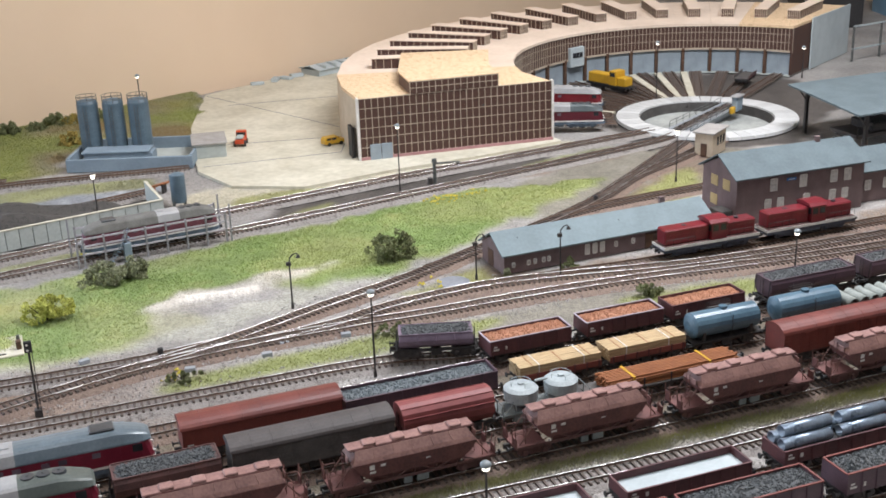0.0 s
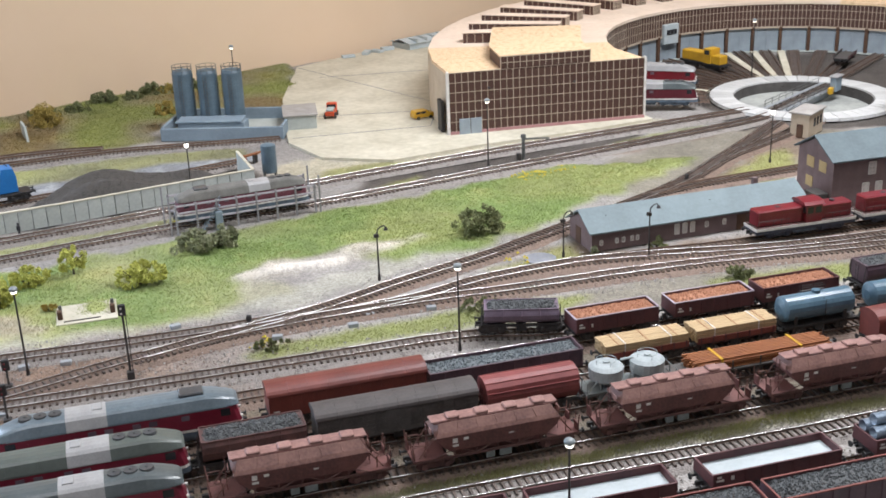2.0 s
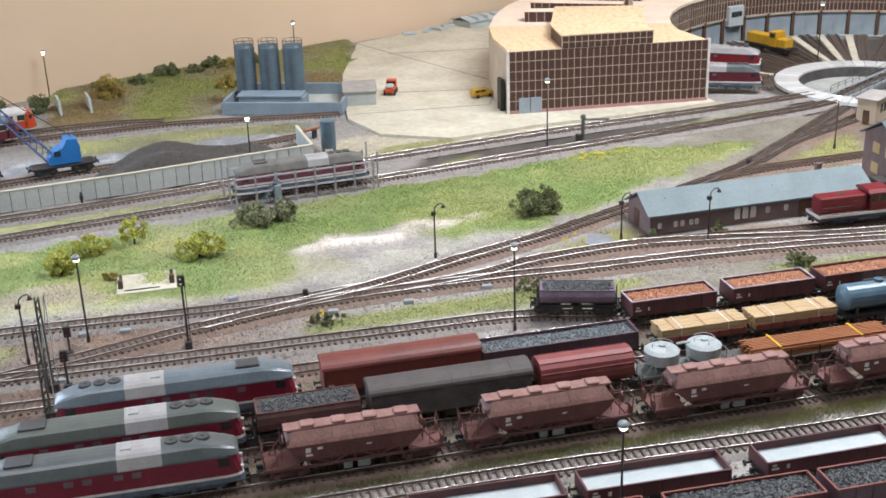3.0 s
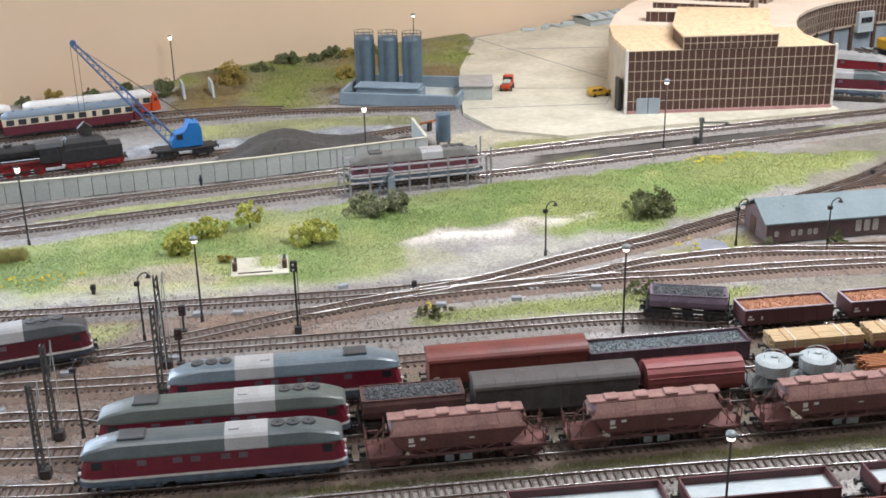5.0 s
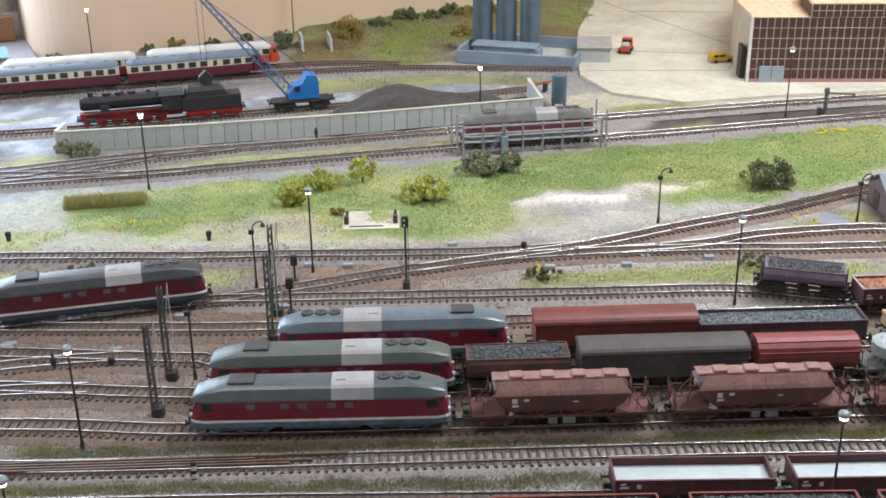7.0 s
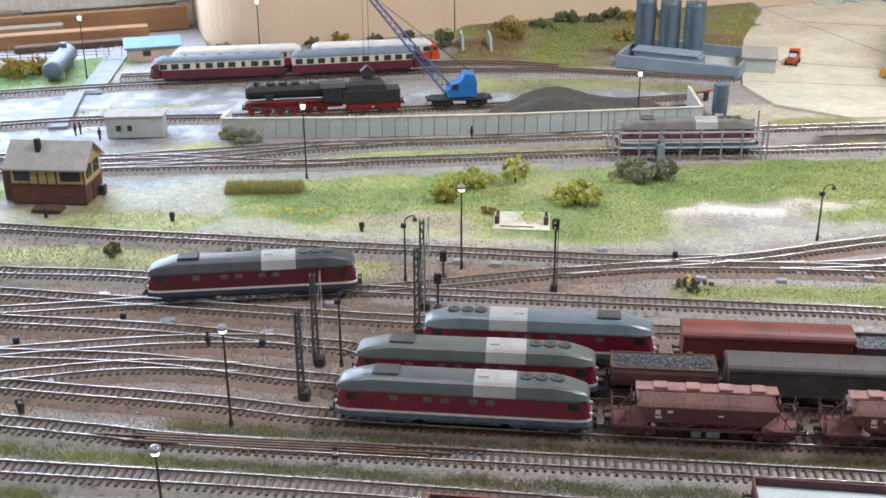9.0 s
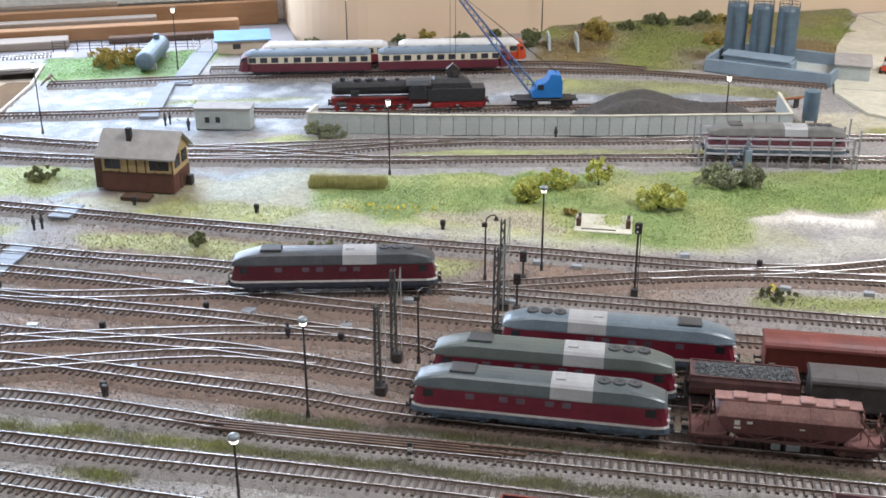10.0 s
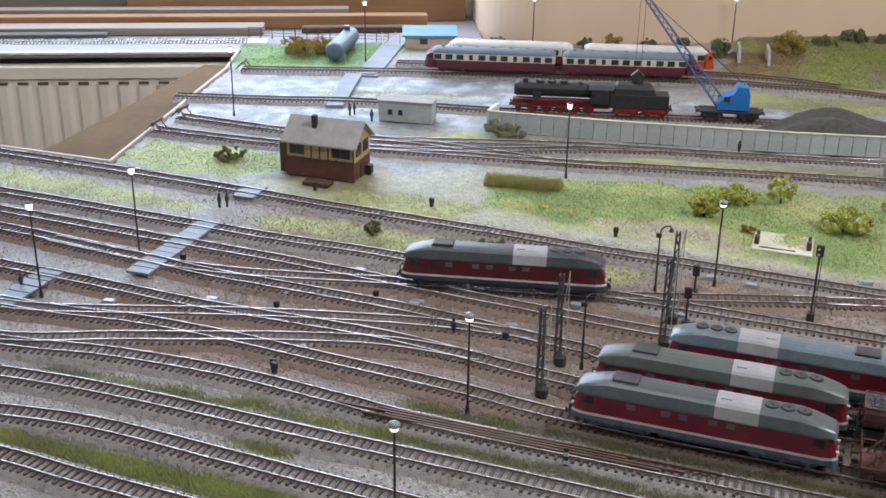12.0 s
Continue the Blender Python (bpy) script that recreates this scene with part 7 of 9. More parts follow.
wins = []
for x in (0.058, 0.110, 0.165, 0.190):
    wins.append(("w", x, 0.048, 0.011, 0.018, M_curtain))
for x in (0.05, 0.072, 0.118, 0.165, 0.188):
    wins.append(("w", x, 0.020, 0.010, 0.015, M_curtain))
h, wl = house("station_building", "two-storey purple-brown brick building with grey-blue roof", "building", pose(0.803, 1.248, 0, 0, 0, -1.5), 0.226, 0.092, 0.075, 0.100, M_brick, M_slate, wins, chimney=(0.17, 0.045))
for y, z in ((0.018, 0.05), (0.050, 0.05), (0.05, 0.02)):
    part("window", box(nb(), -0.0008, 0.0006, y, y + 0.018, z, z + 0.016), M_ochre, wl, "boarded ochre window")
part("porch", box(nb(), -0.022, -0.001, 0.006, 0.036, 0, 0.024, 0.001), M_greywood, h)
sg = part("name_board", box(nb(), 0.085, 0.102, -0.0022, -0.001, 0.0605, 0.0645, 0.0004), M_crane, wl, "small blue sign with white bars")
part("sign_bar", box(nb(), 0.088, 0.099, -0.0026, -0.0021, 0.062, 0.063), M_white, sg)
house("station_annex", "single-storey brown brick annex with blue-grey roof", "building", pose(1.032, 1.258, 0, 0, 0, -1), 0.20, 0.09, 0.052, 0.074, M_brick, M_slate, [("w", 0.015, 0.02, 0.010, 0.015, M_curtain), ("w", 0.05, 0.02, 0.010, 0.015, M_curtain)])
wins = [("w", x, 0.009, 0.0035, 0.006, None) for x in (0.012, 0.035, 0.045, 0.058, 0.066)] + [("w", x, 0.008, 0.006, 0.014, M_curtain) for x in (0.125, 0.137, 0.149)] + [("w", x, 0.012, 0.004, 0.007, None) for x in (0.172, 0.2)]
h, wl = house("goods_shed", "long low brick shed with light blue-grey felt roof", "building", pose(0.415, 1.221, 0, 0, 0, 1.5), 0.332, 0.070, 0.029, 0.049, M_brick, M_roofgrey, wins, 0.005, chimney=(0.275, 0.042))
part("gable_door", box(nb(), -0.0008, 0.0006, 0.034, 0.050, 0, 0.024), M_timber, wl)
part("goods_door", box(nb(), 0.222, 0.248, -0.0012, 0.0006, 0, 0.022), M_timber, wl)
for x in (0.03, 0.19):
    bm = nb()
    cyl(bm, (x, 0.02, 0.033), (x, 0.02, 0.043), 0.0008, n=5)
    part("vent_pipe", bm, M_iron, h)

# coaling stage: sloped roof on dark steel legs
cs = thing("coaling_stage", "dark steel coaling stage under a sloped blue-grey roof", "coaling stage", m=pose(1.20, 1.44, 0, 0, 0, 0))
bm = nb()
loft(bm, [[(-0.035, -0.02, 0.088), (0.45, -0.02, 0.088), (0.45, -0.02, 0.091), (-0.035, -0.02, 0.091)], [(0.02, 0.245, 0.088), (0.5, 0.245, 0.088), (0.5, 0.245, 0.091), (0.02, 0.245, 0.091)]])
part("roof", bm, M_slate, cs)
for x in (0.0, 0.13, 0.26, 0.39):
    for y in (0.0, 0.215):
        xx = x + y * 0.2
        part("leg", box(nb(), xx - 0.003, xx + 0.003, y - 0.003, y + 0.003, 0, 0.088), M_iron, cs)
        bm = nb()
        cyl(bm, (xx, y, 0.062), (xx + 0.02, y, 0.087), 0.0014, n=4)
        cyl(bm, (xx, y, 0.062), (xx - 0.02, y, 0.087), 0.0014, n=4)
        part("brace", bm, M_iron, cs)
part("deck", box(nb(), -0.01, 0.45, 0.01, 0.080, 0.040, 0.046), M_iron, cs)
bm = nb()
for k in range(16):
    cyl(bm, (-0.01 + k * 0.03, 0.008, 0.046), (-0.01 + k * 0.03, 0.008, 0.06), 0.0007, n=4)
cyl(bm, (-0.01, 0.008, 0.06), (0.45, 0.008, 0.06), 0.0007, n=4)
part("handrail", bm, M_iron, cs)
for k in range(5):
    part("hopper_bin", box(nb(), 0.03 + k * 0.08, 0.09 + k * 0.08, 0.016, 0.076, 0.046, 0.062, 0.002), M_iron, cs)
bm = nb()
for k in range(8):
    part("stair_tread", box(nb(), -0.05 + k * 0.005, -0.044 + k * 0.005, 0.03, 0.06, 0.003 + k * 0.005, 0.005 + k * 0.005), M_iron, cs)

# engines at the roundhouse
big_diesel(pose(0.813, 1.902, RAIL, 0, 0, -25), "dark maroon diesel locomotive with grey roof half inside the roundhouse", M_lroof, M_maroon)
big_diesel(pose(0.893, 2.052, RAIL, 0, 0, -34), "red diesel locomotive with pale roof in the roundhouse", M_lightpanel, M_dred)
yl = thing("shunting_engine", "orange-yellow hood shunting engine outside the roundhouse", "locomotive", m=Matrix.Translation((*ray(0.285, 108).xy, RAIL)) @ Matrix.Rotation(radians(108 + 180), 4, "Z"))
vpart("long_hood", box(nb(), -5.2, 0.6, -1.1, 1.1, 1.2, 3.1, 0.15), M_yellow, yl)
vpart("cab", box(nb(), 0.6, 2.4, -1.35, 1.35, 1.2, 4.0, 0.08), M_yellow, yl)
vpart("short_hood", box(nb(), 2.4, 4.6, -1.1, 1.1, 1.2, 2.9, 0.15), M_yellow, yl)
for s in (-1, 1):
    vpart("cab_window", box(nb(), 0.9, 2.1, s * 1.36 - 0.02, s * 1.36 + 0.02, 2.9, 3.7), M_glass, yl)
vpart("underframe", box(nb(), -5.4, 4.9, -1.35, 1.35, 0.9, 1.2), M_black, yl)
bogie(yl, -2.6, 2.4, 2, M_black)
bogie(yl, 2.6, 2.4, 2, M_black)
buffers(yl, 5.6)
m = Matrix.Translation((*ray(0.287, 42).xy, RAIL)) @ Matrix.Rotation(radians(42), 4, "Z")
flat_wagon(m, "old grey flat wagon on a stall track", 4.2, M_greywood)

# ---- coal yard behind the concrete wall ----
WP = [Vector((-0.717, 1.572, 0)), Vector((-0.51, 1.593, 0)), Vector((-0.25, 1.634, 0)), Vector((-0.09, 1.668, 0)), Vector((0.030, 1.692, 0)), Vector((0.020, 1.812, 0))]
cw = thing("concrete_wall", "pale grey-green concrete panel wall of the coal yard", "wall")
me_p = bpy.data.meshes.new("panel")
bm = box(nb(), 0.0004, 0.0196, -0.002, 0.002, 0, 0.031, 0.0005)
bm.to_mesh(me_p)
bm.free()
mp_ = mat("wall_panel", (0.46, 0.49, 0.46), (0.34, 0.365, 0.34), 0.8, 0, 30, 0.2, random_amt=0.12)
me_p.materials.append(mp_)
for a, b in zip(WP, WP[1:]):
    d = b - a
    k = max(1, round(d.length / 0.02))
    for i in range(k):
        p = a.lerp(b, i / k)
        share("panel", me_p, cw, Matrix.Translation(p) @ Matrix.Rotation(math.atan2(d.y, d.x), 4, "Z") @ Matrix.Diagonal((d.length / k / 0.02, 1, 1, 1)))
    cp = part("coping", box(nb(), 0, d.length, -0.0026, 0.0026, 0.031, 0.033, 0.0004), M_concrete, cw)
    cp.matrix_basis = Matrix.Translation(a) @ Matrix.Rotation(math.atan2(d.y, d.x), 4, "Z")
a, b = WP[0], Vector((-0.712, 1.665, 0))
d = b - a
cp = part("end_coping", box(nb(), 0, d.length * 0.45, -0.003, 0.003, 0.0, 0.034, 0.0005), M_white, cw)
cp.matrix_basis = Matrix.Translation(a) @ Matrix.Rotation(math.atan2(d.y, d.x), 4, "Z")


def mound(cx, cy, lx, ly, h, ang, material, name, label, cat, seed, nn=46):
    r = random.Random(seed)
    v, f = [], []
    for i in range(nn + 1):
        for j in range(nn // 2 + 1):
            u, w = 2 * i / nn - 1, 4 * j / nn - 1
            q = max(0, 1 - (u * u) ** 0.8 - (w * w) ** 0.9 + 0.25 * u * w)
            z = h * q ** 0.75 * (1 + 0.25 * math.sin(5 * u + seed) + 0.15 * math.sin(9 * w)) + (r.uniform(-0.0012, 0.0012) if q > 0 else -0.003)
            x, y = u * lx, w * ly
            v.append((cx + x * math.cos(ang) - y * math.sin(ang), cy + x * math.sin(ang) + y * math.cos(ang), z))
    nj = nn // 2 + 1
    for i in range(nn):
        for j in range(nn // 2):
            a = i * nj + j
            f.append((a, a + nj, a + nj + 1, a + 1))
    return tagged(raw(name, v, f, material), label, cat, kind="stuff")


M_heap = mat("dark_coal_heap", (0.075, 0.068, 0.061), (0.028, 0.025, 0.023), 0.85, 0, 150, 1.0, 400, 0.6)
mound(-0.178, 1.718, 0.170, 0.060, 0.042, 0.2, M_heap, "coal_heap", "heap of dull black coal beside the track", "coal heap", 3)
mound(-0.43, 1.655, 0.26, 0.05, 0.006, 0.17, M_heap, "coal_heap", "thin layer of coal slack along the wall", "coal heap", 8)

# wash stand with the dirty engine
wm = on_track("wash_line", -0.006) @ Matrix.Diagonal((0.88, 1.0, 1.0, 1))
dull = mat("dirty_red_paint", (0.16, 0.045, 0.06), (0.10, 0.03, 0.042), 0.75, 0, 60)
dullr = mat("dusty_roof", (0.17, 0.165, 0.15), (0.11, 0.105, 0.095), 0.8, 0, 60)
big_diesel(wm, "dusty faded diesel locomotive inside a wash stand", dullr, dull)
M_scaffpale = mat("pale_lilac_scaffold", (0.52, 0.49, 0.53), (0.38, 0.36, 0.40), 0.6, 0, 100)
ws = thing("wash_stand", "grey steel scaffold around a standing engine", "scaffold", m=wm)
for s in (-1, 1):
    for k in range(8):
        x = -0.118 + k * 0.034
        part("post", box(nb(), x - 0.0014, x + 0.0014, s * 0.0285 - 0.0014, s * 0.0285 + 0.0014, -0.008, 0.038), M_scaff, ws)
    for z in (0.012, 0.024, 0.035):
        part("rail", box(nb(), -0.119, 0.121, s * 0.0285 - 0.0007, s * 0.0285 + 0.0007, z - 0.0012, z + 0.0012), M_scaffpale, ws)
    for x in (-0.128, 0.128):
        part("tall_post", box(nb(), x - 0.0012, x + 0.0012, s * 0.0290 - 0.0012, s * 0.0290 + 0.0012, -0.008, 0.05), M_scaff, ws)
    part("walkway", box(nb(), -0.119, 0.121, s * 0.0255 - 0.0018, s * 0.0255 + 0.0018, 0.0105, 0.0115), M_scaff, ws)
bm = nb()
for k in range(9):
    box(bm, -0.075 + k * 0.0035, -0.072 + k * 0.0035, -0.034, -0.0255, -0.005 + k * 0.004, -0.004 + k * 0.004)
cyl(bm, (-0.078, -0.034, -0.006), (-0.043, -0.034, 0.04), 0.0007, n=4)
cyl(bm, (-0.078, -0.0255, -0.006), (-0.043, -0.0255, 0.04), 0.0007, n=4)
part("stair", bm, M_bluegrey, ws)
part("pump_cabinet", box(nb(), -0.055, -0.043, -0.036, -0.026, -0.008, 0.02, 0.0006), M_bluegrey, ws)
si = thing("sand_silo", "blue-grey upright sand silo beside the wash stand", "silo", m=pose(0.063, 1.735, 0))
bm = nb()
cyl(bm, (0, 0, 0.012), (0, 0, 0.058), 0.0125, n=20)
cyl(bm, (0, 0, 0.058), (0, 0, 0.061), 0.0125, 0.006, 20)
part("shell", bm, M_silo, si)
for x, y in ((-0.009, -0.009), (0.009, -0.009), (0.009, 0.009), (-0.009, 0.009)):
    part("leg", box(nb(), x - 0.001, x + 0.001, y - 0.001, y + 0.001, -0.001, 0.016), M_pole, si)

# ---- signal box and small buildings on the left ----
sb = thing("signal_box", "half-timbered signal box with brick base and pale roof", "signal box", m=pose(-0.924, 1.276, 0, 0, 0, 1))
lw = part("brick_base", box(nb(), 0, 0.103, 0, 0.060, 0, 0.026, 0.0006), M_boxbrick, sb)
up = part("timber_wall", prism(nb(), [(0, 0.026), (0.060, 0.026), (0.060, 0.054), (0.030, 0.077), (0, 0.054)], 0.0005, 0.1025), M_ochre, sb)
for i in range(9):
    x = i * 0.0127
    part("timber_post", box(nb(), x - 0.0009 + 0.0005, x + 0.0009 + 0.0005, -0.0008, 0.0006, 0.026, 0.054), M_timber, up)
for z in (0.027, 0.053):
    part("timber_rail", box(nb(), 0, 0.103, -0.0007, 0.0006, z - 0.0009, z + 0.0009), M_timber, up)
for x0, x1 in ((0.006, 0.028), (0.070, 0.097)):
    wd = part("window", box(nb(), x0, x1, -0.0012, 0.0004, 0.0325, 0.0515), M_glass, up)
    part("frame", box(nb(), (x0 + x1) / 2 - 0.0005, (x0 + x1) / 2 + 0.0005, -0.0018, -0.0011, 0.0325, 0.0515), M_timber, wd)
    part("sill", box(nb(), x0 - 0.001, x1 + 0.001, -0.0022, -0.0011, 0.0305, 0.0323), M_ochre, wd)
for y0, y1 in ((0.008, 0.026), (0.034, 0.052)):
    part("window", box(nb(), 0.1024, 0.1038, y0, y1, 0.034, 0.0505), M_glass, up)
for s in (0, 1):
    y0 = -0.007 if s == 0 else 0.067
    part("roof", prism(nb(), [(y0, 0.0485), (0.030, 0.0775), (0.030, 0.0798), (y0, 0.0508)], -0.005, 0.109), M_shingle, sb)
part("chimney", box(nb(), 0.034, 0.041, 0.014, 0.021, 0.060, 0.086, 0.0004), M_black, sb)
part("stair_porch", box(nb(), -0.014, -0.0005, 0.008, 0.045, 0, 0.046, 0.0006), M_timber, sb)
part("door", box(nb(), 0.1028, 0.1042, 0.022, 0.038, 0, 0.022), M_timber, lw)
part("barrel", box(nb(), 0.106, 0.114, 0.036, 0.046, 0, 0.014, 0.001), M_iron, sb)
tagged(part("wooden_pallet", box(nb(), -0.885, -0.845, 1.243, 1.262, 0.0, 0.005, 0.0006), M_timber), "low dark wooden platform before the signal box", "platform")

gh = thing("relay_hut", "grey concrete relay hut with two doors", "hut", m=pose(-0.898, 1.556, 0, 0, 0, 8))
bd = part("wall", box(nb(), 0, 0.088, 0, 0.034, 0, 0.033, 0.0005), M_concgrey, gh)
part("roof", box(nb(), -0.002, 0.090, -0.002, 0.036, 0.033, 0.0355, 0.0005), M_shingle, gh)
for x in (0.008, 0.026, 0.048):
    part("door", box(nb(), x, x + 0.015, -0.001, 0.0006, 0.001, 0.029), M_concgrey, bd)
for x in (0.016, 0.033):
    part("vent", box(nb(), x, x + 0.007, -0.0018, -0.0008, 0.012, 0.021), M_black, bd)

bh = thing("workers_hut", "sand-coloured hut with light blue flat roof", "hut", m=pose(-1.030, 2.020, 0, 0, 0, 21))
bd = part("wall", box(nb(), 0, 0.100, 0, 0.045, 0, 0.026, 0.0005), M_sandstone, bh)
part("roof", prism(nb(), [(-0.006, 0.026), (0.051, 0.034), (0.051, 0.0365), (-0.006, 0.0285)], -0.005, 0.105), M_bluepaint, bh)
part("window", box(nb(), 0.03, 0.045, -0.0008, 0.0006, 0.01, 0.02), M_glass, bd)
lt = thing("fuel_tank", "long grey-blue tank lying on cradles in the grass", "tank", m=pose(-1.128, 1.935, 0, 0, 0, 100))
bm = nb()
loft(bm, [[(x, r * math.cos(2 * math.pi * k / 18), 0.022 + r * math.sin(2 * math.pi * k / 18)) for k in range(18)] for x, r in ((-0.078, 0.006), (-0.073, 0.015), (-0.068, 0.0175), (0.068, 0.0175), (0.073, 0.015), (0.078, 0.006))])
part("shell", bm, M_silo, lt)
for x in (-0.045, 0.045):
    part("cradle", box(nb(), x - 0.004, x + 0.004, -0.016, 0.016, 0, 0.012), M_concgrey, lt)
bm = nb()
cyl(bm, (0.04, 0, 0.038), (0.04, 0, 0.048), 0.006, n=10)
part("dome", bm, M_silo, lt)
tagged(part("garden_path", box(nb(), -0.021, 0.021, -0.14, 0.14, -0.001, 0.0028), M_asphalt), "pale worn path across the grass", "path", kind="structure").matrix_basis = pose(-1.045, 1.935, 0, 0, 0, 10)
fe = thing("fence", "dark wire fence along the wall", "fence", m=Matrix.Translation((-1.36, 1.985, 0)) @ Matrix.Rotation(radians(15), 4, "Z"))
for k in range(13):
    part("post", box(nb(), k * 0.024 - 0.0007, k * 0.024 + 0.0007, -0.0007, 0.0007, 0, 0.024), M_iron, fe)
for z in (0.006, 0.012, 0.018, 0.023):
    part("wire", box(nb(), 0, 0.288, -0.0004, 0.0004, z - 0.0004, z + 0.0004), M_iron, fe)
go = thing("gate_frame", "white open gate frame beside the path", "gate", m=pose(-1.08, 2.02, 0, 0, 0, 15))
for b in ((0, 0.0015, 0, 0.030), (0.036, 0.0375, 0, 0.030)):
    part("post", box(nb(), b[0], b[1], -0.0008, 0.0008, b[2], b[3]), M_white, go)
part("bar", box(nb(), 0.0015, 0.036, -0.0006, 0.0006, 0.004, 0.0055), M_white, go)
bm = nb()
cyl(bm, (0.001, 0, 0.006), (0.03, -0.004, 0.032), 0.0008, n=4)
part("brace", bm, M_white, go)

# buffer stops at the track ends
for k, end in (("wash_line", 0), ("fuel_line", 0), ("railcar_line", 0)):
    ln = LINES[k]
    d = ln[4] - ln[0]
    bs = thing("buffer_stop", "rusty red-brown rail buffer stop at a track end", "buffer stop", "buffer stops", Matrix.Translation((ln[0][0], ln[0][1], RAIL - 0.003)) @ Matrix.Rotation(math.atan2(d[1], d[0]), 4, "Z"))
    for s in (-1, 1):
        bm = nb()
        cyl(bm, (-0.012, s * 0.009, 0), (0.004, s * 0.009, 0.014), 0.0011, n=5)
        cyl(bm, (0.016, s * 0.009, 0), (0.004, s * 0.009, 0.014), 0.0011, n=5)
        part("strut", bm, M_boxbrick, bs)
    part("beam", box(nb(), 0.002, 0.006, -0.016, 0.016, 0.0115, 0.0155, 0.0005), M_boxbrick, bs)

# ---- far shelf with a loose track, boards on the sill, radiator below ----
sill = part("window_sill", box(nb(), -1.40, 0.16, -0.04, 0.335, -0.014, -0.007, 0.002), M_sill)
sill.matrix_basis = wallpose(0, 0, 0)
tagged(sill, "deep pale window sill in the wall niche", "sill", kind="structure")
A0, A1 = WALL_O + WU * (-1.38) - WN * 0.065, WALL_O + WU * (-0.33) - WN * 0.060
ln = spline([(A0.x, A0.y), ((A0.x + A1.x) / 2, (A0.y + A1.y) / 2), (A1.x, A1.y)], 0.0075)
lt = thing("railway_track", "bare model track lying on the window sill", "railway track", kind="structure")
for s in (-1, 1):
    raw("rail", *rail_mesh(ln, s * 0.0086, -0.0035, -0.001, 0.00042), M_rail, lt)
for x, y in ln:
    share("sleeper", me_sleeper, lt, Matrix.Translation((x, y, -0.0048)) @ Matrix.Rotation(WALL_A, 4, "Z"))
for n0, n1, z1 in ((-0.042, -0.030, -0.002), (0.046, 0.084, -0.0062)):
    tk_ = part("white_strip", box(nb(), -1.38, -0.29, n0, n1, -0.0068, z1, 0.0003), M_white)
    tk_.matrix_basis = wallpose(0, 0, 0)
    tagged(tk_, "narrow white strip along the window sill", "strip", "strips on the sill")
for u0, u1, n0, n1, z1, mt in ((-1.38, -0.62, 0.085, 0.110, 0.004, M_greywood), (-1.38, -0.30, 0.115, 0.165, 0.010, M_woodpale), (-1.38, 0.05, 0.17, 0.200, 0.022, M_wood), (-1.38, -0.12, 0.205, 0.235, 0.030, M_woodpale), (-0.6, 0.14, 0.24, 0.26, 0.045, M_wood), (-1.38, -0.2, 0.265, 0.285, 0.050, M_woodpale), (-0.22, 0.02, 0.13, 0.155, 0.006, M_timber)):
    b = part("board", box(nb(), u0, u1, n0, n1, -0.0068, z1, 0.0015), mt)
    b.matrix_basis = wallpose(0, 0, 0)
    tagged(b, "loose wooden board lying on the window sill", "board", "boards on the sill")
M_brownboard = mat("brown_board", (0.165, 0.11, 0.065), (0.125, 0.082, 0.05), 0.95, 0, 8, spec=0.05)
ra = thing("radiator", "cream panel radiator with vertical ribs under the shelf", "radiator", m=wallpose(0, 0.06, 0))
part("back_panel", box(nb(), -1.45, -0.30, 0.01, 0.03, -0.62, -0.028, 0.003), M_radiator, ra)
for k in range(29):
    u = -1.44 + k * 0.039
    part("rib", prism(nb(), [(u, 0.01), (u + 0.008, 0.0035), (u + 0.024, 0.0035), (u + 0.032, 0.01)], -0.61, -0.066, "z"), M_radiator, ra)
    part("slot", box(nb(), u + 0.006, u + 0.026, 0.0065, 0.0095, -0.064, -0.059), M_brownboard, ra)
part("top_rail", box(nb(), -1.45, -0.30, 0.004, 0.03, -0.054, -0.026, 0.003), M_radiator, ra)
# added board: its brown replaces the shade between layout edge and radiator
tagged(part("shade_board", prism(nb(), [(-1.186, 1.235), (-1.36, 1.235), (-1.345, 1.316), (-1.378, 1.83), (-1.312, 1.85), (-1.286, 1.755)], -0.035, -0.02, "z"), M_brownboard), "added brown board standing in for shade beside the layout edge", "board")
tagged(part("side_panel", box(nb(), -1.178, -1.17, 1.24, 1.75, -0.9, -0.12), M_wood), "brown wooden side panel below the layout", "panel").matrix_basis = pose(0, 0, 0)

# pale things beyond the roundhouse
cab = thing("cabinet", "pale blue cabinet standing beyond the roundhouse", "cabinet", m=pose(2.28, 2.55, -0.03, 0, 0, -20))
part("body", box(nb(), 0, 0.5, 0, 0.25, 0, 0.6, 0.004), M_bluepaint, cab)
part("door", box(nb(), 0.02, 0.24, -0.006, 0.0, 0.03, 0.58, 0.002), M_bluepaint, cab)
part("door", box(nb(), 0.26, 0.48, -0.006, 0.0, 0.03, 0.58, 0.002), M_bluepaint, cab)
db = thing("speaker_box", "black box standing on the layout edge", "box", m=pose(1.98, 2.60, 0, 0, 0, -20))
part("body", box(nb(), 0, 0.16, 0, 0.2, 0, 0.30, 0.006), M_black, db)
sc = thing("scaffold_gantry", "grey tubular gantry behind the coaling stage", "gantry", m=pose(1.80, 2.05, 0, 0, 0, 10))
for x in (0, 0.10, 0.2):
    for y in (0, 0.12):
        part("leg", box(nb(), x - 0.002, x + 0.002, y - 0.002, y + 0.002, 0, 0.085), M_pole, sc)
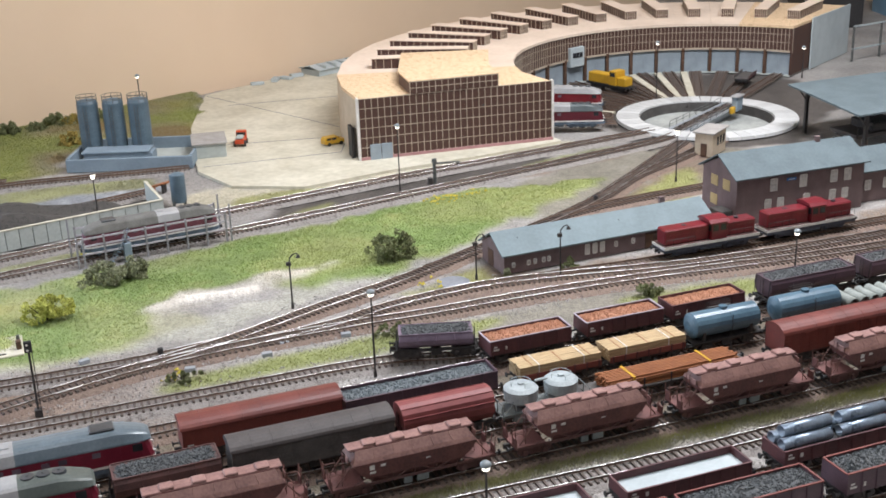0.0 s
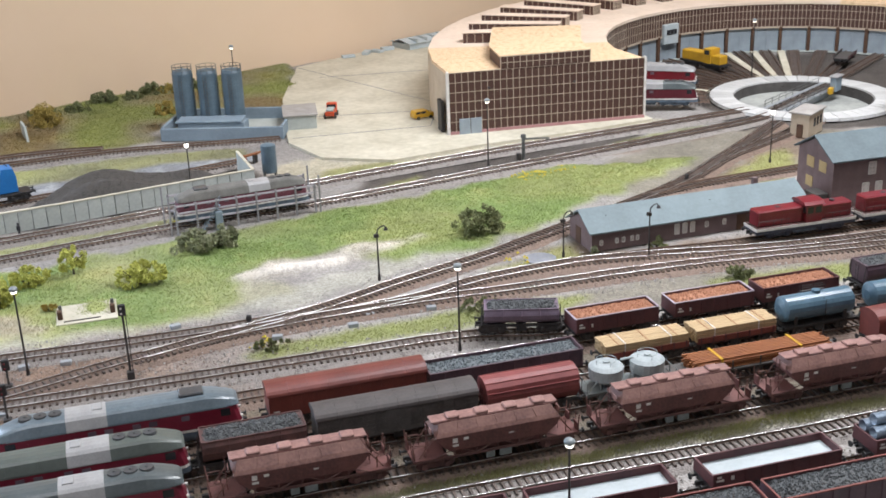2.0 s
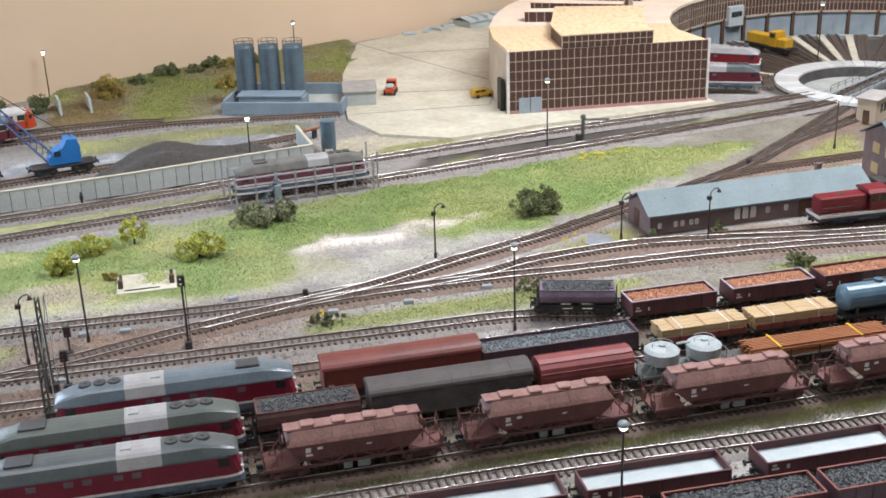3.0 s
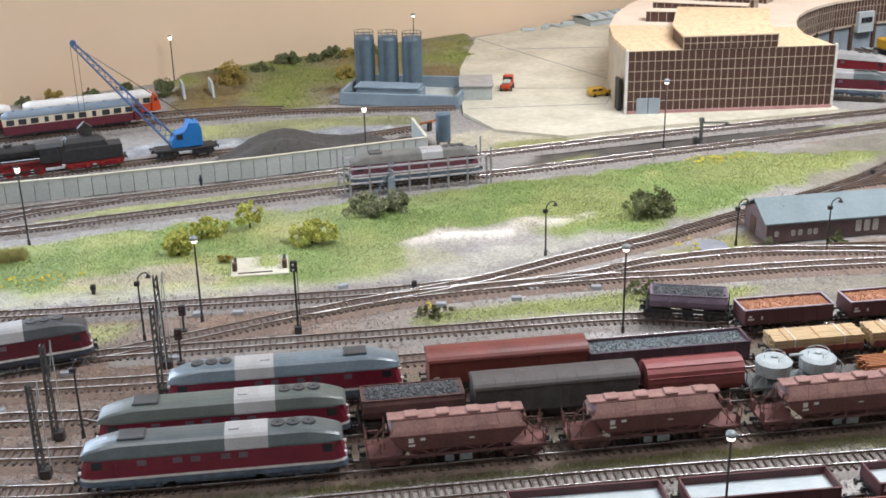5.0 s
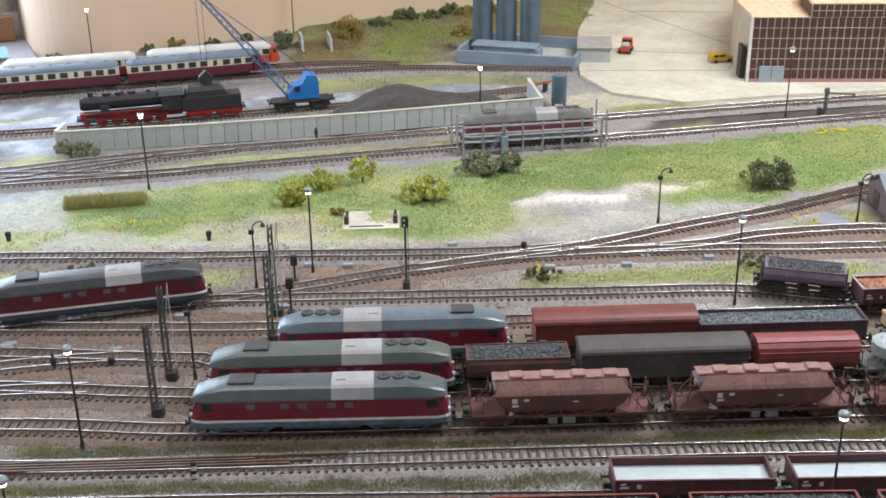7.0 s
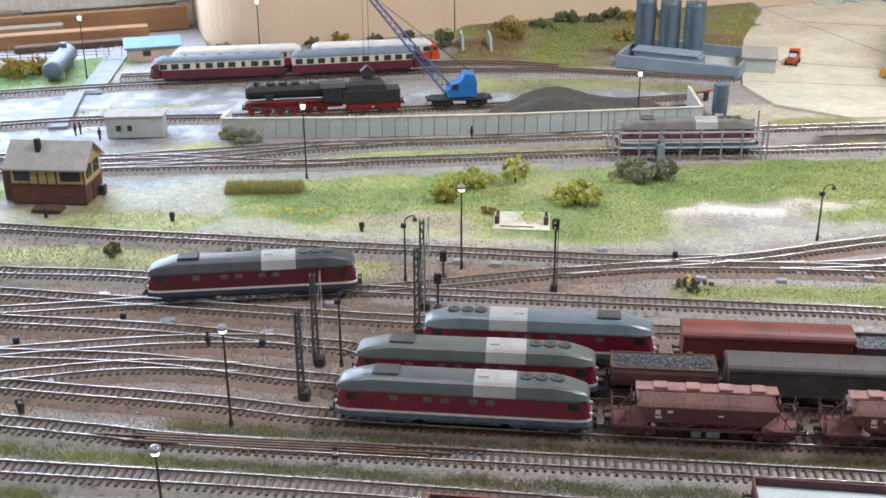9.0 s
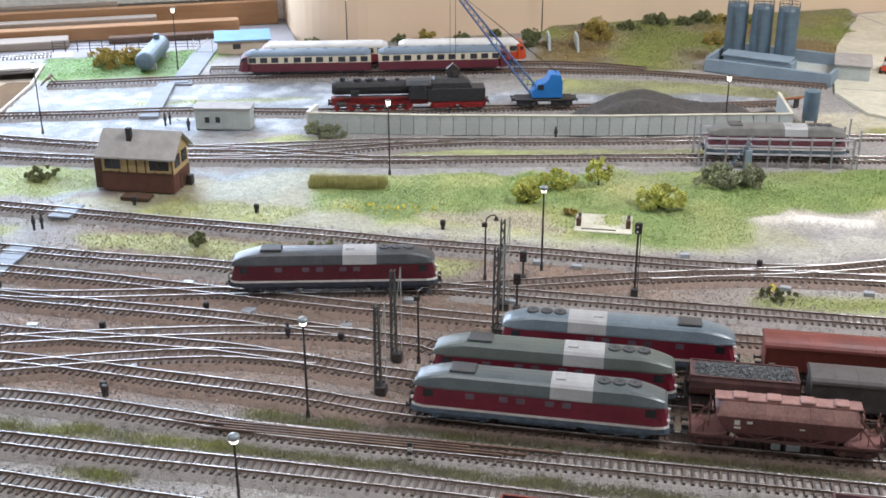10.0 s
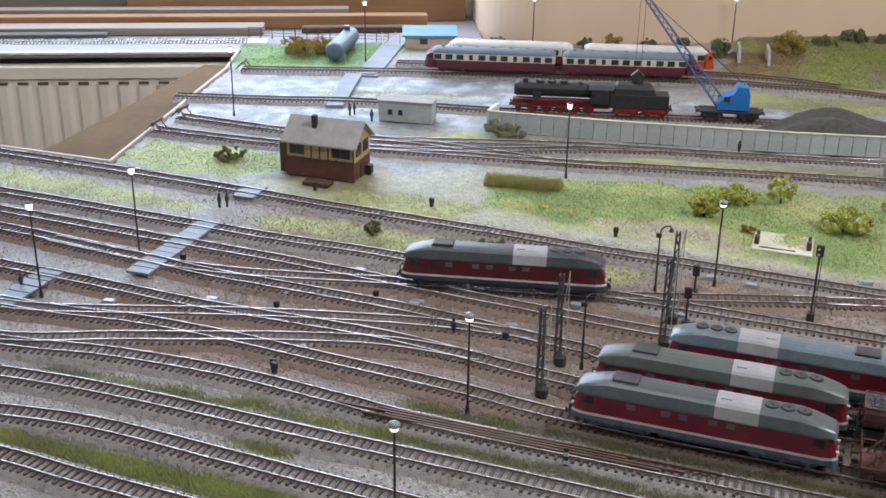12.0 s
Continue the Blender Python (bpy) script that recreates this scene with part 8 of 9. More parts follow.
for z in (0.03, 0.085):
    for y in (0, 0.12):
        part("beam", box(nb(), -0.002, 0.202, y - 0.002, y + 0.002, z - 0.002, z + 0.002), M_silver, sc)
wsd = thing("unfinished_shed", "white card shed kit behind the apron", "card shed", m=pose(0.56, 2.66, 0.004, 0, 0, 24))
part("base", box(nb(), 0, 0.17, 0, 0.07, 0, 0.014, 0.0006), M_wgrey, wsd)
part("roof", prism(nb(), [(-0.004, 0.014), (0.035, 0.022), (0.074, 0.014), (0.074, 0.016), (0.035, 0.024), (-0.004, 0.016)], -0.004, 0.174), M_wgrey, wsd)
for k in range(5):
    part("roof_rib", box(nb(), 0.02 + k * 0.032, 0.024 + k * 0.032, -0.004, 0.036, 0.016 + 0.0005, 0.0255), M_wgrey, wsd)
for k, (x, y) in enumerate(((0.40, 2.645), (0.45, 2.665), (0.48, 2.675), (0.51, 2.69))):
    tagged(part("card_scrap", box(nb(), -0.016, 0.016, -0.008, 0.008, 0, 0.006 + 0.002 * (k % 2), 0.0006, Matrix.Rotation(k * 1.1, 4, "Z")), M_wgrey), "white card offcut lying behind the apron", "offcut", "offcuts").matrix_basis = pose(x, y, 0.0045)

# ---- lamps, masts, signals ----
# emission on every lamp head, on some in place of a bright reflection
M_lampglow = bpy.data.materials.new("glowing_lamp_glass")
M_lampglow.use_nodes = True
pb = M_lampglow.node_tree.nodes["Principled BSDF"]
pb.inputs["Base Color"].default_value = (0.9, 0.9, 0.85, 1)
pb.inputs["Emission Color"].default_value = (1.0, 0.93, 0.8, 1)
pb.inputs["Emission Strength"].default_value = 3.0


def street_lamp(x, y, h, head="globe", lean=0.0):
    lp = thing("street_lamp", "slim dark lamp post with " + {"globe": "a pale round head", "box": "a white box head", "swan": "a curved arm"}[head], "lamp post", "lamp posts", pose(x, y, 0, 0, lean, 0))
    bm = nb()
    cyl(bm, (0, 0, -0.001), (0, 0, h), 0.0013, 0.0009, 6)
    part("post", bm, M_iron, lp)
    bm = nb()
    cyl(bm, (0, 0, -0.001), (0, 0, 0.007), 0.0022, 0.0018, 8)
    part("foot", bm, M_iron, lp)
    if head == "globe":
        bm = nb()
        bmesh.ops.create_uvsphere(bm, u_segments=14, v_segments=9, radius=0.0047, matrix=Matrix.Translation((0, 0, h + 0.001)) @ Matrix.Diagonal((1, 1, 0.72, 1)))
        part("globe", bm, M_lampglass, lp, "pale glass globe", smooth=True)
        bm = nb()
        cyl(bm, (0, 0, h - 0.0035), (0, 0, h - 0.0015), 0.0028, 0.0036, 10)
        part("lamp_ring", bm, M_lampglow, lp)
    elif head == "box":
        bm = nb()
        cyl(bm, (0, 0, h - 0.004), (0, 0, h + 0.003), 0.0026, 0.0038, 8)
        part("lantern", bm, M_lampglow, lp, "bright white lantern")
        bm = nb()
        cyl(bm, (0, 0, h + 0.003), (0, 0, h + 0.0045), 0.0048, 0.002, 8)
        part("cap", bm, M_iron, lp)
    else:
        bm = nb()
        pts = [(0, 0, h), (0.001, 0, h + 0.006), (0.005, 0, h + 0.010), (0.010, 0, h + 0.011), (0.012, 0, h + 0.008)]
        for a, b in zip(pts, pts[1:]):
            cyl(bm, a, b, 0.0008, n=5)
        cyl(bm, (0.012, 0, h + 0.009), (0.012, 0, h + 0.005), 0.0012, 0.0032, 8)
        part("swan_neck", bm, M_iron, lp)
        part("shade_box", box(nb(), -0.004, 0.002, -0.002, 0.002, h - 0.004, h + 0.001, 0.0004), M_iron, lp)
    return lp


for x, y, h, k in ((0.158, 1.000, 0.100, "globe"), (0.128, 0.616, 0.098, "globe"), (-0.481, 0.566, 0.098, "globe"), (0.744, 1.031, 0.068, "globe"), (-0.305, 1.112, 0.101, "globe"), (-0.549, 1.402, 0.106, "box"),
                   (-0.961, 0.957, 0.107, "box"), (-0.999, 0.822, 0.107, "box"), (-0.484, 0.756, 0.098, "globe"), (-1.129, 1.497, 0.110, "box"), (-1.065, 1.900, 0.112, "box"), (0.419, 1.657, 0.112, "globe"),
                   (0.853, 1.490, 0.085, "box"), (-0.068, 1.727, 0.075, "box"), (-0.419, 2.300, 0.095, "box"), (-0.800, 2.145, 0.095, "box"), (0.075, 2.24, 0.13, "globe"), (1.558, 2.073, 0.07, "globe"), (1.145, 2.036, 0.125, "globe")):
    street_lamp(x, y, h, k)
for x, y, h in ((0.124, 1.235, 0.062), (0.473, 1.168, 0.066), (0.375, 1.223, 0.052), (-0.366, 1.074, 0.070), (-0.404, 0.873, 0.072)):
    street_lamp(x, y, h, "swan")


def lattice_mast(x, y, h):
    ms = thing("lattice_mast", "grey lattice column of a signal bridge", "mast", "lattice masts", pose(x, y, 0, 0, 0, 0))
    bm = nb()
    for a in (-1, 1):
        for b in (-1, 1):
            cyl(bm, (a * 0.0026, b * 0.0026, 0), (a * 0.0018, b * 0.0018, h), 0.0010, n=4)
    n = 12
    for i in range(n):
        z0, z1 = h * i / n, h * (i + 1) / n
        s = 1 if i % 2 else -1
        k0, k1 = 0.0026 - 0.0008 * i / n, 0.0026 - 0.0008 * (i + 1) / n
        for q in (-1, 1):
            cyl(bm, (-s * k0, q * k0, z0), (s * k1, q * k1, z1), 0.0006, n=3)
            cyl(bm, (q * k0, -s * k0, z0), (q * k1, s * k1, z1), 0.0006, n=3)
    part("column", bm, M_pole, ms)
    part("foot", box(nb(), -0.002, 0.008, -0.005, 0.005, -0.001, 0.009, 0.0008), M_iron, ms)
    bm = nb()
    cyl(bm, (0.003, 0, h * 0.62), (0.007, 0.004, h * 1.02), 0.0006, n=4)
    cyl(bm, (0.007, 0.004, 0.0), (0.007, 0.004, h * 1.02), 0.0005, n=4)
    part("cable_pipe", bm, M_concgrey, ms)
    return ms


for x, y, h in ((-0.430, 0.808, 0.093), (-0.429, 0.874, 0.098), (-0.337, 0.945, 0.098), (-0.338, 1.004, 0.105)):
    lattice_mast(x, y, h)


def signal(x, y, h, main=False):
    sg = thing("colour_light_signal", "dark colour-light railway signal on a slim post", "signal", "signals", pose(x, y, 0))
    bm = nb()
    cyl(bm, (0, 0, 0), (0, 0, h), 0.0012, n=6)
    part("post", bm, M_iron, sg)
    part("head", box(nb(), -0.004, 0.004, -0.003, 0.001, h - 0.006, h + 0.007, 0.001), M_black, sg)
    for dz in (-0.003, 0.003):
        bm = nb()
        cyl(bm, (-0.001, -0.0029, h + dz), (-0.001, -0.0038, h + dz), 0.0012, n=8)
        part("lens", bm, M_white if main else M_dred, sg)
    part("base", box(nb(), -0.004, 0.004, -0.004, 0.004, -0.001, 0.008 if main else 0.003, 0.0006), M_iron, sg)
    if main:
        bm = nb()
        end = [(0.003, -0.0015), (0.003, 0.0015)]
        for a, b in end:
            cyl(bm, (a, b, 0), (a, b, h), 0.0004, n=4)
        for i in range(18):
            cyl(bm, (0.003, -0.0015, h * i / 18), (0.003, 0.0015, h * i / 18), 0.0003, n=3)
        part("ladder", bm, M_iron, sg)


signal(-0.197, 1.064, 0.080, True)
signal(-0.322, 1.009, 0.035)
signal(-0.324, 1.089, 0.026)

# water crane
wc = thing("water_crane", "grey water crane with swinging arm by the track", "water crane", m=pose(0.487, 1.67, 0))
bm = nb()
cyl(bm, (0, 0, 0), (0, 0, 0.038), 0.0035, 0.003, 10)
part("column", bm, M_pole, wc)
bm = nb()
cyl(bm, (0, 0, 0.036), (0.044, 0, 0.033), 0.0016, n=8)
cyl(bm, (0.044, 0, 0.034), (0.044, 0, 0.029), 0.003, n=8)
cyl(bm, (0, 0, 0.038), (0, 0, 0.044), 0.005, 0.004, 10)
part("arm", bm, M_pole, wc)
part("valve_box", box(nb(), -0.012, -0.005, -0.004, 0.004, -0.001, 0.012, 0.001), M_iron, wc)

# vehicles on the apron
tr = thing("tractor", "small orange tractor on the concrete apron", "tractor", m=pose(0.240, 2.085, 0.0042, 0, 0, 70))
part("body", box(nb(), -0.022, 0.006, -0.009, 0.009, 0.006, 0.015, 0.0015), M_orange, tr)
part("cab", box(nb(), 0.007, 0.020, -0.010, 0.010, 0.006, 0.026, 0.0015), M_orange, tr)
part("cab_window", box(nb(), 0.0065, 0.0205, -0.0085, 0.0085, 0.017, 0.023), M_glass, tr)
part("load", box(nb(), -0.021, 0.003, -0.0075, 0.0075, 0.0152, 0.020, 0.002), M_concgrey, tr)
for x, r in ((-0.014, 0.006), (0.013, 0.005)):
    for s in (-1, 1):
        bm = nb()
        cyl(bm, (x, s * 0.0085, r), (x, s * 0.0115, r), r, n=12)
        part("wheel", bm, M_black, tr)
ca = thing("car", "small yellow estate car on the concrete apron", "car", m=pose(0.402, 1.998, 0.0042, 0, 0, 12))
bm = prism(nb(), [(-0.022, 0.004), (0.022, 0.004), (0.022, 0.0105), (0.012, 0.0115), (0.006, 0.017), (-0.019, 0.017), (-0.022, 0.011)], -0.009, 0.009, "y")
bd = part("body", bm, M_yellow, ca)
for s in (-1, 1):
    for x0, x1 in ((-0.018, -0.009), (-0.007, 0.003)):
        part("window", box(nb(), x0, x1, s * 0.0091 - 0.0002, s * 0.0091 + 0.0002, 0.0115, 0.0155), M_glass, bd)
part("windscreen", box(nb(), 0.0088, 0.0095, -0.008, 0.008, 0.0118, 0.0158, 0.0, Matrix.Translation((0, 0, 0))), M_glass, bd)
for x in (-0.013, 0.013):
    for s in (-1, 1):
        bm = nb()
        cyl(bm, (x, s * 0.0075, 0.0035), (x, s * 0.0098, 0.0035), 0.0036, n=12)
        part("wheel", bm, M_black, ca)
ld = thing("belt_loader", "rusty orange loader beside the coal yard", "loader", m=pose(0.045, 1.845, 0, 0, 0, -35))
part("frame", prism(nb(), [(-0.025, 0.004), (0.02, 0.018), (0.02, 0.021), (-0.025, 0.007)], -0.006, 0.006, "y"), M_rust, ld)
part("leg", box(nb(), 0.008, 0.012, -0.006, 0.006, 0.0, 0.0155), M_iron, ld)
part("motor", box(nb(), -0.02, -0.008, -0.005, 0.005, 0.0, 0.007, 0.001), M_orange, ld)

# concrete pad with two posts, manhole, gate slabs
pd = thing("concrete_pad", "pale concrete pad with two dark posts in the grass", "pad", m=pose(-0.240, 1.258, 0, 0, 0, 0))
part("slab", box(nb(), -0.036, 0.036, -0.026, 0.034, -0.001, 0.0032, 0.0008), M_concrete, pd)
for x in (-0.031, 0.031):
    part("post", box(nb(), x - 0.003, x + 0.003, -0.012, -0.004, 0.003, 0.014, 0.001), M_timber, pd)
    part("rail_post", box(nb(), x - 0.002, x + 0.002, 0.012, 0.016, 0.003, 0.012, 0.0006), M_pole, pd)
part("kerb", box(nb(), -0.027, 0.016, -0.020, -0.018, 0.003, 0.0042, 0.0003), M_iron, pd)
bm = nb()
cyl(bm, (0, 0, -0.001), (0, 0, 0.0012), 0.021, n=28)
tagged(part("round_cover", bm, M_asphalt), "round grey cover in the gravel", "cover", kind="structure").matrix_basis = pose(0.343, 1.225, 0)
for x, a in ((-0.387, 10), (-0.331, 10)):
    gs = part("ramp_wall", prism(nb(), [(0, 0), (0.07, 0), (0.07, 0.030), (0.02, 0.030)], -0.002, 0.002), M_concgrey)
    gs.matrix_basis = pose(x, 2.14, 0, 0, 0, a)
    tagged(gs, "pale concrete wing wall of a passage through the bank", "wing wall", "wing walls")
tagged(part("passage_floor", box(nb(), -0.383, -0.333, 2.14, 2.21, -0.001, 0.003), M_concgrey), "pale concrete floor of the passage", "pavement", kind="structure")

# level crossing plates and service paths
M_plate = mat("crossing_plate", (0.22, 0.25, 0.29), (0.15, 0.17, 0.20), 0.6, 0.0, 40, random_amt=0.2)
me_pl = bpy.data.meshes.new("plate")
bm = box(nb(), -0.015, 0.015, -0.0072, 0.0072, 0.003, 0.0058, 0.0004)
bm.to_mesh(me_pl)
bm.free()
me_pl.materials.append(M_plate)
cr = thing("crossing", "grey plate crossing for staff across the tracks", "crossing", kind="structure")
for x0, y0, y1 in ((-0.930, 0.903, 1.072), (-0.933, 1.160, 1.206), (-1.023, 0.782, 0.880)):
    n = round((y1 - y0) / 0.0155)
    for k in range(n):
        share("plate", me_pl, cr, pose(x0, y0 + (k + 0.5) * (y1 - y0) / n, 0.0002 * (k % 2), 0, 0, 0))
for k, x in (("coal_line", -1.0), ("railcar_line", -1.03)):
    m = on_track(k, x)
    m = Matrix.Translation((m.translation.x, m.translation.y, 0)) @ m.to_3x3().to_4x4()
    for o in (0, 0.0158, -0.0158):
        share("plate", me_pl, cr, m @ Matrix.Translation((0, o, -0.0010 if o else -0.0006)))
sp = thing("service_path", "pale worn service path between the tracks", "path", kind="structure")
for a, b in (((-0.98, 1.60), (-1.03, 1.80)),):
    bm = nb()
    wallquad(bm, Vector((*a, 0)), Vector((*b, 0)), -0.001, 0.0046, 0.030)
    part("path_slab", bm, M_asphalt, sp)

# point motors, small boxes, dwarf signals
rb = random.Random(21)
for x, y in ((-0.607, 0.947), (-0.493, 0.933), (-0.819, 0.878), (-0.92, 0.834), (-0.696, 1.006), (-0.625, 1.016), (-0.680, 0.813), (-0.604, 0.951), (0.085, 1.128), (0.06, 1.106), (-0.03, 1.105), (-0.33, 1.02), (-0.31, 1.13), (0.16, 1.12), (-0.14, 1.18), (-0.265, 1.125), (-0.44, 1.005), (-0.69, 0.89), (-0.75, 0.92)):
    pmx = thing("point_motor", "small grey point motor box beside the track", "point motor", "point motors", pose(x, y, 0, 0, 0, rb.uniform(-10, 25)))
    part("cover", box(nb(), -0.006, 0.006, -0.0035, 0.0035, -0.001, 0.0045, 0.0006), M_metalplate, pmx)
    part("rod", box(nb(), -0.001, 0.001, 0.0035, 0.011, 0.001, 0.002), M_iron, pmx)
for x, y in ((-0.742, 0.882), (-0.652, 0.945), (-0.452, 1.067), (-0.683, 0.760), (-0.901, 0.956), (-0.687, 0.766), (-0.055, 1.158), (0.68, 1.452), (-0.44, 1.218), (-0.69, 1.232), (-0.86, 1.232), (-0.49, 0.90)):
    ds = thing("dwarf_signal", "black dwarf shunting signal on the ballast", "signal", "dwarf signals", pose(x, y, 0, 0, 0, rb.uniform(-20, 20)))
    part("head", box(nb(), -0.0032, 0.0032, -0.0025, 0.0025, 0.004, 0.0115, 0.0009), M_black, ds)
    part("foot", box(nb(), -0.002, 0.002, -0.002, 0.002, -0.001, 0.004), M_iron, ds)
# loose rails lying in the open siding, striped post
for i, (y, x0, x1) in enumerate(((0.7125, -0.57, -0.30), (0.7165, -0.55, -0.28), (0.7205, -0.60, -0.33), (0.7245, -0.56, -0.25))):
    b = part("spare_rail", box(nb(), x0, x1, y - 0.0009, y + 0.0009, 0.0055, 0.0085, 0.0002), M_railrust)
    tagged(b, "spare steel rail lying between the running rails", "rail", "spare rails")
pp = thing("marker_post", "short striped marker post in the ballast", "marker post", m=pose(-0.378, 0.701, 0))
for k in range(5):
    part("stripe", box(nb(), -0.002, 0.002, -0.001, 0.001, -0.001 + k * 0.004, 0.003 + k * 0.004), M_white if k % 2 else M_black, pp)
# plain little figures
for x, y in ((-0.948, 1.126), (-0.940, 1.132), (-1.031, 0.830), (-0.953, 1.566), (-0.948, 1.574), (-0.907, 1.549), (-0.545, 0.895), (-0.33, 1.60)):
    bm = nb()
    loft(bm, [[(r * math.cos(2 * math.pi * k / 8), r * 0.7 * math.sin(2 * math.pi * k / 8), z) for k in range(8)] for r, z in ((0.0018, 0), (0.0020, 0.008), (0.0030, 0.0095), (0.0032, 0.015), (0.0012, 0.0165), (0.0018, 0.0175), (0.0018, 0.0195), (0.0008, 0.0205))])
    fg = part("figurine", bm, M_figure)
    fg.matrix_basis = pose(x, y, 0.0, 0, 0, rb.uniform(0, 180))
    tagged(fg, "tiny dark painted figurine standing by the track", "figurine", "figurines")


# ---- bushes and trees ----
def leaves(n, rx, ry, rz, cz, size, seed):
    """Many small leaf flakes in uneven clumps."""
    r = random.Random(seed)
    clumps = []
    for _ in range(max(6, n // 70)):
        while True:
            p = Vector((r.uniform(-1, 1), r.uniform(-1, 1), r.uniform(-1, 1)))
            if p.length < 1:
                break
        clumps.append((Vector((p.x * rx, p.y * ry, cz + p.z * rz)), r.uniform(0.16, 0.42) * min(rx, rz)))
    v, f = [], []
    for _ in range(n):
        c, k = clumps[r.randrange(len(clumps))]
        d = Vector((r.gauss(0, 1), r.gauss(0, 1), r.gauss(0, 1))).normalized() * k * r.uniform(0.6, 1.1)
        p = c + d
        if p.z < 0.0005:
            p.z = 0.0005 + r.random() * 0.003
        q = Euler((r.random() * 6, r.random() * 6, r.random() * 6)).to_matrix()
        o = len(v)
        for a in ((-1, -0.5, 0), (1, -0.5, 0.2), (0.1, 1, 0)):
            v.append(tuple(p + q @ (Vector(a) * size * r.uniform(0.6, 1.2))))
        f.append((o, o + 1, o + 2))
    return v, f


def bush(x, y, rx, rz, material, seed, label="dark green bush of rough foam leaves", ry=None, dense=1.0):
    b = thing("bush", label, "bush", "bushes", pose(x, y, 0, 0, 0, 0))
    ry = ry or rx * 0.75
    tagged(raw("crown", *leaves(int((700 + 60000 * rx * rz / 0.02) * dense), rx, ry, rz * 0.55, rz * 0.5, 0.0019, seed), material, b), kind="stuff")
    bm = nb()
    r = random.Random(seed)
    for _ in range(5):
        cyl(bm, (0, 0, -0.001), (r.uniform(-0.6, 0.6) * rx, r.uniform(-0.6, 0.6) * ry, rz * r.uniform(0.5, 0.8)), 0.0009, 0.0003, 4)
    part("stems", bm, M_bark, b)


def small_tree(x, y, h, rx, material, seed, label):
    t = thing("tree", label, "tree", "small trees", pose(x, y, 0))
    bm = nb()
    r = random.Random(seed)
    cyl(bm, (0, 0, -0.001), (0, 0, h * 0.5), 0.0016, 0.0010, 6)
    for _ in range(7):
        a = r.random() * 6.28
        z = h * r.uniform(0.25, 0.5)
        cyl(bm, (0, 0, z), (rx * 0.7 * math.cos(a), rx * 0.7 * math.sin(a), z + h * r.uniform(0.15, 0.4)), 0.0007, 0.0003, 4)
    part("trunk", bm, M_bark, t)
    tagged(raw("crown", *leaves(1500, rx, rx * 0.8, h * 0.36, h * 0.62, 0.0020, seed), material, t), kind="stuff")


YL = "yellow-green bush with airy leaves"
bush(0.300, 1.350, 0.036, 0.036, M_leaf, 1)
bush(-0.090, 1.430, 0.036, 0.030, M_leafg, 2, "grey-green bush with thin twigs", dense=0.9)
bush(-0.055, 1.435, 0.024, 0.030, M_leafg, 3, "grey-green bush with thin twigs", dense=0.9)
small_tree(-0.254, 1.400, 0.040, 0.024, M_leafy, 4, "small yellow-green tree with open crown")
bush(-0.172, 1.338, 0.034, 0.028, M_leafy, 5, YL)
bush(-0.345, 1.325, 0.018, 0.036, M_leafy, 6, YL)
bush(-0.310, 1.385, 0.024, 0.026, M_leafy, 7, YL)
bush(-0.565, 1.106, 0.022, 0.018, M_leaf, 8)
bush(-0.478, 1.100, 0.026, 0.022, M_leaf, 9)
bush(-0.726, 1.114, 0.010, 0.020, M_leaf, 10)
bush(-0.040, 1.082, 0.020, 0.010, M_leaf, 11)
bush(0.215, 1.088, 0.030, 0.015, M_leaf, 12)
bush(-1.027, 1.300, 0.028, 0.017, M_leaf, 13)
bush(-0.683, 1.556, 0.036, 0.022, M_leafg, 14, "grey-green bush against the concrete wall")
bush(-1.205, 1.895, 0.034, 0.034, M_leafo, 15, "yellow-brown autumn bush on the lawn")
bush(-1.165, 1.925, 0.026, 0.030, M_leafo, 16, "yellow-brown autumn bush on the lawn")
bush(0.550, 1.070, 0.018, 0.016, M_leaf, 17)
bush(0.505, 1.206, 0.016, 0.012, M_leaf, 18)
bush(0.415, 1.208, 0.006, 0.014, M_leafg, 19)
bush(-0.285, 1.292, 0.010, 0.009, M_leafo, 20, "small reddish shrub in the grass")
hg = thing("grass_patch", "mat of tall upright olive-green reed grass", "tall grass", m=pose(-0.597, 1.350, 0, 0, 0, 6))
rh_ = random.Random(40)
v, f = [], []
for k in range(5200):
    x, y = rh_.uniform(-0.053, 0.053), rh_.uniform(-0.013, 0.013)
    h_, a = rh_.uniform(0.008, 0.0165), rh_.uniform(0, 6.283)
    lx, ly, w_ = rh_.gauss(0, 0.0022), rh_.gauss(0, 0.0022), 0.0004
    o = len(v)
    v += [(x - w_ * math.cos(a), y - w_ * math.sin(a), -0.001), (x + w_ * math.cos(a), y + w_ * math.sin(a), -0.001), (x + lx, y + ly, h_)]
    f.append((o, o + 1, o + 2))
M_hedge = mat("olive_reed", (0.46, 0.42, 0.17), (0.32, 0.30, 0.11), 0.85, 0, 120)
tagged(raw("tuft", v, f, M_hedge, hg), kind="stuff")
rw = random.Random(5)
u = 0.18
while u < 1.13:
    p = WALL_O + WU * u + WN * rw.uniform(0.025, 0.06)
    if not 0.62 < u < 0.72:
        bush(p.x, p.y, rw.uniform(0.018, 0.034) * (1.25 if u > 0.75 else 0.8), rw.uniform(0.022, 0.040) * (0.85 if u > 0.75 else 0.6), rw.choice((M_leaf, M_leaf, M_leaf, M_leafo)), 60 + int(u * 100), "dark brown-green bush along the wall")
    u += rw.uniform(0.035, 0.07) * (1 if u > 0.75 else 1.7)
bush(-0.300, 2.245, 0.026, 0.045, M_leafo, 31, "autumn-coloured bush on the bank")
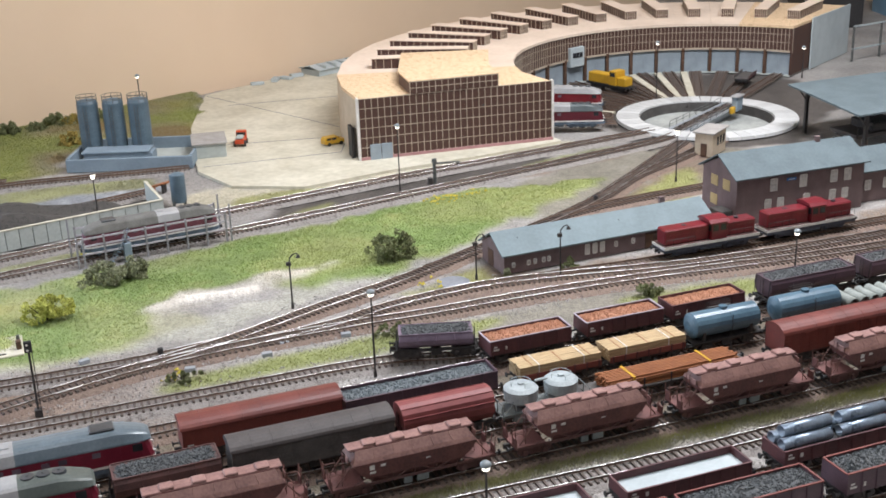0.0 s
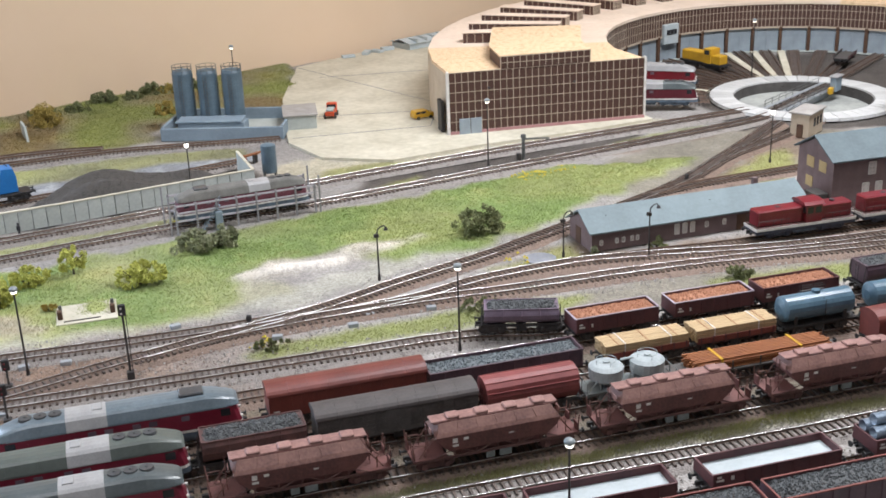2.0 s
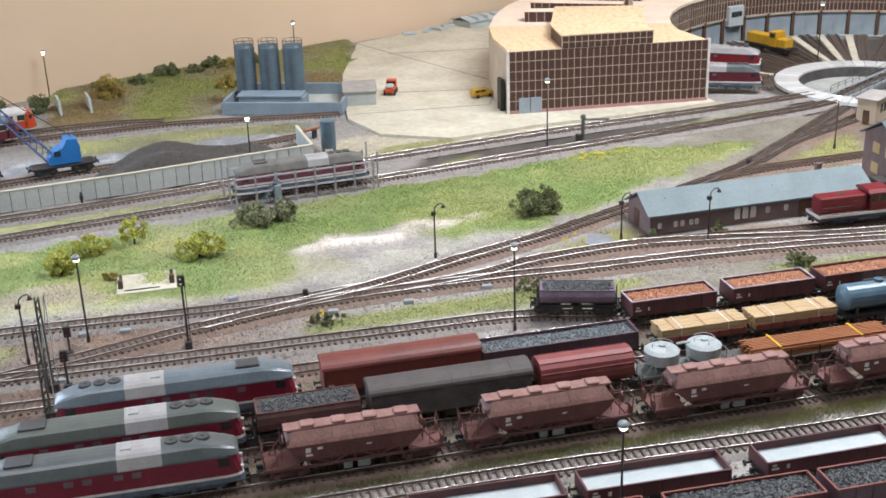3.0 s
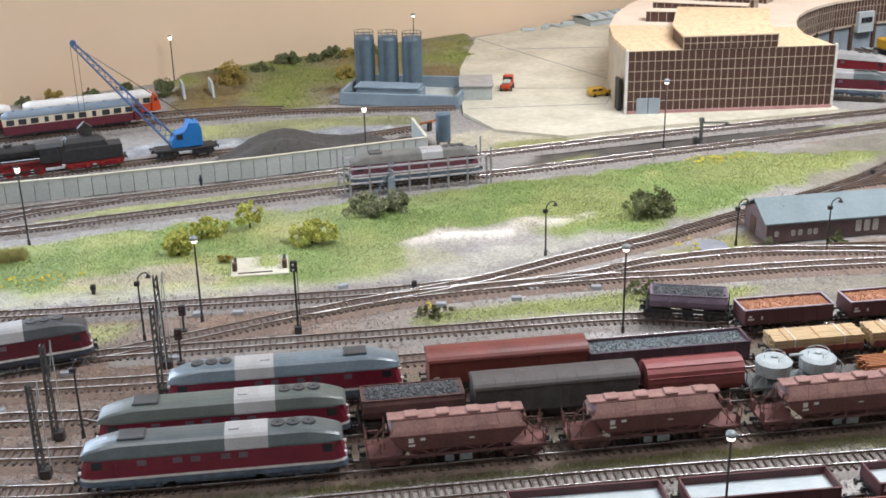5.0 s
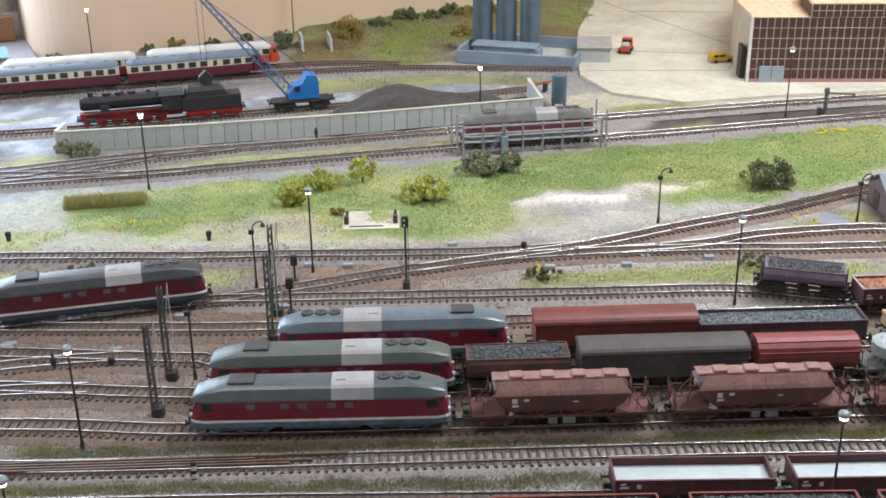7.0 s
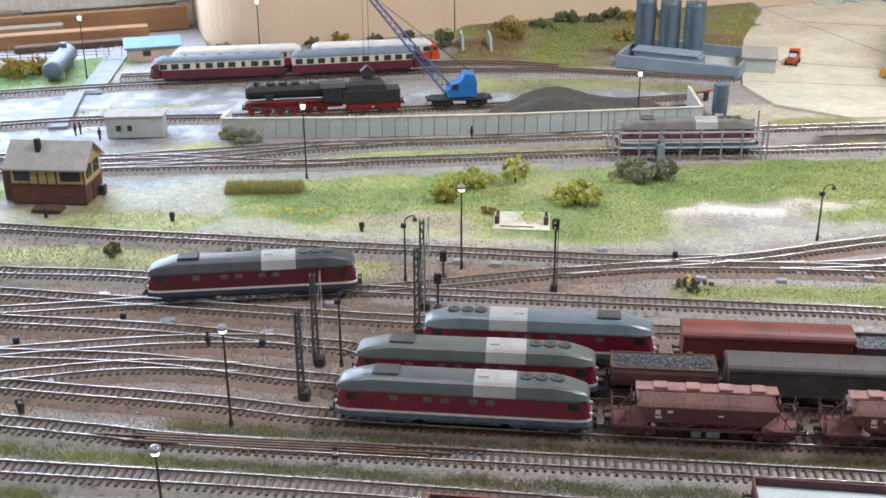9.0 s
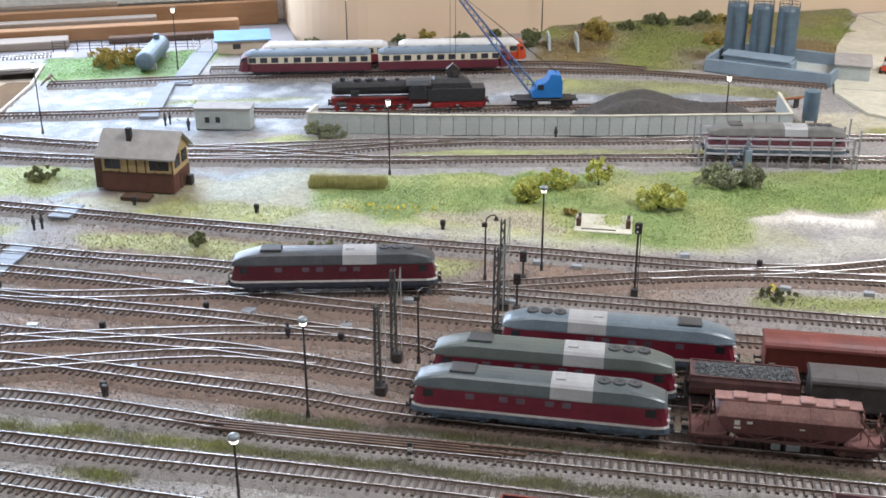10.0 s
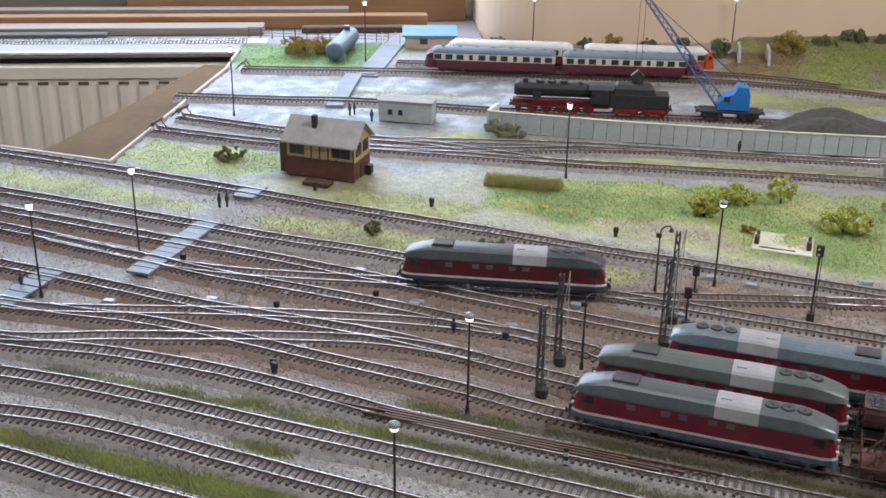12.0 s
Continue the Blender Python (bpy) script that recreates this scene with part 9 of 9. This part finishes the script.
bush(-0.430, 2.19, 0.020, 0.036, M_leaf, 32)
bush(-0.06, 2.26, 0.028, 0.028, M_leafo, 33, "autumn-coloured bush on the bank")

# ---- static grass, flowers and loose stones ----
okz = ok & (near > 0.017)


def scatter(weight, n, seed):
    r = np.random.RandomState(seed)
    w = (weight * okz).ravel()
    idx = r.choice(w.size, n, p=w / w.sum())
    x = X.ravel()[idx] + (r.rand(n) - 0.5) * GS
    y = Y.ravel()[idx] + (r.rand(n) - 0.5) * GS
    return x, y, HGT.ravel()[idx], r, idx


def blades(name, weight, n, h, label, seed, lean=2.6):
    x, y, z, r, idx = scatter(weight, n, seed)
    a = r.rand(n) * 6.283
    hh = h * (0.45 + 0.75 * r.rand(n))
    w = 0.0003 + 0.0003 * r.rand(n)
    lx, ly = (r.rand(n) - 0.5) * hh * lean, (r.rand(n) - 0.5) * hh * lean
    v = np.empty((n, 3, 3))
    v[:, 0] = np.c_[x - w * np.cos(a), y - w * np.sin(a), z]
    v[:, 1] = np.c_[x + w * np.cos(a), y + w * np.sin(a), z]
    v[:, 2] = np.c_[x + lx, y + ly, z + hh]
    ob = raw(name, v.reshape(-1, 3).tolist(), np.arange(3 * n).reshape(-1, 3).tolist(), M_grass)
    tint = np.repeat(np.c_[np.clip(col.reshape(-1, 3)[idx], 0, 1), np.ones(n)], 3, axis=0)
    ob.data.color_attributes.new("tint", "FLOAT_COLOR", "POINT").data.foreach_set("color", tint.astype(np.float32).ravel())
    return tagged(ob, label, "grass", kind="stuff")


blades("grass", zg * (0.4 + NZ), 130000, 0.0020, "green static grass fibres on the meadow", 1)
blades("tall_grass", zd * front, 80000, 0.0050, "tall olive-green grass fibres between the front tracks", 4, 1.5)
blades("dry_grass", zd * (1 - front), 80000, 0.0020, "dry yellow-green grass fibres between the tracks", 2)
blades("bank_grass", zb, 40000, 0.0026, "olive-brown grass fibres on the bank", 3)


def pebbles(name, weight, n, size, material, label, cat, seed, lift=0.0):
    x, y, z, r, idx = scatter(weight, n, seed)
    s = size * (0.5 + r.rand(n))
    base = np.array([(1, 0, 0), (-0.5, 0.87, 0), (-0.5, -0.87, 0), (0, 0, 1.0)])
    a = r.rand(n) * 6.283
    ca, sa = np.cos(a), np.sin(a)
    j = 0.7 + 0.6 * r.rand(n, 4)
    v = np.empty((n, 4, 3))
    for k, (bx, by, bz) in enumerate(base):
        v[:, k, 0] = x + (bx * ca - by * sa) * s * j[:, k]
        v[:, k, 1] = y + (bx * sa + by * ca) * s * j[:, k]
        v[:, k, 2] = z + lift - 0.0002 + bz * s * 0.9 * j[:, k]
    f = (np.arange(n)[:, None, None] * 4 + np.array([(0, 1, 3), (1, 2, 3), (2, 0, 3)])[None]).reshape(-1, 3)
    return tagged(raw(name, v.reshape(-1, 3).tolist(), f.tolist(), material), label, cat, kind="stuff")


okz = ok.copy()
stonew = (1 - 0.92 * between) * np.clip(1 - zg * 1.2 - zd * 0.7 - zc - zb, 0.02, 1) * (near < 0.045) * (0.25 + NZ) * (1 - 0.7 * yard) * np.clip((1.45 - Y) / 0.2, 0.15, 1)
pebbles("ballast_stones", stonew, 36000, 0.0014, M_stone, "loose pale grey ballast stones", "stones", 5, 0.0014)
pebbles("soil_crumbs", yard, 14000, 0.0010, M_bedrust, "brown soil crumbs between the yard tracks", "soil", 6, 0.0012)
okz = ok & (near > 0.02)
fl = zone([[(-0.60, 1.27), (-0.50, 1.29), (-0.46, 1.265), (-0.56, 1.25)], [(0.40, 1.57), (0.50, 1.585), (0.56, 1.58), (0.45, 1.55)], [(0.28, 1.24), (0.33, 1.25), (0.32, 1.22)], [(-0.10, 1.56), (-0.04, 1.585), (-0.06, 1.56)], [(-0.07, 1.09), (-0.05, 1.10), (-0.04, 1.08)]], 0.5)
pebbles("yellow_flowers", fl, 120, 0.0026, M_flower, "yellow flower tufts in the grass", "flowers", 7, 0.003)
